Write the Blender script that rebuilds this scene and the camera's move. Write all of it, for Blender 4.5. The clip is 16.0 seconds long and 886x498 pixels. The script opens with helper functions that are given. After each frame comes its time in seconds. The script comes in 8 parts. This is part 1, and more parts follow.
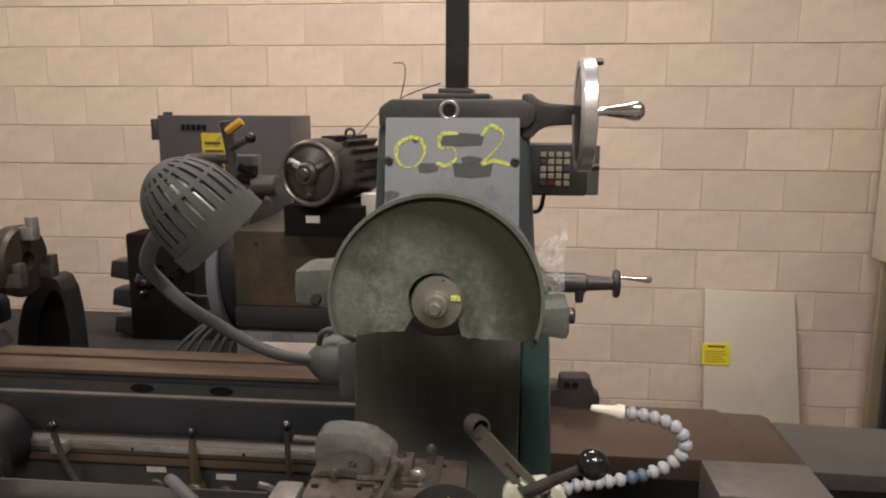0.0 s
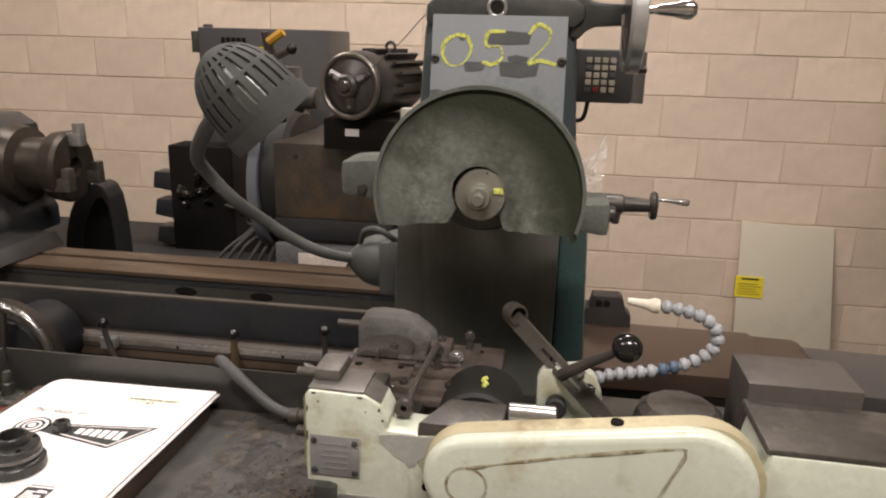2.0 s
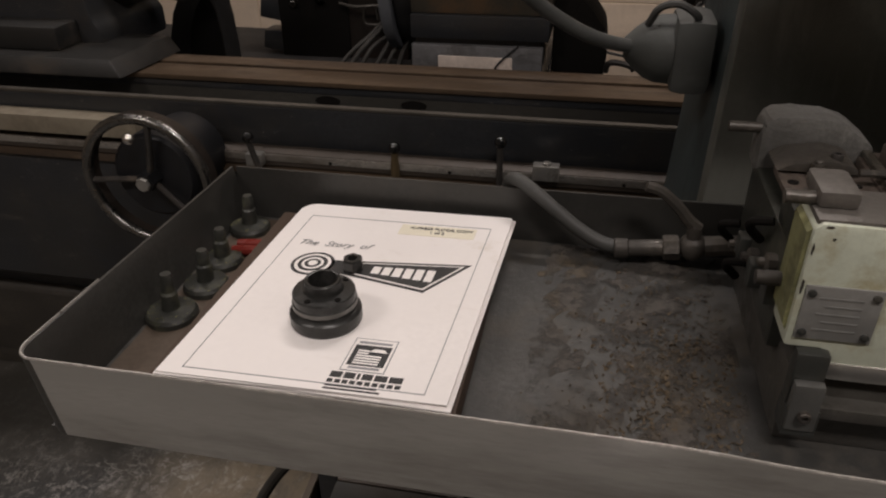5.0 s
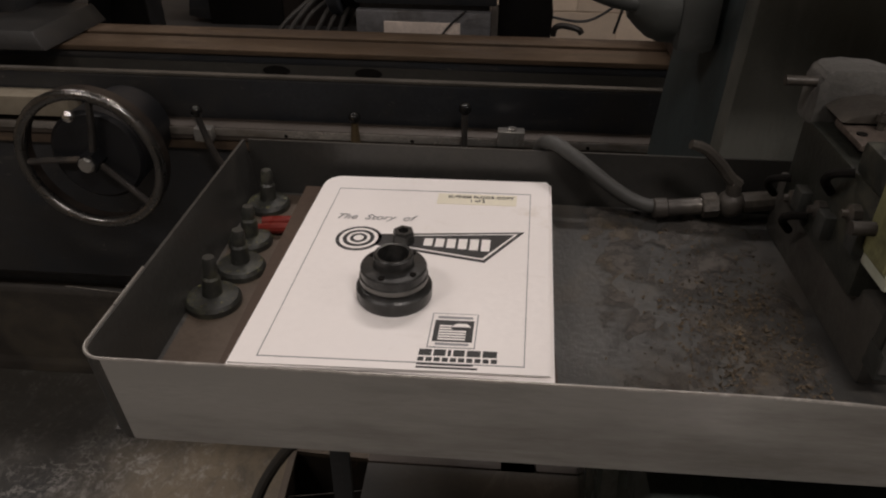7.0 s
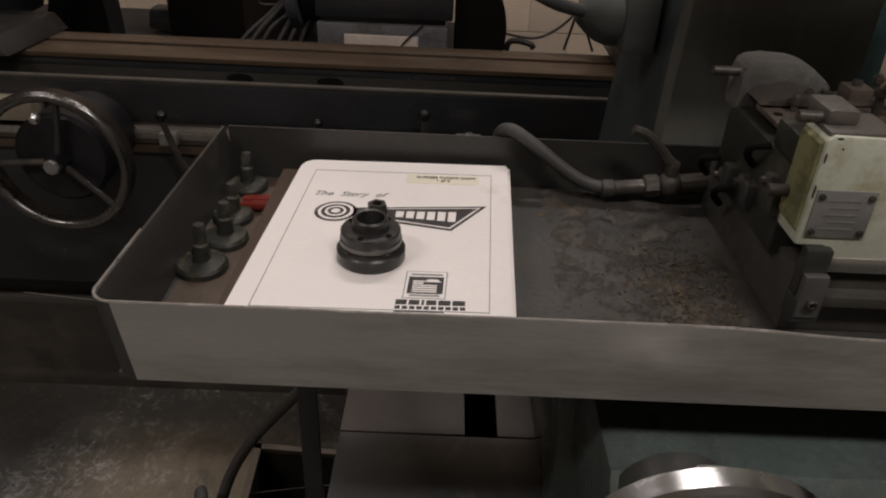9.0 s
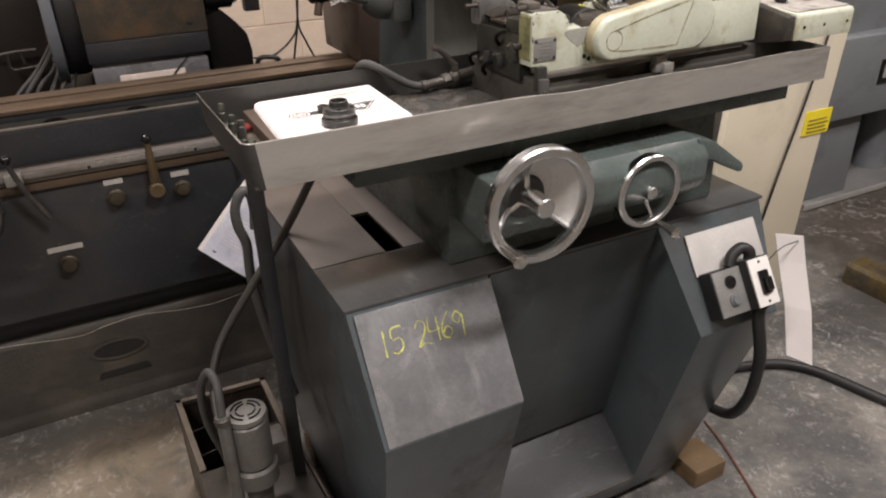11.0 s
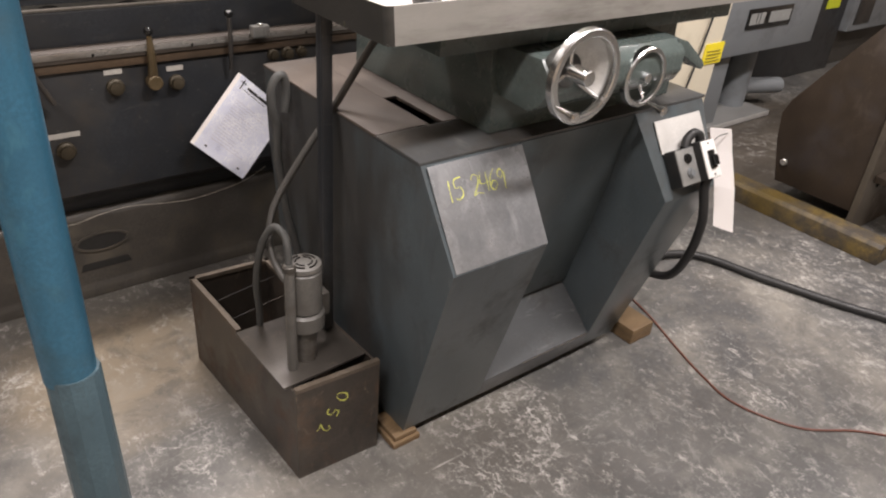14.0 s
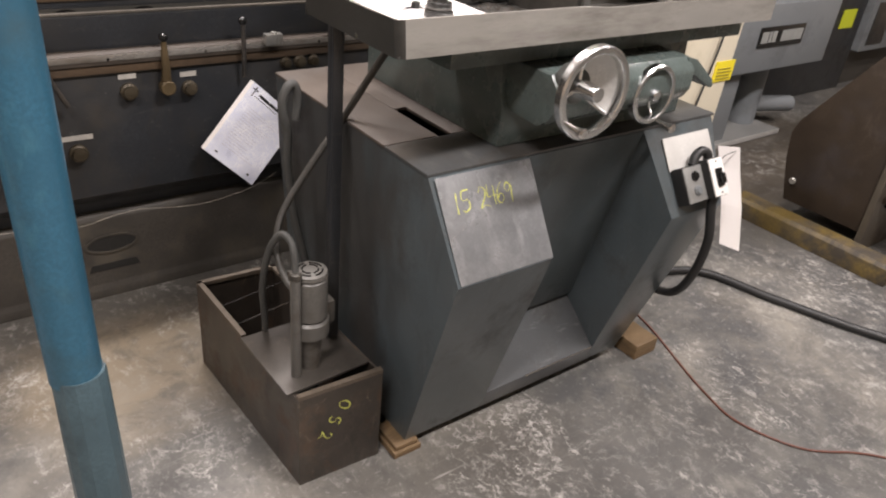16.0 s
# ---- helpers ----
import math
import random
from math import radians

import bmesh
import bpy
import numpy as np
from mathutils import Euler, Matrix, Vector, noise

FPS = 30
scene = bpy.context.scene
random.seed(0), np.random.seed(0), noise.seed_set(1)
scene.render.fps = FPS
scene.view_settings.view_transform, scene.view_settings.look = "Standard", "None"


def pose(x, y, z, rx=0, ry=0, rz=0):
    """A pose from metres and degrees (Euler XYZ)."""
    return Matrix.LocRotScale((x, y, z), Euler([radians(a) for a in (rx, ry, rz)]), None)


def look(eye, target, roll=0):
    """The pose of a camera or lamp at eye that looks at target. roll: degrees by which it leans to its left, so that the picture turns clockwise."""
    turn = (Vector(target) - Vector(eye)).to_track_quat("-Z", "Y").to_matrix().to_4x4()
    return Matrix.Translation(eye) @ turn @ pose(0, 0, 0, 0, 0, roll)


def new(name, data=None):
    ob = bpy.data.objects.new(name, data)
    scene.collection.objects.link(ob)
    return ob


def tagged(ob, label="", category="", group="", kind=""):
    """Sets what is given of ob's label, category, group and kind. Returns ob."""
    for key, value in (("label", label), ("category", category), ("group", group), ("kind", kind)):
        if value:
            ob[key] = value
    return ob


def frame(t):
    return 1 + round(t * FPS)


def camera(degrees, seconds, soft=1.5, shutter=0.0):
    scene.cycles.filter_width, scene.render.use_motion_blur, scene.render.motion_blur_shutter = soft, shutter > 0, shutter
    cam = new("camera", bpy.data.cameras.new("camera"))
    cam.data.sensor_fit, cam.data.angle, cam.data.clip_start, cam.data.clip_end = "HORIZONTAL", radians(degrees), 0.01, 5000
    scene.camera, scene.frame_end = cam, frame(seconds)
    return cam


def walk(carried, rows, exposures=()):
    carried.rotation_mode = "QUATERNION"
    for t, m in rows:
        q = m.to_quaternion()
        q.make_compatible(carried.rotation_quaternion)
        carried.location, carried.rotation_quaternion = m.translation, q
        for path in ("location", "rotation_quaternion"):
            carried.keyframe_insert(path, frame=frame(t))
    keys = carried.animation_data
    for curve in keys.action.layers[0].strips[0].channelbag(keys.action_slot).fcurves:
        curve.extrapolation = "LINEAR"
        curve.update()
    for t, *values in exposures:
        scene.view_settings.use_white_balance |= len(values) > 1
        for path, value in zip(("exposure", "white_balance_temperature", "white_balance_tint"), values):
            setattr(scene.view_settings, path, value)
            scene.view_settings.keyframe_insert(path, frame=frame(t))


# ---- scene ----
cam = camera(62.4, 16.0, soft=2.1)
PATH = [
    (0, (0.054, -0.489, 1.622), (-0.139, 1.468, 1.26), 0.2),
    (0.5, (0.07, -0.491, 1.616), (-0.132, 1.451, 1.186), 0.3),
    (1, (0.089, -0.491, 1.606), (-0.13, 1.439, 1.131), 0.6),
    (1.5, (0.091, -0.497, 1.593), (-0.156, 1.424, 1.091), 1.2),
    (2, (0.046, -0.516, 1.586), (-0.226, 1.388, 1.039), 1.5),
    (2.5, (-0.071, -0.546, 1.573), (-0.152, 1.366, 0.994), 1.4),
    (3, (-0.155, -0.524, 1.562), (-0.182, 1.357, 0.882), -0.2),
    (3.5, (-0.168, -0.474, 1.543), (-0.32, 1.355, 0.748), -0.4),
    (4, (-0.188, -0.441, 1.524), (-0.482, 1.332, 0.646), -0.6),
    (4.5, (-0.204, -0.393, 1.508), (-0.606, 1.324, 0.565), -1.4),
    (5, (-0.284, -0.374, 1.498), (-0.645, 1.313, 0.485), -0.8),
    (5.2, (-0.321, -0.369, 1.494), (-0.608, 1.316, 0.455), -0.2),
    (7.5, (-0.412, -0.373, 1.484), (-0.525, 1.306, 0.402), 0.7),
    (8, (-0.417, -0.374, 1.481), (-0.531, 1.307, 0.403), 1.1),
    (8.5, (-0.424, -0.384, 1.476), (-0.5, 1.293, 0.389), 1.7),
    (9, (-0.419, -0.45, 1.478), (-0.411, 1.266, 0.451), 2.6),
    (9.5, (-0.439, -0.605, 1.459), (-0.275, 1.127, 0.473), 1.6),
    (9.7, (-0.471, -0.664, 1.466), (-0.239, 1.058, 0.476), 0.6),
    (11.8, (-1.042, -1.119, 1.516), (-0.044, 0.392, 0.668), -1.3),
    (12, (-1.086, -1.13, 1.518), (-0.065, 0.374, 0.683), -1.1),
    (12.5, (-1.247, -1.11, 1.496), (-0.157, 0.342, 0.658), 0.2),
    (13, (-1.329, -1.102, 1.494), (-0.218, 0.289, 0.583), 1.9),
    (13.5, (-1.341, -1.089, 1.478), (-0.227, 0.266, 0.517), 3.6),
    (14, (-1.342, -1.077, 1.465), (-0.244, 0.246, 0.444), 4.9),
    (14.5, (-1.34, -1.078, 1.472), (-0.239, 0.239, 0.447), 6.0),
    (15, (-1.346, -1.083, 1.475), (-0.223, 0.236, 0.476), 6.7),
    (15.5, (-1.348, -1.081, 1.475), (-0.218, 0.236, 0.481), 6.8),
    (16, (-1.343, -1.082, 1.474), (-0.254, 0.264, 0.472), 6.0),
]
EXPOSURES = [(0, -0.46, 6480, 10), (1, -0.36, 6480, 10), (2, -0.37, 6500, 10), (3, -0.65, 6500, 10), (3.5, -0.85, 6500, 10), (4.2, -1.15, 6500, 10), (5, -1.60, 6500, 10),
             (7.5, -1.86, 6500, 10), (9, -1.75, 6480, 10), (9.7, -1.1, 6450, 10), (11.8, 0.08, 6320, 10), (13, 0.26, 6320, 10), (16, 0.37, 6320, 10)]
walk(cam, [(t, look(eye, target, roll)) for t, eye, target, roll in PATH], EXPOSURES)

# ---- light ----
world = bpy.data.worlds.new("world")
scene.world = world
world.use_nodes = True
world.node_tree.nodes["Background"].inputs[0].default_value = (0.9, 0.93, 1.0, 1)
world.node_tree.nodes["Background"].inputs[1].default_value = 0.03


def ceiling_lamp(x, y, z, sx, sy, watts, colour):
    data = bpy.data.lights.new("ceiling_lamp", "AREA")
    data.shape, data.size, data.size_y, data.energy, data.color = "RECTANGLE", sx, sy, watts, colour
    ob = new("ceiling_lamp", data)
    ob.matrix_basis = pose(x, y, z)
    return ob


WARM = (1.0, 0.90, 0.86)
for lx, ly, lw in ((0.5, -1.4, 150), (-2.5, -1.5, 120), (-0.15, 1.75, 105), (-2.6, 1.7, 52), (3.4, -0.6, 72)):
    ceiling_lamp(lx, ly, 3.86, 1.2, 0.3, lw, WARM)


# ---- materials ----
def mat(name, colour, rough=0.5, metal=0.0, var=0.25, scale=14.0, bump=0.12, dirt=None, amount=0.45, dscale=4.0, grain=160.0, coat=0.0, stretch=(1, 1, 1), random_amount=0.0):
    """A painted, metal or paper surface: base colour with large stains, fine grain, uneven gloss and relief."""
    m = bpy.data.materials.new(name)
    m.use_nodes = True
    nt = m.node_tree
    nd, ln = nt.nodes, nt.links
    bsdf = nd["Principled BSDF"]
    co = nd.new("ShaderNodeTexCoord")
    mp = nd.new("ShaderNodeMapping")
    mp.inputs["Scale"].default_value = stretch
    ln.new(co.outputs["Object"], mp.inputs[0])

    def noise_node(s, detail=6.0, r=0.6):
        n = nd.new("ShaderNodeTexNoise")
        n.inputs["Scale"].default_value, n.inputs["Detail"].default_value, n.inputs["Roughness"].default_value = s, detail, r
        ln.new(mp.outputs[0], n.inputs["Vector"])
        return n

    def mix(fac, a, b):
        x = nd.new("ShaderNodeMix")
        x.data_type = "RGBA"
        for sock, v in ((x.inputs[0], fac), (x.inputs[6], a), (x.inputs[7], b)):
            if isinstance(v, bpy.types.NodeSocket):
                ln.new(v, sock)
            else:
                sock.default_value = v if not isinstance(v, tuple) else (*v[:3], 1)
        return x.outputs[2]

    def ramp(src, lo, hi):
        r = nd.new("ShaderNodeMapRange")
        r.inputs[1].default_value, r.inputs[2].default_value = lo, hi
        ln.new(src, r.inputs[0])
        return r.outputs[0]

    big, fine = noise_node(scale), noise_node(grain, 3.0, 0.7)
    dark = tuple(c * (1 - var) for c in colour)
    light = tuple(min(1, c * (1 + var)) for c in colour)
    col = mix(ramp(big.outputs[0], 0.32, 0.68), dark, light)
    col = mix(ramp(fine.outputs[0], 0.62, 0.36), col, tuple(c * (1 - 0.55 * var) for c in colour))
    if random_amount:
        info = nd.new("ShaderNodeObjectInfo")
        h = nd.new("ShaderNodeHueSaturation")
        ln.new(ramp(info.outputs["Random"], 0, 1), h.inputs["Value"])
        h.inputs["Value"].links[0].from_node.inputs[3].default_value = 1 - random_amount
        h.inputs["Value"].links[0].from_node.inputs[4].default_value = 1 + random_amount
        ln.new(col, h.inputs["Color"])
        col = h.outputs[0]
    rsrc = ramp(big.outputs[0], 0.25, 0.75)
    if dirt:
        dn = noise_node(dscale, 8.0, 0.68)
        f = ramp(dn.outputs[0], 0.64 - 0.34 * amount, 0.74 - 0.2 * amount)
        f2 = nd.new("ShaderNodeMath")
        f2.operation = "MULTIPLY"
        f2.inputs[1].default_value = 0.85
        ln.new(f, f2.inputs[0])
        col = mix(f2.outputs[0], col, dirt)
        rsrc = f
    rr = nd.new("ShaderNodeMapRange")
    rr.inputs[3].default_value, rr.inputs[4].default_value = max(0.03, rough - 0.12), min(1, rough + 0.16)
    ln.new(rsrc, rr.inputs[0])
    ln.new(rr.outputs[0], bsdf.inputs["Roughness"])
    ln.new(col, bsdf.inputs["Base Color"])
    bsdf.inputs["Metallic"].default_value = metal
    bsdf.inputs["Coat Weight"].default_value = coat
    if bump:
        b = nd.new("ShaderNodeBump")
        b.inputs["Strength"].default_value, b.inputs["Distance"].default_value = bump, 0.004
        add = nd.new("ShaderNodeMath")
        ln.new(big.outputs[0], add.inputs[0])
        ln.new(fine.outputs[0], add.inputs[1])
        ln.new(add.outputs[0], b.inputs["Height"])
        ln.new(b.outputs[0], bsdf.inputs["Normal"])
    return m


def concrete():
    """Worn grey-painted workshop floor: dark stains, pale rubbed flecks and fine crossing scratches."""
    m = mat("concrete_floor", (0.090, 0.090, 0.088), 0.42, 0, 0.30, 3.0, 0.12, (0.21, 0.195, 0.165), 0.45, 1.3, 60)
    nd, ln = m.node_tree.nodes, m.node_tree.links
    bsdf = nd["Principled BSDF"]
    col = bsdf.inputs["Base Color"].links[0].from_socket
    co = nd.new("ShaderNodeTexCoord")

    def noise(scale, detail, rough, turn=0.0, stretch=(1, 1, 1), warp=0.0):
        mp, n = nd.new("ShaderNodeMapping"), nd.new("ShaderNodeTexNoise")
        mp.inputs["Rotation"].default_value, mp.inputs["Scale"].default_value = (0, 0, turn), stretch
        n.inputs["Scale"].default_value, n.inputs["Detail"].default_value, n.inputs["Roughness"].default_value, n.inputs["Distortion"].default_value = scale, detail, rough, warp
        ln.new(co.outputs["Object"], mp.inputs[0])
        ln.new(mp.outputs[0], n.inputs["Vector"])
        return n.outputs[0]

    def step(src, lo, hi, top=1.0):
        r = nd.new("ShaderNodeMapRange")
        r.inputs[1].default_value, r.inputs[2].default_value, r.inputs[4].default_value = lo, hi, top
        ln.new(src, r.inputs[0])
        return r.outputs[0]

    def times(a, b):
        x = nd.new("ShaderNodeMath")
        x.operation = "MULTIPLY"
        ln.new(a, x.inputs[0])
        ln.new(b, x.inputs[1])
        return x.outputs[0]

    def lay(base, fac, colour):
        x = nd.new("ShaderNodeMix")
        x.data_type = "RGBA"
        ln.new(fac, x.inputs[0])
        ln.new(base, x.inputs[6])
        x.inputs[7].default_value = (*colour, 1)
        return x.outputs[2]

    col = lay(col, step(noise(0.7, 6, 0.6, 2.0), 0.46, 0.62, 0.36), (0.19, 0.17, 0.14))
    col = lay(col, step(noise(1.1, 8, 0.62), 0.50, 0.66, 0.65), (0.085, 0.086, 0.086))
    rubbed = step(noise(1.15, 7, 0.62, 0.3), 0.45, 0.60)
    col = lay(col, times(step(noise(19, 12, 0.78, 0.0, (1, 0.8, 1), 0.35), 0.535, 0.61, 0.60), rubbed), (0.38, 0.37, 0.345))
    col = lay(col, times(step(noise(17, 10, 0.75, 0.9, (0.22, 1.9, 1), 1.2), 0.58, 0.66, 0.38), rubbed), (0.37, 0.36, 0.335))
    col = lay(col, times(step(noise(23, 10, 0.75, -0.55, (0.25, 1.7, 1), 1.2), 0.58, 0.66, 0.34), rubbed), (0.37, 0.36, 0.335))
    col = lay(col, step(noise(48, 6, 0.7, 0.2), 0.59, 0.66, 0.5), (0.32, 0.31, 0.29))
    col = lay(col, step(noise(9, 10, 0.72, 1.4), 0.60, 0.68, 0.5), (0.09, 0.09, 0.088))
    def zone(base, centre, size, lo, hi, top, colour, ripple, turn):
        """A large patch of another tone with an uneven edge round a place on the floor."""
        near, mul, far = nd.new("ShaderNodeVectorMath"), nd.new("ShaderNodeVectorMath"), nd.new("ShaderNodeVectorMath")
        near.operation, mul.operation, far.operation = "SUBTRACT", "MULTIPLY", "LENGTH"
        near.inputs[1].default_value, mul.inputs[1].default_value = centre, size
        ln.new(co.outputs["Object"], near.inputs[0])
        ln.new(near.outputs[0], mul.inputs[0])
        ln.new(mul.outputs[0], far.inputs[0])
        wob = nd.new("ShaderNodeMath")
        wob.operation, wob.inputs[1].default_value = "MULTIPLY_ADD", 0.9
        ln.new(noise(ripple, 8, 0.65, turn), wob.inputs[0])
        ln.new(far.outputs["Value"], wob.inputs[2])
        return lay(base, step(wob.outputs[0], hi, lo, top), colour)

    # pale beige ground beside the tank, darker ground before the cabinet, oil-soaked ground by the brown frame
    col = zone(col, (-0.98, 0.78, 0), (1.6, 2.0, 0), 0.72, 1.25, 0.8, (0.255, 0.208, 0.145), 5.0, 0.2)
    # darker strip along the foot of the bed
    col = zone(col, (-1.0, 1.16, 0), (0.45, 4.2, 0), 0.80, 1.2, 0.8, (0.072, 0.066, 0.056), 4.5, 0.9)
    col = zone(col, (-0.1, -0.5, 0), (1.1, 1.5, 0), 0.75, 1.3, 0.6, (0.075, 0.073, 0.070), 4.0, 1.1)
    col = lay(col, times(step(noise(26, 12, 0.80, 0.4, (1, 0.75, 1), 0.35), 0.53, 0.62, 0.80), step(noise(2.6, 7, 0.68, 1.9), 0.47, 0.60)), (0.46, 0.44, 0.405))
    col = lay(col, step(noise(5.5, 10, 0.75, 0.5, (1, 1, 1), 0.6), 0.50, 0.62, 0.55), (0.062, 0.060, 0.057))
    col = lay(col, step(noise(2.3, 9, 0.72, 2.6, (1, 1, 1), 0.3), 0.53, 0.66, 0.45), (0.25, 0.235, 0.205))
    for turn, k in ((0.62, 7), (-0.35, 6), (1.5, 8)):
        col = lay(col, times(step(noise(k, 4, 0.6, turn, (0.03, 3.2, 1), 0.15), 0.665, 0.69, 0.6), step(noise(3.1, 4, 0.6, turn + 2), 0.48, 0.58)), (0.42, 0.41, 0.385))
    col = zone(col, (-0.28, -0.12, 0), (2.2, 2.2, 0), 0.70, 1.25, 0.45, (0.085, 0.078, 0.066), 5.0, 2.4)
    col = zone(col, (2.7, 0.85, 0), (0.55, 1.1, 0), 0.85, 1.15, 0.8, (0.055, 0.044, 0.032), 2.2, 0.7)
    def veins(scale, turn, wide):
        """Winding cracks of bare concrete where the floor paint has lifted."""
        sub, ab = nd.new("ShaderNodeMath"), nd.new("ShaderNodeMath")
        sub.operation, sub.inputs[1].default_value, ab.operation = "SUBTRACT", 0.5, "ABSOLUTE"
        ln.new(noise(scale, 9, 0.66, turn, (1, 0.8, 1), 0.4), sub.inputs[0])
        ln.new(sub.outputs[0], ab.inputs[0])
        return step(ab.outputs[0], wide, 0.0, 1.0)

    for scale, turn, wide in ((7.0, 0.3, 0.022), (11.0, 1.2, 0.026)):
        patch = times(step(noise(2.1, 6, 0.62, turn + 0.9), 0.50, 0.60, 0.75), step(noise(30, 6, 0.7, turn), 0.44, 0.56))
        col = lay(col, times(veins(scale, turn, wide), patch), (0.47, 0.455, 0.42))
    # darker ground in front of the large handwheel
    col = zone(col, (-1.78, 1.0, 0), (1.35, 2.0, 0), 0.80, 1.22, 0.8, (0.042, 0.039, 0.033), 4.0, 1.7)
    ln.new(col, bsdf.inputs["Base Color"])
    return m


def scuffs(m, scale, stretch, turn, colour, lo, hi, top, warp=0.6):
    """Streaks, scratches or drips of another tone over a material, broken up by a larger noise."""
    nd, ln = m.node_tree.nodes, m.node_tree.links
    bsdf = nd["Principled BSDF"]
    old = bsdf.inputs["Base Color"].links[0].from_socket
    co = nd.new("ShaderNodeTexCoord")
    fac = []
    for s, st, a, b, t in ((scale, stretch, lo, hi, top), (scale * 0.18, (1, 1, 1), 0.42, 0.60, 1.0)):
        mp, n, r = nd.new("ShaderNodeMapping"), nd.new("ShaderNodeTexNoise"), nd.new("ShaderNodeMapRange")
        mp.inputs["Rotation"].default_value, mp.inputs["Scale"].default_value = turn, st
        n.inputs["Scale"].default_value, n.inputs["Detail"].default_value, n.inputs["Roughness"].default_value, n.inputs["Distortion"].default_value = s, 8, 0.7, warp
        r.inputs[1].default_value, r.inputs[2].default_value, r.inputs[4].default_value = a, b, t
        ln.new(co.outputs["Object"], mp.inputs[0])
        ln.new(mp.outputs[0], n.inputs["Vector"])
        ln.new(n.outputs[0], r.inputs[0])
        fac.append(r.outputs[0])
    mul, x = nd.new("ShaderNodeMath"), nd.new("ShaderNodeMix")
    mul.operation, x.data_type = "MULTIPLY", "RGBA"
    ln.new(fac[0], mul.inputs[0])
    ln.new(fac[1], mul.inputs[1])
    ln.new(mul.outputs[0], x.inputs[0])
    ln.new(old, x.inputs[6])
    x.inputs[7].default_value = (*colour, 1)
    ln.new(x.outputs[2], bsdf.inputs["Base Color"])
    return m


FLOOR = concrete()
BLOCK = mat("painted_block", (0.67, 0.55, 0.43), 0.75, 0, 0.12, 9, 0.6, (0.55, 0.445, 0.345), 0.42, 3.4, 110, random_amount=0.09)
MORTAR = mat("mortar", (0.60, 0.49, 0.37), 0.85, 0, 0.08, 8, 0.3)
PLASTER = mat("plain_wall", (0.55, 0.47, 0.38), 0.8, 0, 0.06, 2, 0.1)
CEIL = mat("ceiling_paint", (0.5, 0.48, 0.44), 0.85, 0, 0.05, 2, 0.05)
GREY = mat("grey_machine_paint", (0.076, 0.093, 0.101), 0.40, 0, 0.18, 6, 0.05, (0.045, 0.043, 0.04), 0.32, 3.0, 140)
GREYL = mat("light_grey_paint", (0.14, 0.15, 0.155), 0.42, 0, 0.1, 6, 0.04, (0.15, 0.155, 0.16), 0.3, 5, 140)
OILY = mat("oily_dark_paint", (0.042, 0.044, 0.040), 0.5, 0, 0.3, 7, 0.12, (0.075, 0.068, 0.055), 0.4, 5, 120)
DUSTY = mat("dusty_guard_paint", (0.120, 0.130, 0.112), 0.72, 0, 0.28, 9, 0.22, (0.07, 0.076, 0.062), 0.45, 10, 180)


def soot_ring(m, centre, r0, r1):
    """Sooty, broken band of dirt that the wheel has thrown inside the guard's edge."""
    nd, ln = m.node_tree.nodes, m.node_tree.links
    bsdf = nd["Principled BSDF"]
    old = bsdf.inputs["Base Color"].links[0].from_socket
    co, sub, mul, ln2 = nd.new("ShaderNodeTexCoord"), nd.new("ShaderNodeVectorMath"), nd.new("ShaderNodeVectorMath"), nd.new("ShaderNodeVectorMath")
    sub.operation, mul.operation, ln2.operation = "SUBTRACT", "MULTIPLY", "LENGTH"
    sub.inputs[1].default_value, mul.inputs[1].default_value = centre, (1, 0, 1)
    ln.new(co.outputs["Object"], sub.inputs[0])
    ln.new(sub.outputs[0], mul.inputs[0])
    ln.new(mul.outputs[0], ln2.inputs[0])
    r = nd.new("ShaderNodeMapRange")
    r.inputs[1].default_value, r.inputs[2].default_value = r0, r1
    ln.new(ln2.outputs["Value"], r.inputs[0])
    n = nd.new("ShaderNodeTexNoise")
    n.inputs["Scale"].default_value, n.inputs["Detail"].default_value, n.inputs["Roughness"].default_value, n.inputs["Distortion"].default_value = 22, 9, 0.75, 0.8
    ln.new(co.outputs["Object"], n.inputs["Vector"])
    a = nd.new("ShaderNodeMath")
    a.operation = "MULTIPLY_ADD"
    a.inputs[1].default_value, a.inputs[2].default_value = 2.4, -0.42
    ln.new(n.outputs[0], a.inputs[0])
    b = nd.new("ShaderNodeMath")
    b.operation, b.use_clamp = "ADD", True
    ln.new(a.outputs[0], b.inputs[0])
    ln.new(r.outputs[0], b.inputs[1])
    c = nd.new("ShaderNodeMath")
    c.operation, c.use_clamp = "MULTIPLY", True
    ln.new(b.outputs[0], c.inputs[0])
    ln.new(r.outputs[0], c.inputs[1])
    x = nd.new("ShaderNodeMix")
    x.data_type = "RGBA"
    ln.new(c.outputs[0], x.inputs[0])
    ln.new(old, x.inputs[6])
    x.inputs[7].default_value = (0.030, 0.034, 0.021, 1)
    ln.new(x.outputs[2], bsdf.inputs["Base Color"])
    return m


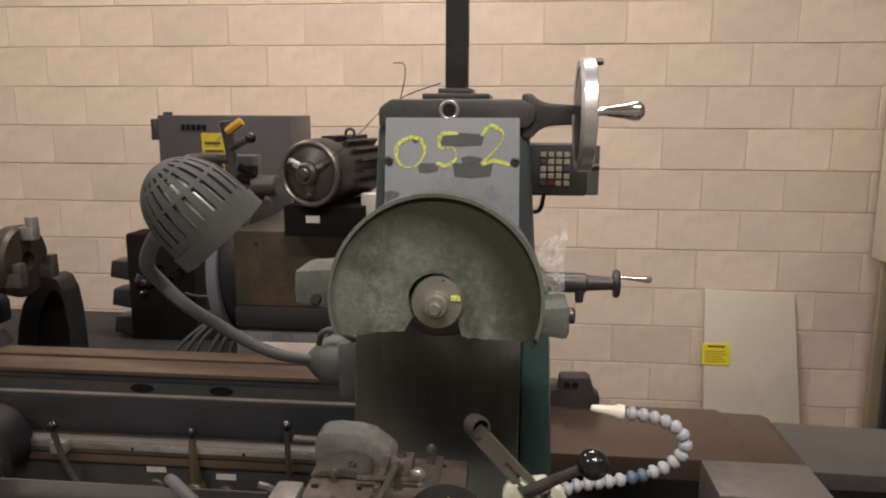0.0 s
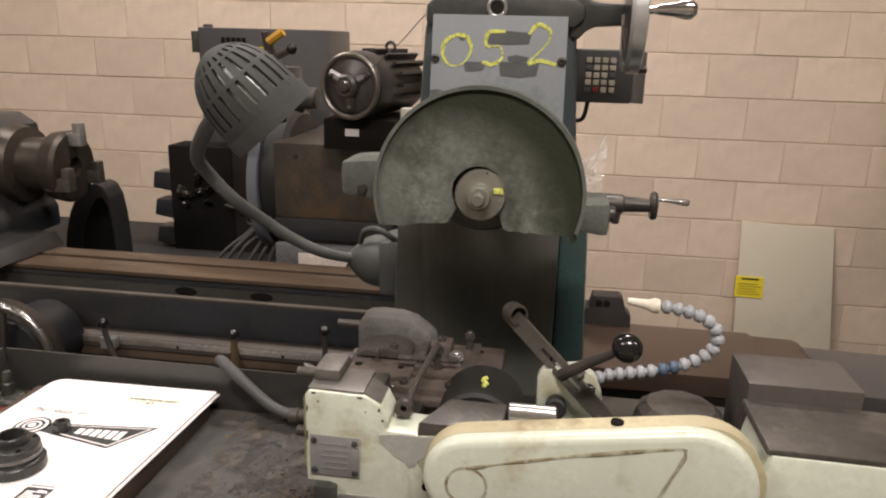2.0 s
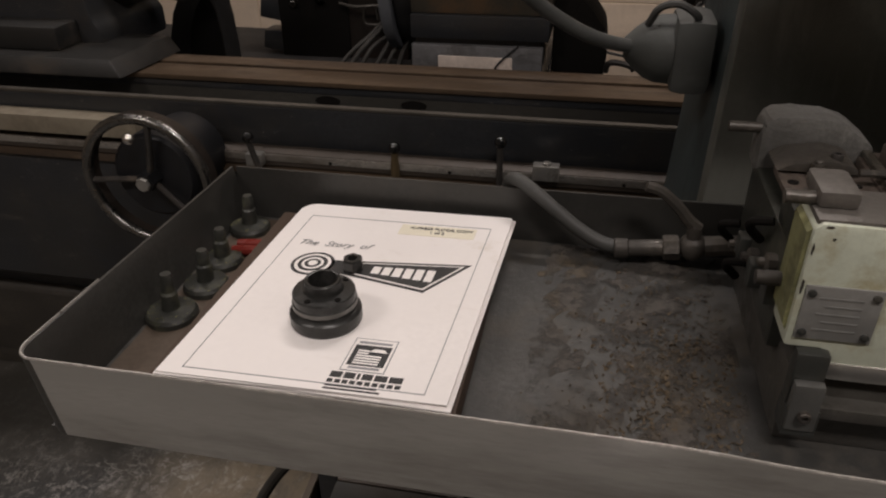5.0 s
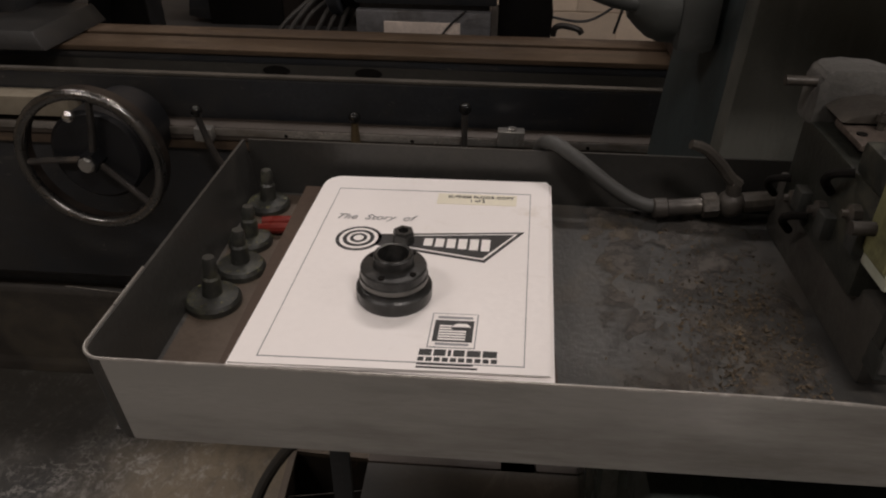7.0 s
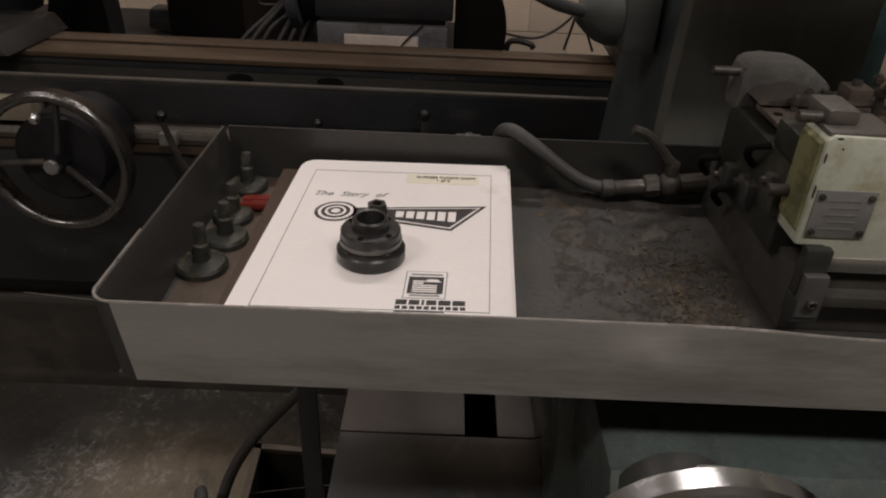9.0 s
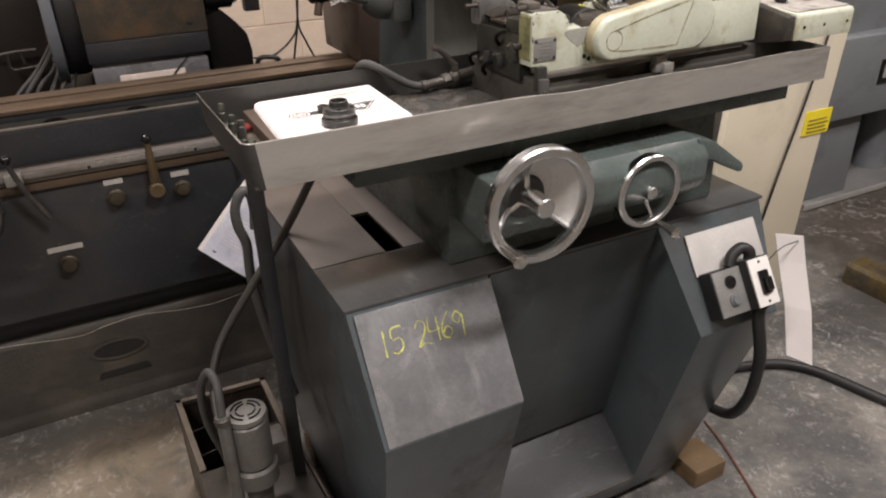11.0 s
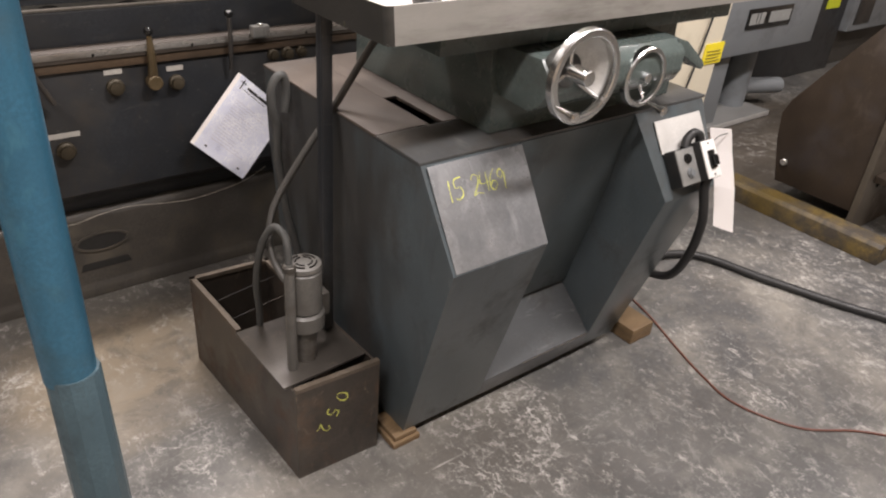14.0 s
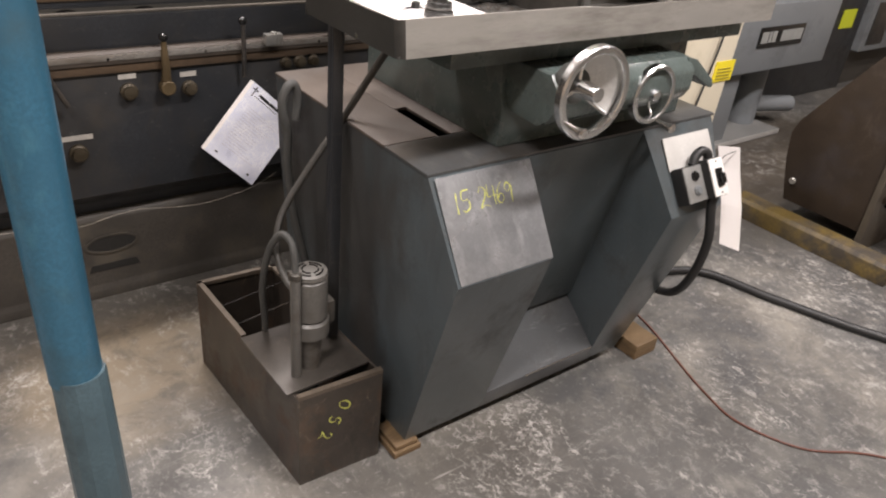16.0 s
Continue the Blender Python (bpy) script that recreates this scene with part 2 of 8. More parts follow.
SOOTY = mat("sooty_guard_face", (0.142, 0.151, 0.128), 0.75, 0, 0.34, 16, 0.3, (0.060, 0.066, 0.050), 0.46, 22, 180)
DTEAL = mat("oily_teal_paint", (0.086, 0.108, 0.102), 0.36, 0, 0.3, 6, 0.06, (0.042, 0.044, 0.038), 0.42, 4, 130)
TEAL = mat("teal_machine_paint", (0.035, 0.075, 0.07), 0.38, 0, 0.3, 6, 0.06, (0.035, 0.036, 0.033), 0.42, 4, 130)
IVORY = mat("ivory_paint", (0.55, 0.585, 0.475), 0.40, 0, 0.10, 9, 0.06, (0.36, 0.32, 0.19), 0.30, 16, 150)
GRIME = mat("grimed_cast_iron", (0.085, 0.076, 0.064), 0.46, 0.3, 0.45, 24, 0.14, (0.045, 0.04, 0.035), 0.5, 16, 200)
IRON = mat("cast_iron", (0.075, 0.07, 0.065), 0.45, 0.5, 0.3, 15, 0.15, (0.12, 0.10, 0.08), 0.35, 10, 200)
SATIN = mat("satin_aluminium", (0.74, 0.75, 0.75), 0.33, 1.0, 0.06, 25, 0.03, (0.46, 0.45, 0.42), 0.1, 18, 240)
STEEL = mat("brushed_steel", (0.46, 0.45, 0.42), 0.40, 0.75, 0.12, 30, 0.04, (0.25, 0.23, 0.2), 0.25, 20, 260)
CHROME = mat("polished_chrome", (0.66, 0.645, 0.62), 0.2, 0.95, 0.05, 40, 0.01, (0.45, 0.42, 0.38), 0.2, 30, 200)
SHEET = mat("worn_sheet_steel", (0.47, 0.46, 0.43), 0.42, 0.5, 0.16, 6, 0.05, (0.20, 0.19, 0.17), 0.40, 3.5, 220, stretch=(0.35, 1, 2.0))
TRAYIN = mat("dusty_tray_floor", (0.06, 0.059, 0.055), 0.55, 0.2, 0.3, 12, 0.2, (0.10, 0.088, 0.072), 0.4, 9, 200)
WAYS = mat("rusty_machined_ways", (0.115, 0.08, 0.052), 0.45, 0.35, 0.3, 8, 0.08, (0.075, 0.055, 0.04), 0.45, 6, 160, stretch=(0.35, 1, 1))
BGREY = mat("dark_bed_paint", (0.026, 0.028, 0.031), 0.42, 0, 0.25, 5, 0.06, (0.03, 0.029, 0.027), 0.42, 3, 120)
BLACK = mat("black_rubber", (0.014, 0.014, 0.014), 0.5, 0, 0.3, 20, 0.05)
GLOSSB = mat("black_plastic", (0.01, 0.01, 0.01), 0.14, 0, 0.2, 30, 0.0)
HOSE = mat("dusty_hose", (0.06, 0.06, 0.056), 0.62, 0, 0.2, 25, 0.1)
# near-black; on holes and hollows it paints in the shade inside them
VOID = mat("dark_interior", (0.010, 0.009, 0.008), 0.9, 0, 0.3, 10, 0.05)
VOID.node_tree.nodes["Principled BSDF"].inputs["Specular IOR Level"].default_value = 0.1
PAPER = mat("white_paper", (0.90, 0.86, 0.83), 0.6, 0, 0.03, 8, 0.02, (0.72, 0.66, 0.58), 0.1, 10)
INK = mat("black_ink", (0.03, 0.03, 0.03), 0.5, 0, 0.2, 60, 0.0)
INKG = mat("grey_print", (0.30, 0.30, 0.31), 0.6, 0, 0.1, 60, 0.0)
SOFTINK = mat("worn_sticker_print", (0.30, 0.25, 0.04), 0.5, 0, 0.2, 60, 0.0)
STICKY = mat("yellow_label", (0.84, 0.79, 0.64), 0.6, 0, 0.04, 20, 0.0)
YELLOW = mat("yellow_sticker", (0.75, 0.62, 0.03), 0.45, 0, 0.06, 30, 0.0)
LIME = mat("lime_sticker", (0.60, 0.66, 0.03), 0.45, 0, 0.06, 30, 0.0)
CHALK = mat("yellow_chalk", (0.66, 0.68, 0.16), 0.9, 0, 0.15, 120, 0.1)
def dusty_alpha(m, scale, lo, hi):
    """Breaks a thin layer up into specks, as chalk and grime lie on a rough surface."""
    nd, ln = m.node_tree.nodes, m.node_tree.links
    co, n, r = nd.new("ShaderNodeTexCoord"), nd.new("ShaderNodeTexNoise"), nd.new("ShaderNodeMapRange")
    n.inputs["Scale"].default_value, n.inputs["Detail"].default_value, n.inputs["Roughness"].default_value = scale, 5, 0.7
    r.inputs[1].default_value, r.inputs[2].default_value = lo, hi
    ln.new(co.outputs["Object"], n.inputs["Vector"])
    ln.new(n.outputs[0], r.inputs[0])
    ln.new(r.outputs[0], nd["Principled BSDF"].inputs["Alpha"])
    return m


dusty_alpha(CHALK, 260, 0.30, 0.52)
BROWN = mat("brown_board", (0.060, 0.038, 0.025), 0.55, 0, 0.2, 8, 0.05)
RUST = mat("rust_brown_steel", (0.034, 0.024, 0.016), 0.6, 0.1, 0.35, 6, 0.1, (0.03, 0.023, 0.02), 0.45, 4, 140)
WOOD = mat("rough_pine", (0.175, 0.115, 0.058), 0.7, 0, 0.45, 9, 0.2, (0.12, 0.07, 0.03), 0.4, 7, 200, stretch=(0.3, 1, 3))
BLUE = mat("blue_post_paint", (0.036, 0.118, 0.185), 0.4, 0, 0.2, 5, 0.05, (0.04, 0.09, 0.12), 0.35, 4)
SLATE = mat("slate_post_paint", (0.065, 0.105, 0.125), 0.45, 0, 0.2, 5, 0.05, (0.04, 0.06, 0.07), 0.3, 4)
CREAM = mat("cream_panel_paint", (0.60, 0.55, 0.43), 0.5, 0, 0.04, 4, 0.03, (0.50, 0.45, 0.34), 0.2, 3)
RED = mat("red_grip", (0.17, 0.022, 0.016), 0.3, 0, 0.1, 30, 0.0)
DEBRIS = mat("grinding_swarf", (0.105, 0.078, 0.048), 0.85, 0.1, 0.5, 90, 0.3)
ORANGE = mat("orange_cord", (0.13, 0.050, 0.033), 0.5, 0, 0.2, 30, 0.0)
BEAM = mat("worn_yellow_beam", (0.14, 0.098, 0.028), 0.6, 0, 0.3, 10, 0.2, (0.035, 0.03, 0.026), 0.66, 7, 100)
PLASTIC = mat("clear_film", (0.8, 0.78, 0.74), 0.07, 0, 0.05, 60, 0.9)
dusty_alpha(PLASTIC, 38, 0.42, 0.92)
GREYG = mat("grinding_wheel", (0.13, 0.14, 0.155), 0.8, 0, 0.1, 60, 0.2)


scuffs(SOOTY, 34, (1, 1, 0.7), (0, 0.6, 0), (0.25, 0.262, 0.228), 0.52, 0.66, 0.5)
scuffs(SOOTY, 20, (1, 1, 1), (0, 0, 0), (0.045, 0.05, 0.034), 0.50, 0.62, 0.6)
soot_ring(SOOTY, (-0.056, 0, 1.393), 0.085, 0.130)
for dull in (SOOTY, DUSTY):
    dull.node_tree.nodes["Principled BSDF"].inputs["Specular IOR Level"].default_value = 0.12
scuffs(DUSTY, 60, (1, 1, 1), (0, 0, 0), (0.16, 0.168, 0.143), 0.52, 0.64, 0.4)
scuffs(GRIME, 70, (1, 1, 1), (0, 0, 0), (0.20, 0.185, 0.155), 0.56, 0.66, 0.5)
scuffs(IVORY, 40, (1, 1, 0.5), (0, 0.3, 0), (0.33, 0.33, 0.24), 0.55, 0.68, 0.5)
scuffs(GREY, 30, (1, 1, 0.35), (0, 0.2, 0), (0.15, 0.16, 0.165), 0.57, 0.66, 0.45)
scuffs(GREY, 6, (1, 1, 0.5), (0, 0, 0), (0.078, 0.070, 0.060), 0.48, 0.66, 0.4)
scuffs(GREY, 10, (1.2, 1.2, 0.35), (0, 0, 0), (0.035, 0.036, 0.034), 0.52, 0.70, 0.6)


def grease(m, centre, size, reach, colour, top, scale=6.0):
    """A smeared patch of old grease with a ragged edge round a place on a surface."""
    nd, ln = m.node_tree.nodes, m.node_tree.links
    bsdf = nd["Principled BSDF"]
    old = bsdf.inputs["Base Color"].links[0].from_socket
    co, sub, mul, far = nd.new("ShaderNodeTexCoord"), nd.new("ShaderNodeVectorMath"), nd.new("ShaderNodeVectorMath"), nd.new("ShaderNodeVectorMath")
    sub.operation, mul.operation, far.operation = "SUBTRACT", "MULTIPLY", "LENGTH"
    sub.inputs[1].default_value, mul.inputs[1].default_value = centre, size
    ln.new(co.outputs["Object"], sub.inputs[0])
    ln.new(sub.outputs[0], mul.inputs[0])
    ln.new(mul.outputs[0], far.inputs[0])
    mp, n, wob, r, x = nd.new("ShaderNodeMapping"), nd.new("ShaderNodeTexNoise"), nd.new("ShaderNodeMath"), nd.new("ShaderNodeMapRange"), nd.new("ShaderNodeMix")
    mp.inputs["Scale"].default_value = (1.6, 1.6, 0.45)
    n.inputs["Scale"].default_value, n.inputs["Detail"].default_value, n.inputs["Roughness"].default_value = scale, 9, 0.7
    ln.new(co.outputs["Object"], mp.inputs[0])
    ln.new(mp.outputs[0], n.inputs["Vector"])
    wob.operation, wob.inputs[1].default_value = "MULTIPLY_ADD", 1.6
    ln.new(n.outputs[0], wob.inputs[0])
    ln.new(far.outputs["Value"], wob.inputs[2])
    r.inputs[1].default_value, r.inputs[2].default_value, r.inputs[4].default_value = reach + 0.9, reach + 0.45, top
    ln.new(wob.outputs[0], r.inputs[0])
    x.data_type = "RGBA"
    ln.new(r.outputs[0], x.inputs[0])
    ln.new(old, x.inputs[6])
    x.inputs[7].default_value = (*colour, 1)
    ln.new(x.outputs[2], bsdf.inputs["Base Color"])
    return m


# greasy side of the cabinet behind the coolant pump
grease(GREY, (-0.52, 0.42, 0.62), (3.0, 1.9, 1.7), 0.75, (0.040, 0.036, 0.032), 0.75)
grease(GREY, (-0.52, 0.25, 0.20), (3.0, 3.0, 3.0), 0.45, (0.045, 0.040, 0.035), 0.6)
scuffs(SHEET, 16, (0.25, 1, 1.6), (0, 0.1, 0), (0.36, 0.355, 0.33), 0.56, 0.66, 0.6)
scuffs(SHEET, 9, (0.3, 1, 1.6), (0, 0, 0), (0.14, 0.13, 0.11), 0.55, 0.70, 0.5)
scuffs(BGREY, 22, (0.35, 1, 1.4), (0, 0.15, 0), (0.085, 0.08, 0.07), 0.58, 0.66, 0.5)
scuffs(BGREY, 7, (1, 1, 0.5), (0, 0, 0), (0.045, 0.036, 0.026), 0.52, 0.68, 0.6)
scuffs(BGREY, 75, (0.7, 1, 1), (0, 0.3, 0), (0.15, 0.14, 0.12), 0.62, 0.67, 0.6)
scuffs(WAYS, 26, (0.15, 1, 1), (0, 0, 0), (0.20, 0.15, 0.10), 0.55, 0.65, 0.5)
scuffs(WAYS, 9, (0.5, 1, 1), (0, 0, 0), (0.035, 0.027, 0.02), 0.54, 0.66, 0.7)
scuffs(DTEAL, 12, (1, 1, 0.4), (0, 0, 0), (0.075, 0.085, 0.072), 0.56, 0.68, 0.5)
scuffs(PAPER, 22, (1, 1, 1), (0, 0, 0.4), (0.66, 0.61, 0.55), 0.60, 0.74, 0.5)
scuffs(BEAM, 9, (1, 1, 1), (0, 0, 0), (0.03, 0.026, 0.022), 0.45, 0.60, 0.85)
scuffs(BEAM, 40, (0.4, 1, 1), (0, 0, 0), (0.05, 0.04, 0.03), 0.52, 0.62, 0.7)
scuffs(RUST, 14, (1, 1, 0.5), (0, 0, 0), (0.06, 0.046, 0.036), 0.54, 0.66, 0.6)
scuffs(BLUE, 18, (1, 1, 0.5), (0, 0, 0), (0.06, 0.17, 0.23), 0.56, 0.68, 0.6)

# ---- mesh helpers ----
def chamfer(bm, verts, width, segs=2):
    if width > 0:
        edges = list({e for v in verts for e in v.link_edges})
        bmesh.ops.bevel(bm, geom=edges, offset=width, segments=segs, affect="EDGES", profile=0.6)


def box(bm, x0, x1, y0, y1, z0, z1, bev=0.003, turn=None):
    ret = bmesh.ops.create_cube(bm, size=1.0)
    m = Matrix.Translation(((x0 + x1) / 2, (y0 + y1) / 2, (z0 + z1) / 2)) @ Matrix.Diagonal((x1 - x0, y1 - y0, z1 - z0, 1))
    bmesh.ops.transform(bm, matrix=m if turn is None else turn @ m, verts=ret["verts"])
    chamfer(bm, ret["verts"], bev)
    return bm


def prism(bm, pts, axis, a, b, bev=0.0):
    """A polygon pushed along an axis: pts are (y, z), (x, z) or (x, y) for x, y or z."""
    def at(p, t):
        return {"x": (t, p[0], p[1]), "y": (p[0], t, p[1]), "z": (p[0], p[1], t)}[axis]
    va, vb = [bm.verts.new(at(p, a)) for p in pts], [bm.verts.new(at(p, b)) for p in pts]
    n = len(pts)
    bm.faces.new(va)
    bm.faces.new(vb[::-1])
    for i in range(n):
        bm.faces.new((va[i], vb[i], vb[(i + 1) % n], va[(i + 1) % n]))
    bmesh.ops.recalc_face_normals(bm, faces=bm.faces)
    chamfer(bm, va + vb, bev)
    return bm


def solid(bm, verts, faces, bev=0.0):
    vs = [bm.verts.new(v) for v in verts]
    for f in faces:
        bm.faces.new([vs[i] for i in f])
    bmesh.ops.recalc_face_normals(bm, faces=bm.faces)
    chamfer(bm, vs, bev)
    return bm


def hexa(bm, lo, hi, bev=0.0):
    """A box with four lower and four upper corners, each list going round."""
    return solid(bm, lo + hi, [(0, 1, 2, 3), (4, 5, 6, 7), (0, 1, 5, 4), (1, 2, 6, 5), (2, 3, 7, 6), (3, 0, 4, 7)], bev)


def basis(axis):
    w = Vector(axis).normalized()
    u = w.orthogonal().normalized() if abs(w.z) > 0.99 else Vector((0, 0, 1)).cross(w).normalized()
    return u, w.cross(u), w


def lathe(bm, prof, origin, axis, n=32, closed=False):
    """A profile of (radius, height along the axis) turned round an axis."""
    u, v, w = basis(axis)
    o = Vector(origin)
    rings = []
    for r, h in prof:
        rings.append([bm.verts.new(o + w * h + (u * math.cos(2 * math.pi * i / n) + v * math.sin(2 * math.pi * i / n)) * max(r, 1e-5)) for i in range(n)])
    k = len(rings)
    for j in range(k if closed else k - 1):
        a, b = rings[j], rings[(j + 1) % k]
        for i in range(n):
            bm.faces.new((a[i], a[(i + 1) % n], b[(i + 1) % n], b[i]))
    if not closed:
        bm.faces.new(rings[0][::-1])
        bm.faces.new(rings[-1])
    bmesh.ops.recalc_face_normals(bm, faces=bm.faces)
    return bm


def cyl(bm, p0, p1, r0, r1=None, n=24, bev=0.0):
    r1 = r0 if r1 is None else r1
    d = Vector(p1) - Vector(p0)
    length = d.length
    if bev:
        return lathe(bm, [(r0 - bev, 0), (r0, bev), (r1, length - bev), (r1 - bev, length)], p0, d, n)
    return lathe(bm, [(r0, 0), (r1, length)], p0, d, n)


def ring(bm, origin, axis, big, small, n=40, k=12, flat=1.0):
    return lathe(bm, [(big + small * math.cos(2 * math.pi * i / k), flat * small * math.sin(2 * math.pi * i / k)) for i in range(k)], origin, axis, n, True)


def glide(pts, steps=6):
    """A smooth line through points."""
    p = [Vector(q) for q in pts]
    p = [2 * p[0] - p[1]] + p + [2 * p[-1] - p[-2]]
    out = []
    for i in range(1, len(p) - 2):
        for s in range(steps):
            t = s / steps
            out.append(0.5 * ((2 * p[i]) + (p[i + 1] - p[i - 1]) * t + (2 * p[i - 1] - 5 * p[i] + 4 * p[i + 1] - p[i + 2]) * t * t + (3 * p[i] - p[i - 1] - 3 * p[i + 1] + p[i + 2]) * t ** 3))
    return out + [p[-2]]


def tube(bm, pts, r, n=10, steps=6, radii=None):
    line = glide(pts, steps) if steps > 1 else [Vector(q) for q in pts]
    u = None
    rings = []
    for i, p in enumerate(line):
        d = (line[min(i + 1, len(line) - 1)] - line[max(i - 1, 0)]).normalized()
        u = basis(d)[0] if u is None else (u - d * u.dot(d)).normalized()
        v = d.cross(u)
        rr = r if radii is None else radii(i / (len(line) - 1))
        rings.append([bm.verts.new(p + (u * math.cos(2 * math.pi * k / n) + v * math.sin(2 * math.pi * k / n)) * rr) for k in range(n)])
    for a, b in zip(rings, rings[1:]):
        for k in range(n):
            bm.faces.new((a[k], a[(k + 1) % n], b[(k + 1) % n], b[k]))
    bm.faces.new(rings[0][::-1])
    bm.faces.new(rings[-1])
    bmesh.ops.recalc_face_normals(bm, faces=bm.faces)
    return bm


def ball(bm, c, r, n=20, squash=1.0):
    return lathe(bm, [(r * math.sin(math.pi * i / 12), -r * squash * math.cos(math.pi * i / 12)) for i in range(13)], c, (0, 0, 1), n)


def B():
    return bmesh.new()


def finish(name, bm, material, angle=32):
    me = bpy.data.meshes.new(name)
    bm.to_mesh(me)
    bm.free()
    me.materials.append(material)
    for p in me.polygons:
        p.use_smooth = True
    me.set_sharp_from_angle(angle=radians(angle))
    return me


def place_of(ob):
    return Matrix.Identity(4) if ob is None else place_of(ob.parent) @ ob.matrix_parent_inverse @ ob.matrix_basis


def part(name, bm, material, parent, label="", angle=32):
    ob = new(name, finish(name, bm, material, angle))
    ob.parent = parent
    ob.matrix_parent_inverse = place_of(parent).inverted()
    return tagged(ob, label)


def thing(name, at, label, category, group="", kind=""):
    ob = new(name)
    ob.empty_display_size = 0.05
    ob.matrix_basis = Matrix.Translation(at)
    return tagged(ob, label, category, group, kind)


def single(name, bm, material, label, category="", group="", kind="", angle=32):
    return tagged(new(name, finish(name, bm, material, angle)), label, category, group, kind)


STROKES = {
    "0": [[(0.5, 1), (0.12, 0.8), (0.0, 0.4), (0.25, 0.02), (0.7, 0.1), (0.95, 0.55), (0.8, 0.92), (0.45, 1)]],
    "1": [[(0.55, 1), (0.5, 0.5), (0.48, 0)]],
    "2": [[(0.1, 0.75), (0.35, 1), (0.75, 0.85), (0.65, 0.5), (0.1, 0.02), (0.5, 0.1), (1.0, 0.0)]],
    "4": [[(0.2, 1), (0.1, 0.45), (0.85, 0.45)], [(0.75, 0.95), (0.7, 0)]],
    "5": [[(0.9, 1), (0.25, 0.95), (0.2, 0.55), (0.7, 0.55), (0.8, 0.2), (0.4, 0.0), (0.05, 0.08)]],
    "6": [[(0.75, 1), (0.25, 0.6), (0.15, 0.15), (0.5, 0.0), (0.8, 0.25), (0.5, 0.45), (0.2, 0.25)]],
    "9": [[(0.8, 0.8), (0.45, 1.0), (0.15, 0.75), (0.45, 0.55), (0.8, 0.8), (0.7, 0.0)]],
}


def chalked(text, origin, right, up, height, spacing, parent, thick=0.0022, jitter=3, wide=0.62):
    """Chalk digits written on a plane, each a part."""
    r, u = Vector(right).normalized(), Vector(up).normalized()
    rnd = random.Random(jitter)
    for i, ch in enumerate(text):
        if ch == " ":
            continue
        bm = B()
        o = Vector(origin) + r * spacing * i + u * rnd.uniform(-0.08, 0.08) * height
        for st in STROKES[ch]:
            tube(bm, [o + r * x * height * wide + u * z * height for x, z in st], thick, 6, 5, lambda t: thick * (0.75 + 0.35 * math.sin(9 * t + i)))
        nrm = r.cross(u)
        for v in bm.verts:
            v.co -= nrm * (v.co - o).dot(nrm) * 0.85
        part("chalk_digit", bm, CHALK, parent, "yellow chalk digit " + ch)


def lettering(text, m, size, material, parent, name="lettering", slant=0.0):
    """Built-in font, flat, in the plane that m gives (x to the right, y up)."""
    cu = bpy.data.curves.new("lettering", "FONT")
    cu.body, cu.size, cu.extrude, cu.shear = text, size, 0.0002, slant
    if slant:
        cu.offset = -size * 0.012
    tmp = bpy.data.objects.new("lettering", cu)
    me = bpy.data.meshes.new_from_object(tmp)
    bpy.data.objects.remove(tmp)
    me.transform(m)
    me.materials.clear()
    me.materials.append(material)
    ob = new(name, me)
    ob.parent = parent
    ob.matrix_parent_inverse = place_of(parent).inverted()
    return tagged(ob, "printed words " + text.replace("\n", " "))


def bolt(parent, at, axis, r, h, material=None, name="bolt"):
    bm = B()
    lathe(bm, [(r, 0), (r, h * 0.8), (r * 0.85, h), (r * 0.5, h), (r * 0.45, h * 0.5)], at, axis, 8)
    return part(name, bm, material or STEEL, parent)


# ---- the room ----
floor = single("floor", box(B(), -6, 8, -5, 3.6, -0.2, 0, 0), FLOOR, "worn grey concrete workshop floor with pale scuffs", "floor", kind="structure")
ceiling = single("ceiling", box(B(), -6, 8, -5, 3.6, 4.0, 4.15, 0), CEIL, "plain workshop ceiling", "ceiling", kind="structure")
wall_north = single("wall_north", box(B(), -6, 8, 3.2745, 3.5, 0, 4.0, 0), MORTAR, "cream-painted concrete block wall", "wall", kind="structure")
single("wall_south", box(B(), -6, 8, -5.15, -5, 0, 4.0, 0), PLASTER, "plain workshop wall", "wall", kind="structure")
single("wall_west", box(B(), -6.15, -6, -5, 3.66, 0, 4.0, 0), PLASTER, "plain workshop wall", "wall", kind="structure")
single("wall_east", box(B(), 8, 8.15, -5, 3.66, 0, 4.0, 0), PLASTER, "plain workshop wall", "wall", kind="structure")


# ---- the surface grinder ----
grinder = thing("surface_grinder", (-0.04, 0.35, 0.1), "dark grey and teal surface grinder on wooden blocks", "grinder")


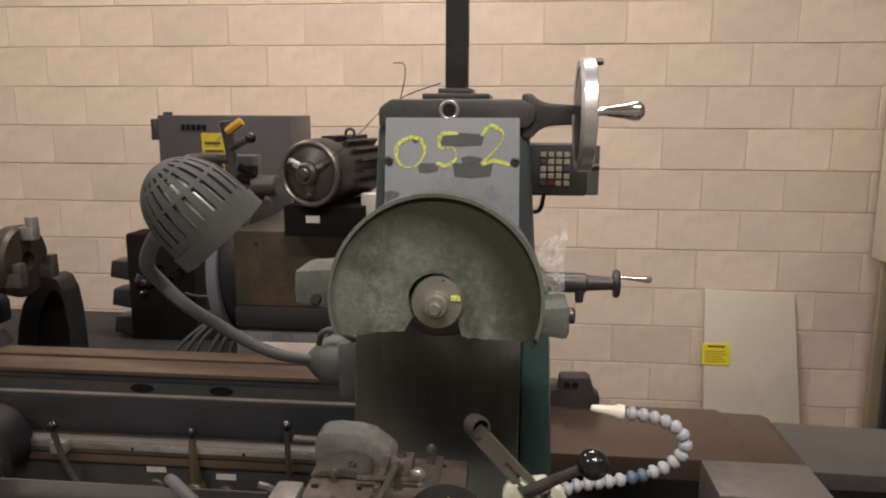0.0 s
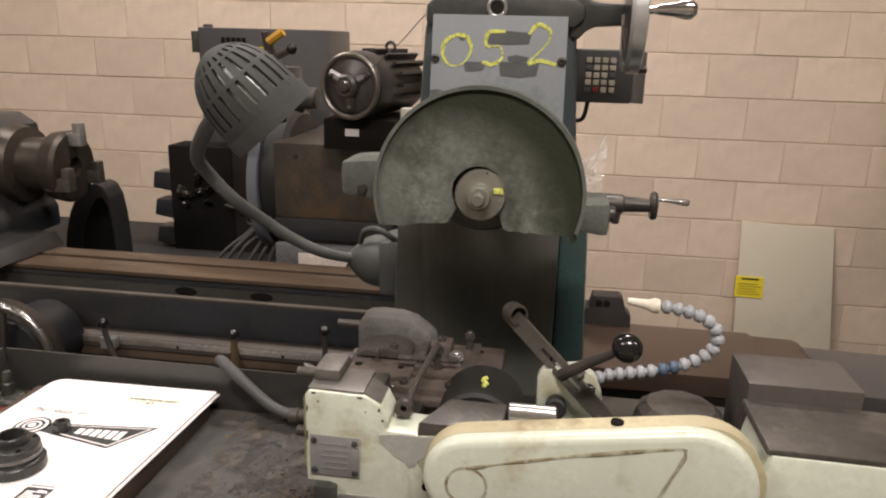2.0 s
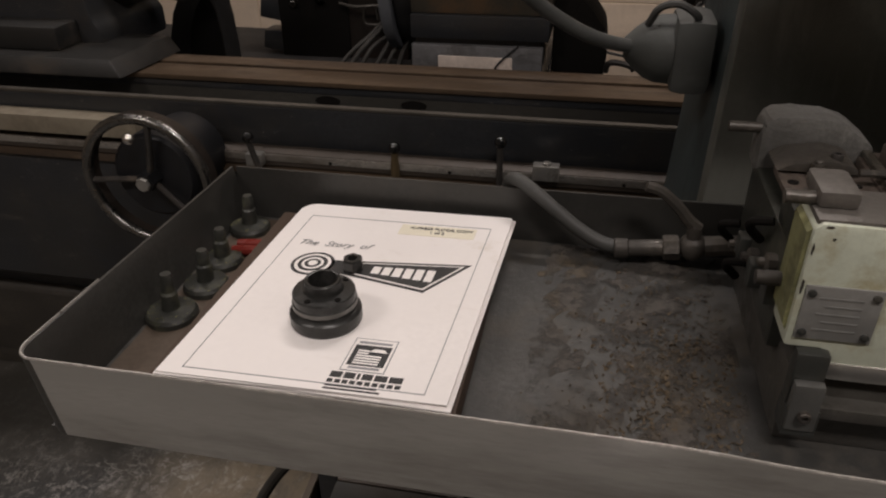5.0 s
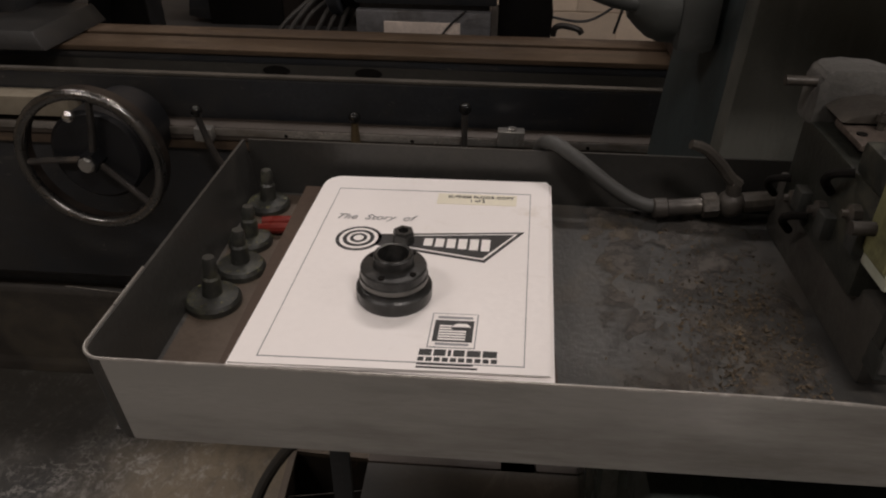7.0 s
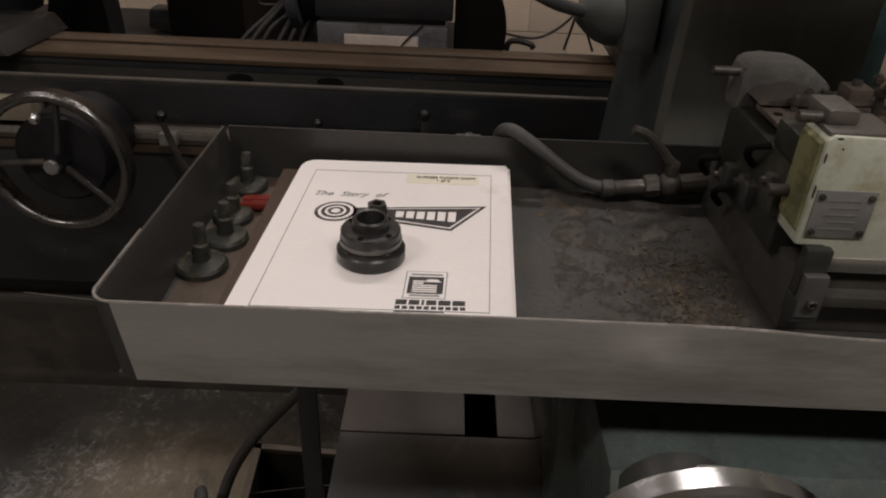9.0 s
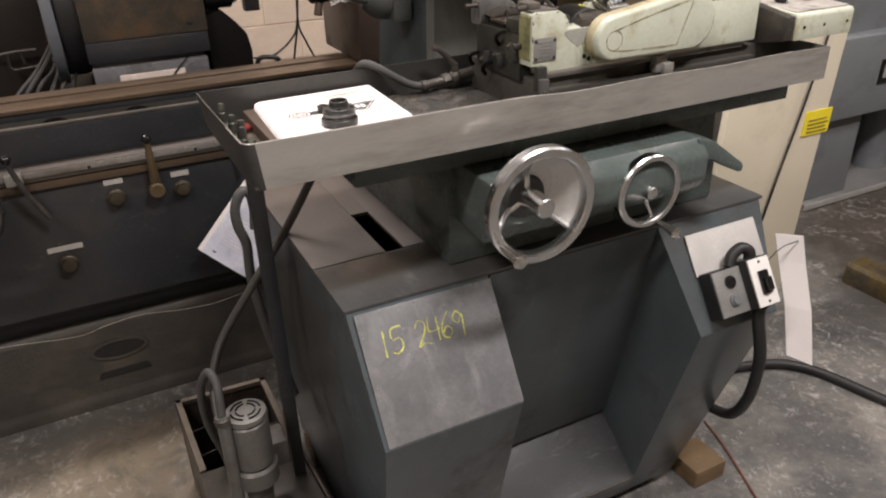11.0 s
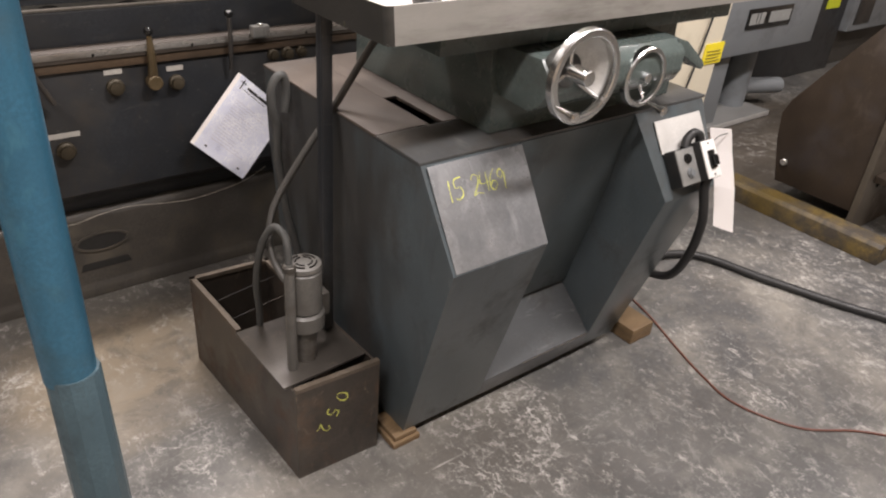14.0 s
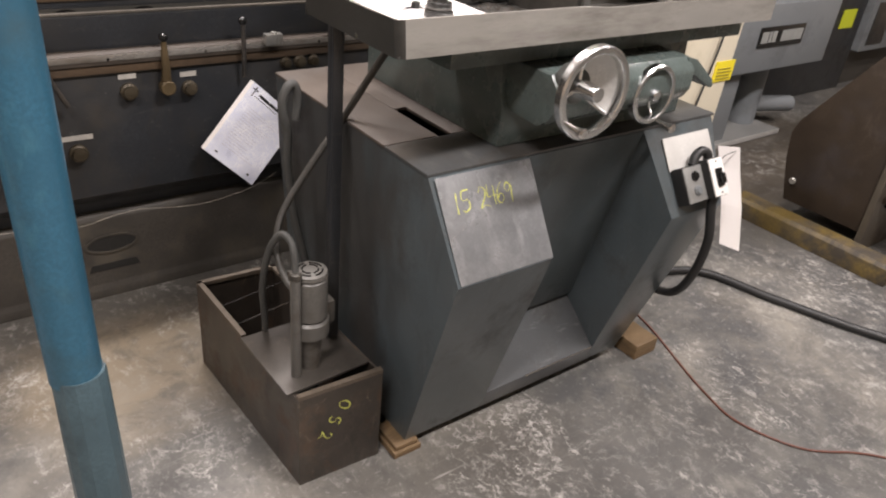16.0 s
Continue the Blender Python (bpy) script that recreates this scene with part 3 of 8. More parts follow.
def cabinet():
    zt, zk, zb = 0.85, 0.652, 0.036
    yt, yk, yb, yr = 0.004, -0.127, 0.070, 0.72
    # each leg bulges forward at the knee
    for outer, inner in (((-0.523, -0.519, -0.474), (-0.250, -0.252, -0.215)), ((0.43, 0.385, 0.36), (0.146, 0.171, 0.215))):
        bm = B()
        sec = [(yt, zt), (yk, zk), (yb, zb)]
        vs = [(outer[i], y, z) for i, (y, z) in enumerate(sec)] + [(inner[i], y, z) for i, (y, z) in enumerate(sec)]
        vs += [(outer[0], yr, zt), (outer[1], yr, zk), (outer[2], yr, zb), (inner[0], yr, zt), (inner[1], yr, zk), (inner[2], yr, zb)]
        solid(bm, vs, [(0, 1, 4, 3), (1, 2, 5, 4), (0, 6, 7, 1), (1, 7, 8, 2), (3, 4, 10, 9), (4, 5, 11, 10), (2, 8, 11, 5), (6, 9, 10, 7), (7, 10, 11, 8)] + ([(0, 3, 9, 6)] if outer[0] > 0 else []), 0.003 if outer[0] > 0 else 0.0)
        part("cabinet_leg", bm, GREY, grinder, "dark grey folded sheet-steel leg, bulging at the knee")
    bm = B()
    solid(bm, [(-0.245, 0.004, 0.848), (0.16, 0.004, 0.848), (0.2, 0.17, 0.24), (-0.23, 0.17, 0.24), (-0.245, 0.05, 0.848), (0.16, 0.05, 0.848), (0.2, 0.22, 0.24), (-0.23, 0.22, 0.24)],
          [(0, 1, 2, 3), (4, 5, 6, 7), (0, 1, 5, 4), (1, 2, 6, 5), (2, 3, 7, 6), (3, 0, 4, 7)], 0.002)
    part("recess_panel", bm, GREY, grinder)
    bm = B()
    solid(bm, [(-0.224, 0.050, 0.104), (0.226, 0.050, 0.104), (0.21, 0.21, 0.25), (-0.23, 0.21, 0.25), (-0.224, 0.069, 0.036), (0.226, 0.069, 0.036), (0.21, 0.22, 0.036), (-0.23, 0.22, 0.036)],
          [(0, 1, 2, 3), (4, 5, 6, 7), (0, 1, 5, 4), (1, 2, 6, 5), (2, 3, 7, 6), (3, 0, 4, 7)], 0.002)
    part("kick_plate", bm, scuffs(mat("scuffed_kick_plate", (0.095, 0.100, 0.104), 0.42, 0, 0.2, 6, 0.04, (0.06, 0.06, 0.058), 0.4, 7, 140), 26, (0.3, 1, 1), (0, 0, 0.2), (0.26, 0.26, 0.26), 0.56, 0.66, 0.7), grinder, "worn grey sloping kick plate")


cabinet()
part("worn_edge", tube(B(), [(-0.07, 0.0495, 0.1045), (0.205, 0.0495, 0.1045)], 0.0016, 6, 1), SATIN, grinder, "bright worn edge of the kick plate")
# top plate round the slot, with a rusty rear part
bm = B()
box(bm, -0.526, 0.438, 0.003, 0.167, 0.85, 0.857, 0.0015)
part("top_plate", bm, scuffs(mat("grimy_top_plate", (0.066, 0.068, 0.068), 0.40, 0, 0.2, 7, 0.05, (0.06, 0.054, 0.047), 0.4, 5, 140), 24, (1, 0.4, 1), (0, 0, 0.3), (0.17, 0.165, 0.155), 0.55, 0.66, 0.5), grinder)
bm = B()
box(bm, -0.526, -0.381, 0.168, 0.72, 0.85, 0.858, 0.0015)
box(bm, -0.343, 0.438, 0.168, 0.72, 0.85, 0.858, 0.0015)
box(bm, -0.381, -0.343, 0.358, 0.72, 0.85, 0.858, 0.0)
part("rear_plate", bm, mat("rusty_top_plate", (0.082, 0.066, 0.054), 0.7, 0.0, 0.2, 7, 0.06, (0.11, 0.10, 0.09), 0.4, 4), grinder, "thin rust-brown rear plate")
# darkness inside the slot is put into the well's colour
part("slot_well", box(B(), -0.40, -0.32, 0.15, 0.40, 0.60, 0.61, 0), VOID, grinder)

# saddle and apron
bm = B()
prism(bm, [(0.055, 0.858), (0.055, 0.955), (0.068, 0.985), (0.072, 1.055), (0.30, 1.055), (0.30, 1.0), (0.62, 1.0), (0.62, 0.858)], "x", -0.30, 0.335, 0.006)
part("saddle", bm, DTEAL, grinder, "teal cast saddle darkened by oil")
bm = B()
prism(bm, [(-0.07, 0.96), (-0.085, 0.985), (-0.085, 1.03), (-0.06, 1.058), (0.12, 1.06), (0.12, 0.95), (-0.04, 0.94)], "x", -0.285, 0.165, 0.008)
part("apron", bm, DTEAL, grinder, "rounded teal cast apron")
bm = B()
prism(bm, [(0.15, 1.056), (0.188, 1.048), (0.270, 0.990), (0.276, 0.980), (0.272, 0.970), (0.262, 0.972), (0.188, 1.012), (0.15, 1.005)], "y", -0.070, 0.03, 0.003)
part("apron_wing", bm, DTEAL, grinder)
bm = B()
box(bm, -0.32, 0.35, 0.04, 0.26, 1.0555, 1.0615, 0.001)
part("cross_slide", bm, OILY, grinder)
bm = B()
box(bm, -0.48, 0.475, 0.02, 0.275, 1.062, 1.096, 0.003)
box(bm, -0.48, 0.475, 0.045, 0.25, 1.096, 1.116, 0.002)
part("table", bm, DTEAL, grinder, "long machine table under the tray")
part("grease_hole", cyl(B(), (-0.3015, 0.40, 1.0), (-0.295, 0.40, 1.0), 0.008, n=16), VOID, grinder)


def handwheel(c, radius, y_rim, y_back, handle_dir, grip, spokes, start, angles=None, dish=0.012):
    """A dished chrome handwheel on a shaft along y."""
    x, z = c
    bm = B()
    t = radius * 0.11
    lathe(bm, [(radius - t * 1.55, -0.0095), (radius - t * 1.3, -0.0115), (radius - t * 0.35, -0.0115), (radius, -0.008), (radius, 0.007), (radius - t * 0.4, 0.011), (radius - t * 1.5, 0.010), (radius - t * 1.75, 0.0)], (x, y_rim, z), (0, 1, 0), 56, True)
    wheel = part("handwheel", bm, SATIN, grinder, "polished spoked handwheel")
    bm = B()
    cyl(bm, (x, y_rim - 0.018, z), (x, y_back, z), radius * 0.165, radius * 0.22, 28, 0.002)
    part("hub", bm, SATIN, wheel)
    for k in range(spokes):
        a = start + k * 2 * math.pi / spokes if angles is None else math.radians(angles[k])
        bm = B()
        tube(bm, [(x + math.cos(a) * radius * f, y_rim + dy, z + math.sin(a) * radius * f) for f, dy in ((0.12, dish), (0.5, dish * 0.85), (0.93, 0.0))], radius * 0.055, 8, 4, lambda s: radius * (0.075 - 0.03 * s))
        part("spoke", bm, SATIN, wheel)
    bm = B()
    a = handle_dir
    hx, hz = x + math.cos(a) * radius * 0.93, z + math.sin(a) * radius * 0.93
    lathe(bm, [(0.004, 0), (0.0045, grip * 0.15), (0.006, grip * 0.3), (0.0062, grip * 0.5), (0.0095, grip * 0.78), (0.0120, grip * 0.9), (0.009, grip * 0.98), (0.002, grip)], (hx, y_rim - 0.008, hz), (0.1, -1, -0.15), 20)
    part("handle", bm, CHROME, wheel, "polished turned handle")
    return wheel


w1 = handwheel((-0.234, 1.037), 0.097, -0.132, -0.07, math.radians(-148), 0.056, 3, math.radians(-42), (-42, 95, 207), 0.042)
bm = B()
sect = []
for rr, dy in ((0.017, 0.046), (0.050, 0.040), (0.074, 0.026), (0.088, 0.006)):
    sect.append([(bm.verts.new((-0.234 + rr * math.cos(q), -0.132 + dy, 1.037 + rr * math.sin(q))), bm.verts.new((-0.234 + rr * math.cos(q), -0.132 + dy + 0.004, 1.037 + rr * math.sin(q)))) for q in [math.radians(-42 + 137 * i / 20) for i in range(21)]])
for ra, rb in zip(sect, sect[1:]):
    for i in range(20):
        bm.faces.new((ra[i][0], ra[i + 1][0], rb[i + 1][0], rb[i][0]))
        bm.faces.new((ra[i][1], rb[i][1], rb[i + 1][1], ra[i + 1][1]))
    for i in (0, 20):
        bm.faces.new((ra[i][0], rb[i][0], rb[i][1], ra[i][1]))
bmesh.ops.recalc_face_normals(bm, faces=bm.faces)
part("web", bm, mat("pale_cast_web", (0.56, 0.555, 0.53), 0.5, 0.5, 0.15, 30, 0.1), w1, "pale cast web closing one gap between the spokes")
handwheel((0.028, 0.987), 0.069, -0.080, -0.05, math.radians(-70), 0.055, 3, math.radians(50))
bm = B()
cyl(bm, (-0.236, -0.095, 1.037), (-0.236, -0.06, 1.037), 0.036, 0.045, bev=0.003)
part("dial_collar", bm, OILY, grinder)

# control panel on the upper bevel of the leg
slope = Vector((0, -0.127, -0.198)).normalized()
out = Vector((0, -0.198, 0.127)).normalized()


def on_bevel(x, s, h):
    """A place on the sloping front: s metres down from the top edge, h out of it."""
    return Vector((x, 0, 0.85)) + slope * s + out * h


def bevel_box(bm, x0, x1, s0, s1, h0, h1, bev=0.002):
    lo = [on_bevel(x0, s0, h0), on_bevel(x1, s0, h0), on_bevel(x1, s1, h0), on_bevel(x0, s1, h0)]
    hi = [on_bevel(x0, s0, h1), on_bevel(x1, s0, h1), on_bevel(x1, s1, h1), on_bevel(x0, s1, h1)]
    return hexa(bm, lo, hi, bev)


# pale from wear and from facing up; that brightness is in the colour
part("worn_face", bevel_box(B(), -0.512, -0.25, 0.004, 0.232, 0.0012, 0.0025, 0.0005), mat("worn_lit_paint", (0.235, 0.24, 0.245), 0.36, 0.25, 0.22, 5, 0.04, (0.13, 0.135, 0.14), 0.4, 4.5, 200), grinder, "upper face worn shiny, the light it catches put into a pale colour")
scuffs(bpy.data.materials["worn_lit_paint"], 14, (1.6, 1, 0.5), (0, 0.5, 0), (0.36, 0.365, 0.37), 0.52, 0.66, 0.7)
scuffs(bpy.data.materials["worn_lit_paint"], 9, (1, 1, 1), (0, 0, 0), (0.11, 0.115, 0.12), 0.52, 0.66, 0.4)
part("instruction_plate", bevel_box(B(), 0.20, 0.391, 0.03, 0.118, 0.001, 0.004, 0.001), mat("scuffed_label", (0.50, 0.49, 0.465), 0.5, 0.1, 0.12, 14, 0.03), grinder, "scuffed pale instruction plate")
sw = part("switch_box", bevel_box(B(), 0.205, 0.287, 0.114, 0.211, 0.001, 0.036), BLACK, grinder, "grey metal start-stop box")
part("switch_face", bevel_box(B(), 0.207, 0.285, 0.116, 0.209, 0.036, 0.039, 0.001), mat("grey_switch_plate", (0.22, 0.22, 0.21), 0.45, 0.2, 0.2, 20, 0.05), sw)
for s in (0.142, 0.180):
    bm = B()
    o = on_bevel(0.246, s, 0.039)
    lathe(bm, [(0.013, 0), (0.013, 0.004), (0.010, 0.005), (0.009, 0.009), (0.0, 0.009)], o, out, 20)
    part("push_button", bm, GLOSSB if s < 0.15 else GREYL, sw)
ob2 = part("outlet_box", bevel_box(B(), 0.280, 0.338, 0.108, 0.210, 0.0, 0.060, 0.003), BLACK, grinder, "steel outlet box with a white plate")
part("outlet_plate", bevel_box(B(), 0.2815, 0.3365, 0.110, 0.208, 0.060, 0.064, 0.001), mat("outlet_white", (0.7, 0.69, 0.66), 0.4, 0, 0.05), ob2)
bm = B()
bevel_box(bm, 0.297, 0.321, 0.136, 0.184, 0.064, 0.070, 0.002)
bevel_box(bm, 0.303, 0.315, 0.150, 0.178, 0.070, 0.082, 0.003)
part("toggle", bm, GLOSSB, ob2, "black toggle in its guard")
for q in (0.118, 0.200):
    bm = B()
    lathe(bm, [(0.003, 0), (0.003, 0.001), (0, 0.0015)], on_bevel(0.309, q, 0.064), out, 10)
    part("plate_screw", bm, IRON, ob2)
bm = B()
tube(bm, [on_bevel(0.318, 0.110, 0.035), on_bevel(0.316, 0.094, 0.040), on_bevel(0.302, 0.084, 0.036), on_bevel(0.282, 0.094, 0.028), on_bevel(0.272, 0.114, 0.022)], 0.0125, 12)
part("elbow", bm, BLACK, ob2, "black cable elbow")
bm = B()
p0 = on_bevel(0.312, 0.208, 0.035)
tube(bm, [p0, p0 + Vector((0, 0.0, -0.03)), (0.325, -0.155, 0.56), (0.36, -0.12, 0.42), (0.385, -0.06, 0.32), (0.39, 0.04, 0.285), (0.36, 0.10, 0.28)], 0.013, 12, 8)
part("power_cable", bm, BLACK, grinder, "thick black power cable")
tie = [on_bevel(0.331, 0.13, 0.05), Vector((0.45, -0.06, 0.755)), Vector((0.515, -0.05, 0.750))]
part("wire_tie", tube(B(), tie, 0.0012, 6, 5), BLACK, grinder)
chalked("15 2469", on_bevel(-0.487, 0.085, 0.003), (1, 0, 0), -slope, 0.045, 0.0235, grinder, 0.0014)

# column
bm = B()
lo = [(-0.168, 0.44, 0.858), (0.120, 0.44, 0.858), (0.120, 0.72, 0.858), (-0.17, 0.72, 0.858)]
hi = [(-0.120, 0.435, 1.615), (0.068, 0.435, 1.615), (0.074, 0.68, 1.615), (-0.13, 0.68, 1.615)]
hexa(bm, lo, hi, 0.012)
column = part("column", bm, mat("column_paint", (0.036, 0.049, 0.051), 0.62, 0, 0.25, 5, 0.06, (0.04, 0.042, 0.04), 0.35, 4), grinder, "tapered blue-grey column darkened with oil")
scuffs(bpy.data.materials["column_paint"], 14, (1.5, 1.5, 0.25), (0, 0, 0), (0.025, 0.028, 0.026), 0.50, 0.66, 0.75)
scuffs(bpy.data.materials["column_paint"], 30, (1.5, 1.5, 0.4), (0, 0, 0), (0.13, 0.145, 0.14), 0.58, 0.68, 0.5)
bm = B()
prism(bm, [(-0.118, 1.605), (0.066, 1.605), (0.078, 1.615), (0.078, 1.632), (0.06, 1.641), (-0.102, 1.641), (-0.118, 1.630)], "y", 0.425, 0.68, 0.006)
part("column_cap", bm, OILY, column)
bm = B()
prism(bm, [(-0.112, 1.462), (0.06, 1.462), (0.058, 1.618), (-0.108, 1.618)], "y", 0.421, 0.436, 0.0015)
plate = part("front_plate", bm, mat("plate_paint", (0.27, 0.295, 0.305), 0.24, 0, 0.1, 8, 0.03, (0.15, 0.16, 0.165), 0.35, 8), column, "glossy grey front plate with chalk digits")
for x0, x1, z0, z1 in ((-0.040, 0.012, 1.584, 1.598), (-0.066, -0.043, 1.550, 1.562), (-0.022, 0.023, 1.546, 1.563), (-0.012, 0.010, 1.563, 1.569), (-0.074, -0.067, 1.588, 1.594), (-0.108, -0.094, 1.505, 1.525)):
    bm = B()
    rr = random.Random(int(x0 * 1e4))
    pts = [(x0, z0), (x0 + (x1 - x0) * 0.5, z0 - rr.uniform(0, 0.003)), (x1, z0 + rr.uniform(0, 0.003)), (x1 + 0.003, z1), (x0 + (x1 - x0) * 0.4, z1 + rr.uniform(-0.002, 0.003)), (x0 - 0.002, z1)]
    prism(bm, pts, "y", 0.4206, 0.4211)
    part("bare_patch", bm, bpy.data.materials.get("bare_grey_patch") or mat("bare_grey_patch", (0.10, 0.106, 0.106), 0.5, 0, 0.2, 30, 0.05), plate, "dark patch where the plate was torn off")
for x in (-0.104, 0.053):
    bm = B()
    lathe(bm, [(0.0055, 0), (0.0055, 0.002), (0.003, 0.003), (0.0025, 0.001)], (x, 0.421, 1.565), (0, -1, 0), 16)
    part("screw", bm, IRON, plate)
chalked("0", (-0.095, 0.4205, 1.558), (1, 0, 0), (0, 0, 1), 0.038, 0.05, grinder, 0.0026, 8, 1.0)
chalked("5", (-0.046, 0.4205, 1.561), (1, 0, 0), (0, 0, 1), 0.040, 0.05, grinder, 0.0026, 8, 0.80)
chalked("2", (0.008, 0.4205, 1.560), (1, 0, 0), (0, 0, 1), 0.047, 0.05, grinder, 0.0026, 5, 0.82)
bm = B()
ring(bm, (-0.029, 0.424, 1.627), (0, 1, 0), 0.0105, 0.0025, 28)
part("sight_ring", bm, STEEL, column)
bm = B()
lathe(bm, [(0.009, 0), (0.009, 0.004), (0, 0.004)], (-0.029, 0.428, 1.627), (0, -1, 0), 20)
part("sight_glass", bm, GLOSSB, column)
bm = B()
box(bm, -0.065, 0.020, 0.44, 0.56, 1.641, 1.648, 0.003)
box(bm, -0.047, -0.003, 0.46, 0.54, 1.648, 1.655, 0.003)
part("post_foot", bm, OILY, column)
bm = B()
box(bm, -0.040, -0.011, 0.485, 0.52, 1.655, 2.35, 0.003)
part("top_post", bm, BLACK, grinder, "black square post rising from the column")
# lower way cover
bm = B()
prism(bm, [(-0.158, 0.95), (0.065, 0.95), (0.065, 1.40), (-0.145, 1.40)], "y", 0.40, 0.44, 0.004)
part("way_cover", bm, mat("oily_way_cover", (0.084, 0.086, 0.075), 0.42, 0, 0.3, 6, 0.05, (0.11, 0.11, 0.095), 0.35, 3), grinder, "oily dark sliding way cover")
scuffs(bpy.data.materials["oily_way_cover"], 13, (1.6, 1, 0.22), (0, 0, 0), (0.036, 0.036, 0.029), 0.48, 0.66, 0.65)
scuffs(bpy.data.materials["oily_way_cover"], 20, (1.6, 1, 0.2), (0, 0, 0), (0.13, 0.134, 0.117), 0.55, 0.68, 0.4)
bm = B()
prism(bm, [(0.066, 0.95), (0.118, 0.95), (0.100, 1.40), (0.066, 1.40)], "y", 0.43, 0.60, 0.008)
part("column_edge", bm, TEAL, grinder, "teal edge of the column")

# wheel guard: a half drum with lugs, open below
GC = Vector((-0.0275, 0, 1.4285))


def guard():
    bm = B()
    R, n = 0.1115, 56
    a0, a1 = math.radians(-19), math.radians(200)
    arc = [(GC.x + R * math.cos(a0 + (a1 - a0) * i / n), GC.z + R * math.sin(a0 + (a1 - a0) * i / n)) for i in range(n + 1)]
    inner = [(GC.x + 0.0285 * math.cos(b), GC.z + 0.002 + 0.0285 * math.sin(b)) for b in [math.radians(218 - 256 * i / 18) for i in range(19)]]
    rag = random.Random(12)
    low = [(GC.x - 0.104 + 0.0055 * i, GC.z - 0.0405 + 0.0006 * i + rag.uniform(-0.0012, 0.0012)) for i in range(14)]
    edge = [(GC.x + 0.0285, GC.z - 0.0365)] + [(GC.x + 0.036 + 0.008 * i, GC.z - 0.0385 - 0.0003 * i + rag.uniform(-0.001, 0.001)) for i in range(9)] + [(GC.x + 0.102, GC.z - 0.049), (GC.x + 0.108, GC.z - 0.044)]
    pts = arc + low + inner + edge
    prism(bm, pts, "y", 0.252, 0.262)
    body = part("wheel_guard", bm, SOOTY, grinder, "dust-caked round grinding wheel guard")
    bm = B()
    ro, ri = R + 0.003, R - 0.001
    ringo = [[(r * math.cos(a0 + (a1 - a0) * i / n), r * math.sin(a0 + (a1 - a0) * i / n)) for i in range(n + 1)] for r in (ro, ri)]
    prism(bm, [(GC.x + x, GC.z + z) for x, z in ringo[0]] + [(GC.x + x, GC.z + z) for x, z in ringo[1][::-1]], "y", 0.2485, 0.282)
    part("rim", bm, DUSTY, body)
    bm = B()
    prism(bm, [(x * 0.97 + GC.x * 0.03, z * 0.97 + GC.z * 0.03) for x, z in arc] + [(GC.x - 0.06, GC.z - 0.03), (GC.x + 0.06, GC.z - 0.03)], "y", 0.270, 0.280)
    part("back", bm, DUSTY, body)
    for x0, x1, z0, z1, s in ((-0.183, -0.138, 1.412, 1.460, -1), (0.070, 0.114, 1.386, 1.425, 1)):
        bm = B()
        prism(bm, [(x0, z0 + 0.006), (x1, z0), (x1, z1), (x0, z1 - 0.004)], "y", 0.262, 0.33, 0.008)
        lug = part("lug", bm, DUSTY, body)
        bm = B()
        if s > 0:
            cyl(bm, (x1 - 0.002, 0.295, z0 + 0.02), (x1 + 0.008, 0.295, z0 + 0.02), 0.009, n=16, bev=0.002)
        else:
            cyl(bm, (x0 + 0.026, 0.264, z0 + 0.014), (x0 + 0.026, 0.256, z0 + 0.014), 0.006, n=6, bev=0.001)
        part("lug_bolt", bm, IRON, lug)
    return body


guard()
bm = B()
lathe(bm, [(0.0275, 0), (0.0275, 0.008), (0.026, 0.011), (0.016, 0.012), (0.013, 0.013), (0.013, 0.024), (0.011, 0.027), (0.007, 0.027), (0.007, 0.035), (0.0055, 0.037), (0, 0.037)], (-0.0245, 0.255, 1.4285), (0, -1, 0), 36)
hub = part("wheel_flange", bm, mat("dull_flange_steel", (0.25, 0.245, 0.20), 0.45, 0.6, 0.2, 30, 0.08), grinder, "dull steel wheel flange and nut")
for k in range(6):
    a = k * math.pi / 3 + 0.3
    bm = B()
    lathe(bm, [(0.0014, 0), (0.0014, 0.0006), (0, 0.0006)], (-0.023 + 0.024 * math.cos(a), 0.2445, 1.4295 + 0.024 * math.sin(a)), (0, -1, 0), 8)
    part("pin_hole", bm, VOID, hub)
bm = B()
box(bm, -0.010, 0.0, 0.2415, 0.2435, 1.432, 1.438, 0.0008)
part("paint_mark", bm, CHALK, hub, "yellow paint dab")
bm = B()
cyl(bm, (-0.026, 0.280, 1.446), (-0.026, 0.42, 1.452), 0.066, 0.070, 40, 0.004)
part("spindle_housing", bm, OILY, grinder)

# elevating handwheel on the side arm
bm = B()
prism(bm, [(0.06, 1.594), (0.072, 1.592), (0.080, 1.602), (0.092, 1.608), (0.130, 1.610), (0.130, 1.634), (0.092, 1.636), (0.080, 1.640), (0.072, 1.648), (0.06, 1.648)], "y", 0.432, 0.49, 0.005)
part("wheel_arm", bm, OILY, grinder)
part("index_plate", box(B(), 0.121, 0.1315, 0.427, 0.4315, 1.609, 1.622, 0.001), STEEL, grinder, "small bright index plate")
bm = B()
lathe(bm, [(0.058, -0.008), (0.066, -0.009), (0.069, -0.005), (0.069, 0.009), (0.066, 0.0105), (0.060, 0.0095)], (0.136, 0.435, 1.6215), (1, 0, 0), 60, True)
ew = part("elevating_wheel", bm, mat("worn_chrome", (0.62, 0.62, 0.61), 0.40, 0.75, 0.06, 40, 0.02, (0.45, 0.44, 0.42), 0.3, 20), grinder, "bright graduated elevating handwheel")
bm = B()
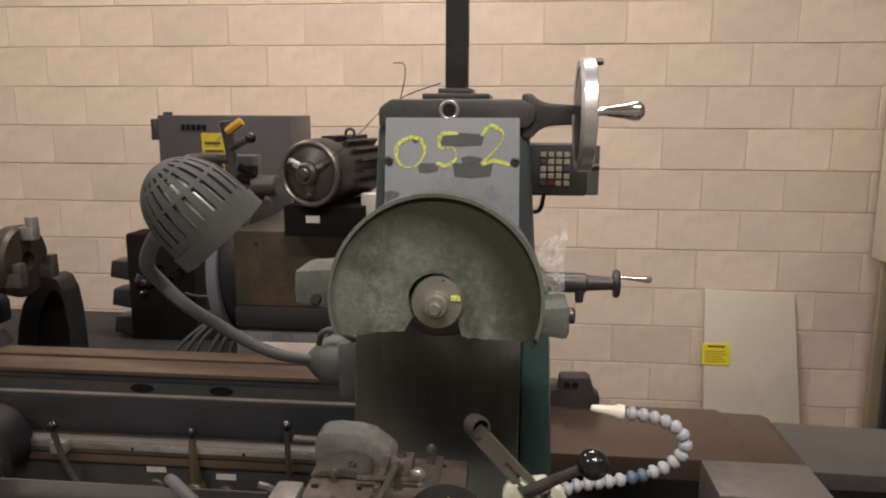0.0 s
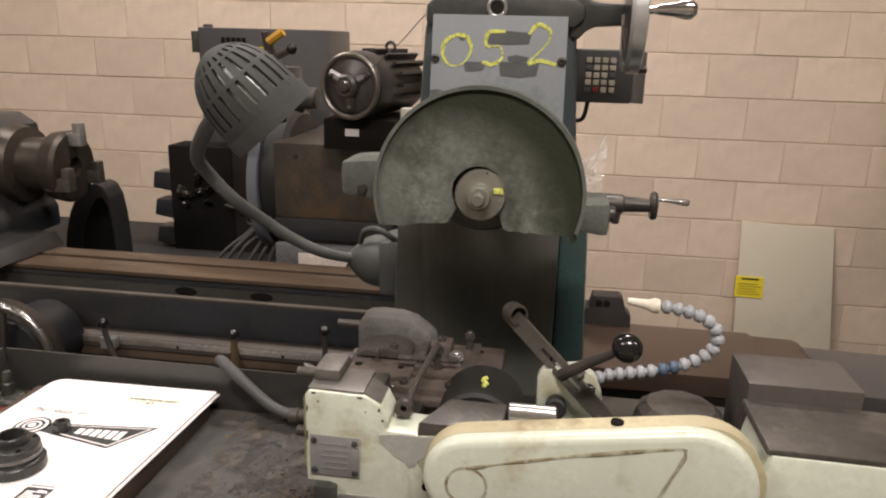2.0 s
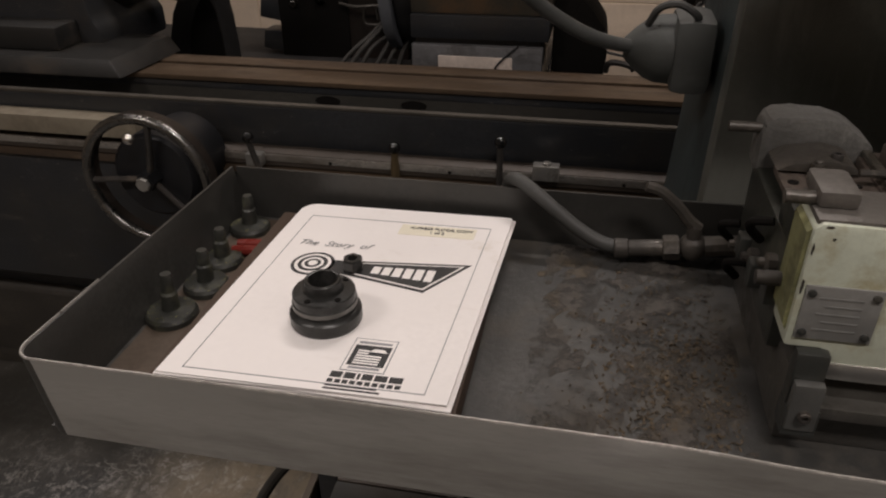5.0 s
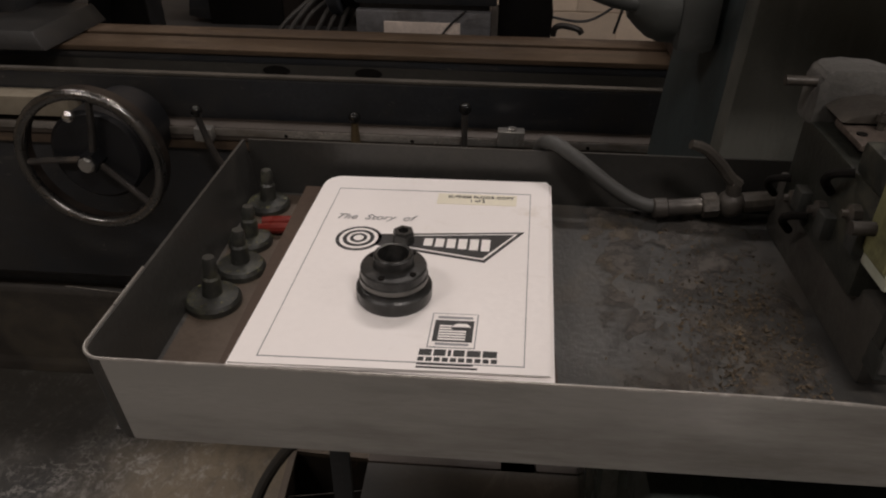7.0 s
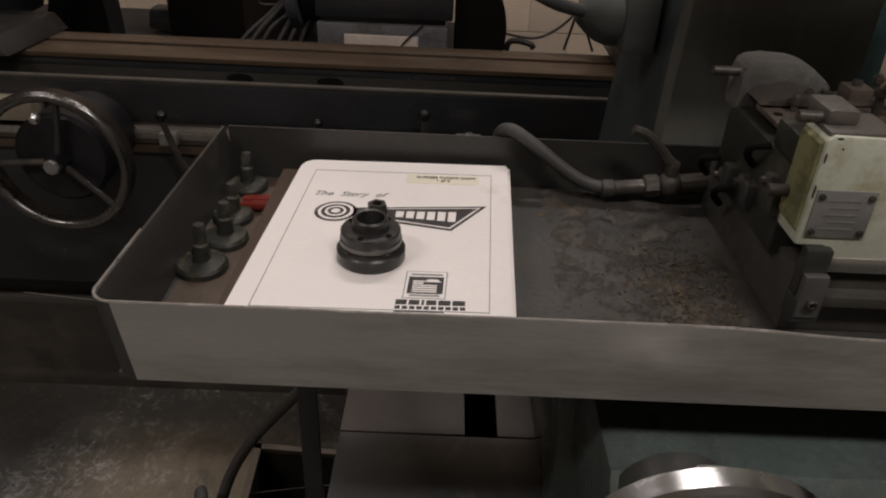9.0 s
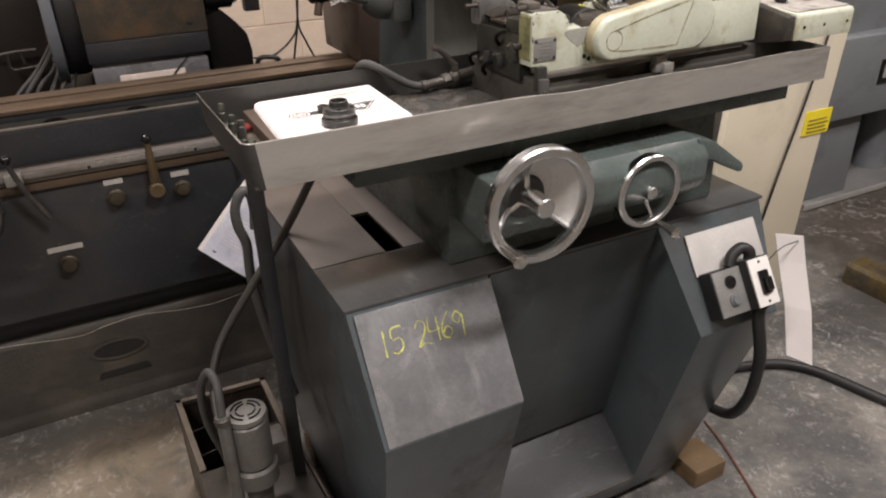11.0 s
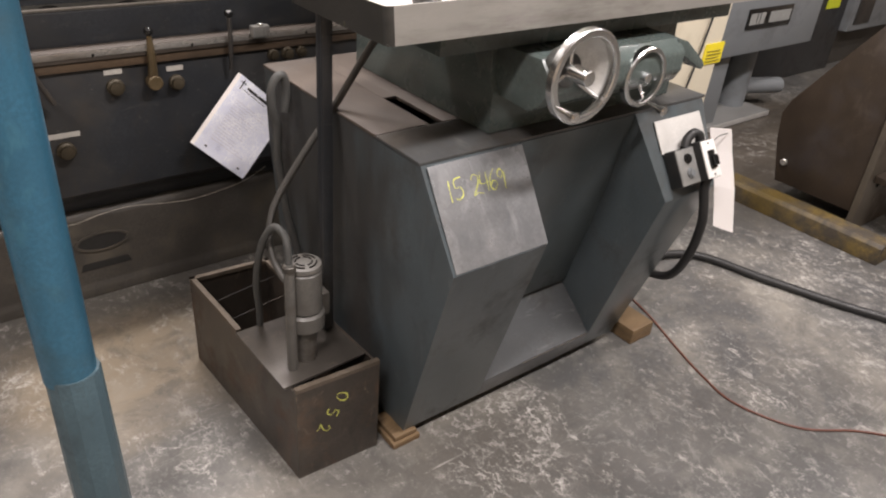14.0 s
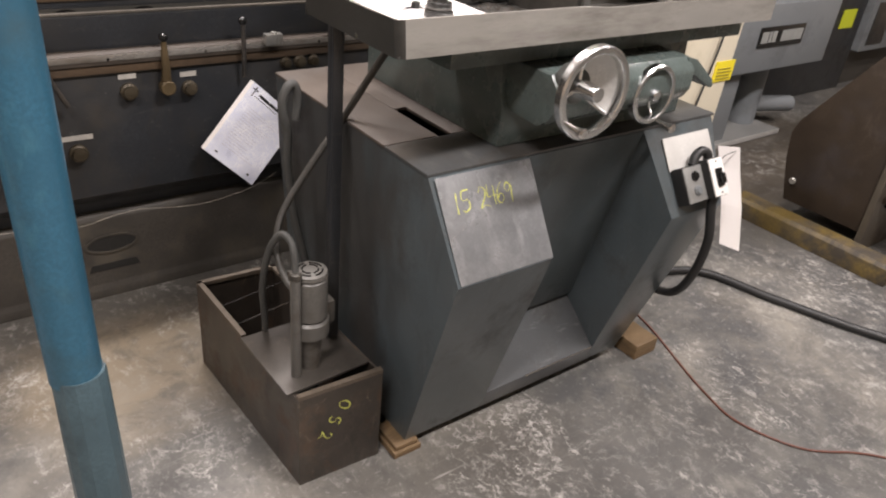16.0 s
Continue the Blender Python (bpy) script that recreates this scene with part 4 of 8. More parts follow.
lathe(bm, [(0.012, -0.012), (0.060, -0.006), (0.060, 0.0), (0.02, 0.004), (0.012, 0.012)], (0.136, 0.435, 1.6215), (1, 0, 0), 40)
part("web", bm, IRON, ew)
bm = B()
lathe(bm, [(0.005, 0), (0.0055, 0.008), (0.0048, 0.012), (0.0058, 0.018), (0.0080, 0.034), (0.0112, 0.046), (0.0108, 0.053), (0.006, 0.058), (0, 0.059)], (0.139, 0.372, 1.6255), (1, -0.05, 0.02), 20)
part("handle", bm, CHROME, ew, "polished turned handle")
for s in (1, -1):
    bm = B()
    cyl(bm, (0.146, 0.435, 1.6215 + s * 0.0635), (0.157, 0.435, 1.6215 + s * 0.0635), 0.0042, n=12, bev=0.001)
    part("rim_screw", bm, IRON, ew)

# digital readout with keypad
bm = B()
box(bm, 0.066, 0.158, 0.60, 0.66, 1.504, 1.580, 0.004)
dro = part("keypad_unit", bm, mat("charcoal_case", (0.03, 0.03, 0.028), 0.45, 0, 0.2, 12, 0.05), grinder, "charcoal readout unit with a keypad")
part("case_side", hexa(B(), [(0.158, 0.602, 1.505), (0.178, 0.622, 1.503), (0.178, 0.66, 1.503), (0.158, 0.66, 1.505)], [(0.158, 0.602, 1.579), (0.178, 0.622, 1.577), (0.178, 0.66, 1.577), (0.158, 0.66, 1.579)], 0.002), mat("grey_case", (0.10, 0.095, 0.085), 0.5), dro)
for i in range(4):
    for j in range(5):
        part("key", box(B(), 0.090 + i * 0.0114, 0.0982 + i * 0.0114, 0.5975, 0.601, 1.519 + j * 0.0105, 1.5268 + j * 0.0105, 0.0008), RED if (i, j) == (1, 0) else mat("key_%d%d" % (i, j), (0.30, 0.27, 0.20) if (i * 7 + j * 3) % 9 else (0.05, 0.05, 0.05), 0.5), dro)
bm = B()
tube(bm, [(0.10, 0.66, 1.506), (0.09, 0.68, 1.47), (0.05, 0.72, 1.48)], 0.0035, 8)
part("mount_arm", bm, OILY, dro)

# bar, rod and hoses beside the cabinet
bm = B()
box(bm, -0.598, -0.572, 0.27, 0.277, 0.292, 1.118, 0.001)
box(bm, -0.598, -0.592, 0.277, 0.295, 0.292, 1.118, 0.001)
part("support_bar", bm, BGREY, grinder, "dark flat steel bar under the tray")


def wood_block(x0, x1, y0, y1, h, z0=0.0):
    bm = B()
    box(bm, x0, x1, y0, y1, z0, h, 0.004)
    single("wood_block", bm, WOOD, "rough pine block under the grinder cabinet", "block", "blocks under the grinder")


wood_block(-0.515, -0.43, 0.052, 0.15, 0.019)
wood_block(-0.508, -0.438, 0.058, 0.16, 0.0355, 0.0192)
wood_block(0.40, 0.505, 0.012, 0.12, 0.055)
wood_block(-0.48, -0.40, 0.58, 0.68, 0.055)
wood_block(0.30, 0.36, 0.58, 0.68, 0.055)

# ---- the tray on the table ----
tray = thing("drip_tray", (-0.09, 0.12, 1.117), "long worn sheet-steel drip tray on the machine table", "tray")
TX0, TX1, TY0, TY1, TZ, TR = -0.655, 0.483, -0.05, 0.288, 1.118, 1.184
part("stained_strip", box(B(), TX0 + 0.012, -0.575, TY0 + 0.006, TY1 - 0.01, TZ + 0.004, TZ + 0.0052, 0), mat("brown_stained_floor", (0.10, 0.075, 0.055), 0.6, 0.1, 0.25, 9, 0.12), tray, "rust-brown stained strip of tray floor")
part("tray_floor", box(B(), TX0 + 0.008, TX1 - 0.004, TY0 + 0.003, TY1 - 0.003, TZ, TZ + 0.004, 0), TRAYIN, tray, "tray floor dusted with grinding dirt")


def rim_strip(bm, a, b, top, thick, lean=0.0):
    """An upright strip from a to b with a top edge that may wander."""
    a, b = Vector(a), Vector(b)
    side = Vector((-(b - a).y, (b - a).x, 0)).normalized()
    n = 24
    rows = []
    for i in range(n + 1):
        p = a.lerp(b, i / n)
        h = top(i / n)
        o = side * lean
        rows.append([bm.verts.new(q) for q in (p, p + Vector((0, 0, h)) + o, p + Vector((0, 0, h)) + o + side * -thick, p + side * -thick)])
    for r, s in zip(rows, rows[1:]):
        for k in range(4):
            bm.faces.new((r[k], s[k], s[(k + 1) % 4], r[(k + 1) % 4]))
    bm.faces.new(rows[0])
    bm.faces.new(rows[-1][::-1])
    bmesh.ops.recalc_face_normals(bm, faces=bm.faces)
    return bm


H0 = TR - TZ


def front_top(t):
    step = 1 / (1 + math.exp(-(t - 0.41) * 60))
    return H0 + 0.002 - 0.005 * step + 0.0012 * math.sin(23 * t) * (t > 0.4)


# same sheet as the front rim; shade on these sides is put into the colour
DSHEET = mat("shaded_tray_side", (0.046, 0.045, 0.041), 0.5, 0.2, 0.25, 6, 0.05, (0.07, 0.066, 0.058), 0.35, 5, 200)


def bent_strip(low, high, thick):
    """An upright sheet along a line of lower and a line of upper points, thickened inwards."""
    bm = B()
    rows = []
    for i, (a, b) in enumerate(zip(low, high)):
        d = Vector(low[min(i + 1, len(low) - 1)]) - Vector(low[max(i - 1, 0)])
        side = Vector((-d.y, d.x, 0)).normalized() * thick
        rows.append([bm.verts.new(q) for q in (Vector(a), Vector(b), Vector(b) + side, Vector(a) + side)])
    for r, t in zip(rows, rows[1:]):
        for k in range(4):
            bm.faces.new((r[k], t[k], t[(k + 1) % 4], r[(k + 1) % 4]))
    bm.faces.new(rows[0])
    bm.faces.new(rows[-1][::-1])
    bmesh.ops.recalc_face_normals(bm, faces=bm.faces)
    return bm


# the end sheet is bent round into the front one
CR = 0.016
bend = [(math.pi + math.pi / 2 * i / 8) for i in range(9)]
low = [(TX0 + 0.006, TY1, TZ), (TX0 + 0.006, TY1 - 0.10, TZ), (TX0 + 0.006, TY0 + 0.10, TZ)] + [(TX0 + 0.006 + CR + CR * math.cos(q), TY0 + CR + CR * math.sin(q), TZ) for q in bend]
high = [(TX0 - 0.003, TY1, TZ + 0.061), (TX0 - 0.003, TY1 - 0.10, TZ + 0.0625), (TX0 - 0.002, TY0 + 0.10, TZ + 0.066)] + [(TX0 - 0.001 + CR + CR * math.cos(q), TY0 - 0.001 + CR + CR * math.sin(q), TZ + 0.068) for q in bend]
part("end_rim", bent_strip(low, high, 0.0025), DSHEET, tray, "end rim bent round the corner, its shade put into dark steel")
front_line = [k / 40 for k in range(41)]
lowf = [(TX0 + 0.006 + CR + (TX1 - TX0 - 0.006 - CR) * t, TY0, TZ) for t in front_line]
highf = [(a[0] - 0.007 * (1 - t), TY0 - 0.001 * (1 - t), TZ + front_top(t)) for a, t in zip(lowf, front_line)]
part("front_rim", bent_strip(lowf, highf, 0.0025), SHEET, tray, "worn bare steel front rim")
part("inner_face", bent_strip([(a[0], a[1] + 0.003, a[2] + 0.004) for a in lowf], [(a[0], a[1] + 0.003, a[2] - 0.002) for a in highf], 0.001), DSHEET, tray, "inner face of the front rim, shade put into its dark colour")
# worn edge; white highlights along it are put into this bright colour
EDGEM = mat("worn_glint_edge", (0.42, 0.40, 0.37), 0.35, 0.6, 0.3, 40, 0.05)
part("rim_edge", tube(B(), [(a[0], a[1] + 0.0012, a[2]) for a in high[2:] + highf[1:]], 0.0012, 6, 1), EDGEM, tray, "worn edge of the rim, its white highlights put into the colour")
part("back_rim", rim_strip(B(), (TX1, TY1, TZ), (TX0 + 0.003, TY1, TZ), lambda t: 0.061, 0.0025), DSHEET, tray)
part("end_rim", rim_strip(B(), (TX1, TY0 + 0.003, TZ), (TX1, TY1 - 0.003, TZ), lambda t: H0 - 0.004, 0.0025), SHEET, tray)
FT = TZ + 0.004

# board and manual
board = single("brown_board", box(B(), -0.590, -0.356, -0.03, 0.262, FT, FT + 0.022, 0.002), BROWN, "brown board lying under the printed manual", "board")
PZ = FT + 0.022
manual = thing("printed_manual", (-0.466, 0.13, PZ), "stack of white printed manual sheets on a brown board", "manual")
for k in range(5):
    bm = B()
    j = 0.0015 * ((k * 7) % 5 - 2) * (k < 4)
    z = PZ + k * 0.0016
    tl = [(-0.5685 + 0.016 * (1 - math.cos(q)) + j, 0.254 + 0.0165 * math.sin(q)) for q in [math.pi / 2 * i / 6 for i in range(7)]]
    prism(bm, [(-0.580 + j, -0.008 + j), (-0.362 + j, -0.004 - j), (-0.3505 + j, 0.272 + j), (-0.3525 + j, 0.2755)] + tl[::-1], "z", z, z + 0.0013)
    part("sheet", bm, PAPER, manual)
PT = PZ + 4 * 0.0016 + 0.0013
ux, uy = Vector((0.218, 0.004, 0)), Vector((0.012, 0.2785, 0))


def on_page(u, v, h=0.0002):
    """A place on the cover page: u across and v up, from 0 to 1."""
    return Vector((-0.580, -0.008, PT + h)) + ux * u + uy * v


def page_patch(bm, pts, h=0.0003):
    vs = [bm.verts.new(on_page(u, v, h)) for u, v in pts]
    ws = [bm.verts.new(on_page(u, v, 0.00002)) for u, v in pts]
    bm.faces.new(vs)
    for i in range(len(pts)):
        bm.faces.new((vs[i], vs[(i + 1) % len(pts)], ws[(i + 1) % len(pts)], ws[i]))
    bmesh.ops.recalc_face_normals(bm, faces=bm.faces)
    return bm


def page_rect(bm, u0, u1, v0, v1, h=0.0003):
    return page_patch(bm, [(u0, v0), (u1, v0), (u1, v1), (u0, v1)], h)


def page_text(words, u, v, size, script=False):
    m = Matrix.Translation(on_page(u, v, 0.0009)) @ Matrix.Rotation(math.atan2(ux.y, ux.x), 4, "Z")
    lettering(words, m, size, INK if not script else INKG, manual, slant=0.45 if script else 0.0)


bm = B()
for u0, u1, v0, v1 in ((0.08, 0.92, 0.905, 0.908), (0.08, 0.92, 0.025, 0.028), (0.08, 0.083, 0.025, 0.908), (0.917, 0.92, 0.025, 0.908)):
    page_rect(bm, u0, u1, v0, v1)
part("page_border", bm, INKG, manual)
bm = B()
page_rect(bm, 0.52, 0.86, 0.822, 0.892, 0.0005)
part("label", bm, STICKY, manual, "pale yellow stuck-on label")
page_text("X-PRESS FLOOR COPY", 0.565, 0.862, 0.0062)
page_text("1 of 2", 0.66, 0.836, 0.0062)
page_text("The  Story  of", 0.118, 0.698, 0.0124, True)
bm = B()
page_patch(bm, [(0.30, 0.612), (0.90, 0.655), (0.755, 0.475), (0.30, 0.555)])
part("mark_wedge", bm, INK, manual, "dark printed wedge mark")
bm = B()
page_patch(bm, [(0.44, 0.613), (0.875, 0.643), (0.75, 0.488), (0.44, 0.542)], 0.0004)
part("mark_field", bm, PAPER, manual)
bm = B()
page_patch(bm, [(0.445, 0.608), (0.86, 0.636), (0.745, 0.496), (0.445, 0.548)], 0.0005)
part("mark_field", bm, INK, manual)
for k in range(6):
    bm = B()
    u = 0.51 + 0.045 * k
    page_rect(bm, u, u + 0.034, 0.555 - 0.004 * k, 0.597 + 0.001 * k, 0.0006)
    part("mark_bar", bm, PAPER, manual)
for r, mt, h in ((0.090, INK, 0.0003), (0.076, PAPER, 0.0004), (0.062, INK, 0.0005), (0.046, PAPER, 0.0006), (0.034, INK, 0.0007), (0.020, PAPER, 0.0008)):
    bm = B()
    page_patch(bm, [(0.25 + r * math.cos(2 * math.pi * i / 32), 0.585 + r * 0.78 * math.sin(2 * math.pi * i / 32)) for i in range(32)], h)
    part("mark_ring", bm, mt, manual)
bm = B()
page_rect(bm, 0.605, 0.76, 0.085, 0.225)
part("badge", bm, INKG, manual)
bm = B()
page_rect(bm, 0.609, 0.756, 0.088, 0.222, 0.0004)
part("badge", bm, PAPER, manual)
bm = B()
page_rect(bm, 0.618, 0.748, 0.108, 0.195, 0.0005)
part("badge", bm, INK, manual)
for k in range(6):
    bm = B()
    page_rect(bm, 0.635, 0.675 if k > 3 else 0.725, 0.115 + 0.0105 * k, 0.1215 + 0.0105 * k, 0.0006)
    part("badge_bar", bm, PAPER, manual)
bm = B()
page_patch(bm, [(0.675, 0.168), (0.74, 0.168), (0.725, 0.182), (0.69, 0.182)], 0.0006)
part("badge_bar", bm, PAPER, manual)
for u0, u1, v in ((0.625, 0.742, 0.202), (0.63, 0.738, 0.094)):
    bm = B()
    page_rect(bm, u0, u1, v, v + 0.009, 0.0006)
    part("badge_bar", bm, INKG, manual)
for u0, u1 in ((0.585, 0.625), (0.632, 0.67), (0.677, 0.687), (0.694, 0.73), (0.737, 0.78), (0.787, 0.832)):
    bm = B()
    page_rect(bm, u0, u1, 0.055, 0.078)
    part("print_bar", bm, INK, manual)
for k in range(10):
    bm = B()
    page_rect(bm, 0.585 + k * 0.0255, 0.604 + k * 0.0255, 0.034, 0.048)
    part("print_bar", bm, INK, manual)
for u1, v in ((0.76, 0.020), (0.775, 0.008)):
    bm = B()
    page_rect(bm, 0.585, u1, v, v + 0.006)
    part("print_bar", bm, INK, manual)

# spindle collar, nut and keys on the manual
collar = thing("spindle_collar", (-0.477, 0.077, PT), "blackened steel grooved spindle collar standing on the manual", "collar")
DARKST = mat("blackened_steel", (0.040, 0.040, 0.038), 0.45, 0.4, 0.35, 60, 0.12, (0.09, 0.085, 0.08), 0.3, 25)
CX, CY = -0.477, 0.077
bm = B()
lathe(bm, [(0.0135, 0), (0.0278, 0), (0.0288, 0.002), (0.0288, 0.0105), (0.0272, 0.0125), (0.0245, 0.0135), (0.0236, 0.0148), (0.0248, 0.0158), (0.0256, 0.0166), (0.0256, 0.0206), (0.0250, 0.0214), (0.0250, 0.0272), (0.0242, 0.0284), (0.0158, 0.0292), (0.0150, 0.0305), (0.0148, 0.0376), (0.0138, 0.0388), (0.0118, 0.0382), (0.0112, 0.012)], (CX, CY, PT), (0, 0, 1), 56, True)
part("collar_body", bm, DARKST, collar)
bm = B()
lathe(bm, [(0.0250, 0.0164), (0.0259, 0.0168), (0.0259, 0.0203), (0.0250, 0.0207)], (CX, CY, PT), (0, 0, 1), 48, True)
part("worn_band", bm, mat("worn_dark_band", (0.16, 0.155, 0.145), 0.42, 0.6, 0.2, 40, 0.04), collar)
for a in (0.9, 2.6, 4.4, 5.6):
    bm = B()
    lathe(bm, [(0.0025, 0), (0.0025, 0.0012), (0, 0.0012)], (CX + 0.0205 * math.cos(a), CY + 0.0205 * math.sin(a), PT + 0.0282), (0, 0, 1), 12)
    part("pin_hole", bm, VOID, collar)
bm = B()
lathe(bm, [(0.0048, 0), (0.0085, 0), (0.0096, 0.002), (0.0096, 0.010), (0.0085, 0.012), (0.0048, 0.012)], (-0.479, 0.153, PT), (0, 0, 1), 6, True)
single("hex_nut", bm, DARKST, "blackened hexagon nut on the manual", "nut", angle=20)

# loose dressing flanges in the tray
PINM = mat("sooty_pin_steel", (0.040, 0.041, 0.036), 0.5, 0.2, 0.35, 30, 0.15, (0.085, 0.085, 0.055), 0.35, 40)


def flange_pin(x, y, s):
    f = thing("flange_pin", (x, y, FT), "dusty steel pin on a round flange in the tray", "flange", "flange pins in the tray")
    bm = B()
    lathe(bm, [(0.021 * s, 0), (0.021 * s, 0.006), (0.019 * s, 0.009), (0.008, 0.011), (0.0075, 0.014)], (x, y, FT), (0, 0, 1), 28)
    part("flange", bm, PINM, f)
    bm = B()
    lathe(bm, [(0.0078, 0.011), (0.0072, 0.026), (0.0058, 0.028), (0.0058, 0.038 * s), (0.0045, 0.042 * s), (0, 0.042 * s)], (x, y, FT), (0.04, 0.02, 1), 16)
    part("pin", bm, PINM, f)
    rc = random.Random(int(y * 1e4))
    bm = B()
    for _ in range(110):
        a, r2, q = rc.uniform(0, 6.28), 0.0205 * s * rc.uniform(0.45, 1.0), rc.uniform(0.0006, 0.0018)
        zz = FT + (0.0092 if r2 < 0.0185 * s else 0.0065)
        vs = [bm.verts.new((x + r2 * math.cos(a) + rc.uniform(-q, q), y + r2 * math.sin(a) + rc.uniform(-q, q), zz + rc.uniform(0, q))) for _ in range(4)]
        for fc in ((0, 1, 2), (0, 1, 3), (1, 2, 3), (0, 2, 3)):
            bm.faces.new([vs[i] for i in fc])
    part("crust", bm, bpy.data.materials.get("green_crust") or mat("green_crust", (0.17, 0.165, 0.075), 0.9, 0, 0.5, 80, 0.2), f, "pale green crust on the flange")


for fx, fy, fs in ((-0.628, 0.092, 1.08), (-0.620, 0.140, 1.0), (-0.625, 0.184, 0.95), (-0.627, 0.252, 1.0)):
    flange_pin(fx, fy, fs)
bm = B()
for gy in (0.2120, 0.1990):
    tube(bm, [(-0.6215, gy, FT + 0.008), (-0.612, gy + 0.001, FT + 0.008), (-0.598, gy + 0.003, FT + 0.008), (-0.591, gy + 0.004, FT + 0.008)], 0.0050, 10, 4, lambda t: 0.0044 + 0.0008 * math.sin(3.14 * t))
single("plier_grip", bm, RED, "dark red plastic plier grips beside the manual", "pliers")

# swarf and dirt
bm = B()
rs = random.Random(5)
for k in range(2600):
    x, y = rs.gauss(-0.205, 0.034), rs.gauss(0.07, 0.075)
    if not (-0.33 < x < -0.155 and TY0 + 0.01 < y < 0.25):
        continue
    s = rs.uniform(0.0008, 0.0026)
    vs = [bm.verts.new((x + rs.uniform(-s, s), y + rs.uniform(-s, s), FT + rs.uniform(0, s * 1.2))) for _ in range(4)]
    for f in ((0, 1, 2), (0, 1, 3), (1, 2, 3), (0, 2, 3)):
        bm.faces.new([vs[i] for i in f])
single("swarf", bm, DEBRIS, "rusty brown grinding swarf scattered in the tray", "swarf", kind="stuff")
bm = B()
rs = random.Random(8)
nx, ny = 34, 40
rows = [[bm.verts.new((-0.335 + 0.185 * i / nx, TY0 + 0.006 + 0.325 * j / ny, FT - 0.001 + 0.0045 * max(0.0, min(1.0, 3 * i / nx, 3 * (nx - i) / nx + 0.4)) * max(0.0, 0.5 + 0.5 * math.sin(0.41 * i + 1.7 * math.sin(0.3 * j)) * math.cos(0.33 * j + 0.9 * math.sin(0.5 * i)) + rs.uniform(-0.35, 0.35)))) for j in range(ny + 1)] for i in range(nx + 1)]
for i in range(nx):
    for j in range(ny):
        bm.faces.new((rows[i][j], rows[i + 1][j], rows[i + 1][j + 1], rows[i][j + 1]))
single("dirt_crust", bm, dusty_alpha(mat("caked_dirt", (0.058, 0.051, 0.043), 0.85, 0, 0.4, 30, 0.4, (0.10, 0.076, 0.045), 0.35, 14), 30, 0.42, 0.60), "caked grinding dirt on the tray floor", "dirt", kind="stuff")

# hose with a cock, lying in the tray
hose = thing("coolant_hose", (-0.26, 0.25, FT + 0.01), "dusty grey hose with a brass cock over the tray rim", "hose")
bm = B()
tube(bm, [(-0.362, 0.32, 1.12), (-0.360, 0.306, 1.172), (-0.350, 0.290, 1.188), (-0.328, 0.277, 1.180), (-0.289, 0.266, 1.154), (-0.262, 0.261, 1.141), (-0.232, 0.258, 1.138)], 0.0070, 12, 7)
part("hose_tube", bm, HOSE, hose)
bm = B()
cyl(bm, (-0.250, 0.258, 1.138), (-0.236, 0.258, 1.139), 0.0098, n=16, bev=0.0015)
cyl(bm, (-0.236, 0.258, 1.139), (-0.205, 0.258, 1.143), 0.0082, n=12)
cyl(bm, (-0.205, 0.258, 1.143), (-0.190, 0.258, 1.145), 0.0120, n=6, bev=0.001)
ball(bm, (-0.178, 0.258, 1.147), 0.0135, 14)
cyl(bm, (-0.168, 0.258, 1.148), (-0.120, 0.260, 1.154), 0.0100, 0.0092, 10)
cyl(bm, (-0.178, 0.257, 1.152), (-0.180, 0.256, 1.172), 0.0075, 0.0065, 12, 0.001)
part("cock", bm, GRIME, hose)
bm = B()
tube(bm, [(-0.176, 0.256, 1.168), (-0.186, 0.255, 1.176), (-0.198, 0.254, 1.190), (-0.214, 0.253, 1.204), (-0.228, 0.252, 1.209)], 0.006, 8, 5, lambda t: 0.0060 - 0.0012 * t)
part("cock_lever", bm, GRIME, hose)

# ---- the centreless fixture in the tray ----
fx = thing("grinding_fixture", (0.08, 0.13, FT), "ivory centreless grinding fixture with a belt cover, grimed with oil", "fixture")
bm = B()
box(bm, -0.148, 0.46, 0.035, 0.255, FT - 0.0145, 1.168, 0.003)
box(bm, -0.13, 0.36, 0.022, 0.06, 1.140, 1.150, 0.002)
part("bed_block", bm, mat("oily_bed_iron", (0.085, 0.080, 0.070), 0.5, 0.2, 0.3, 14, 0.15, (0.06, 0.055, 0.048), 0.42, 12, 180), fx, "dark oily iron bed")
bm = B()
box(bm, -0.13, 0.33, 0.028, 0.05, 1.168, 1.182, 0.004)
part("slide_bar", bm, STEEL, fx, "bare worn slide edge")
bm = B()
prism(bm, [(-0.158, 1.191), (-0.158, 1.275), (-0.154, 1.2795), (-0.106, 1.2785), (-0.091, 1.270), (-0.084, 1.256), (-0.086, 1.248), (-0.062, 1.247), (0.05, 1.247), (0.05, 1.172), (-0.135, 1.172), (-0.135, 1.191)], "y", 0.03, 0.068, 0.0025)
front = part("head_front", bm, IVORY, fx, "chipped ivory front casting")
bm = B()
box(bm, -0.157, -0.066, 0.068, 0.22, 1.16, 1.238, 0.004)
box(bm, -0.157, -0.100, 0.066, 0.115, 1.238, 1.262, 0.004)
part("head_body", bm, mat("oil_dark_head", (0.034, 0.036, 0.030), 0.45, 0.1, 0.4, 18, 0.12, (0.075, 0.072, 0.050), 0.3, 14), fx, "oil-darkened head casting")
bm = B()
box(bm, -0.1565, -0.106, 0.0325, 0.078, 1.276, 1.2812, 0.0025)
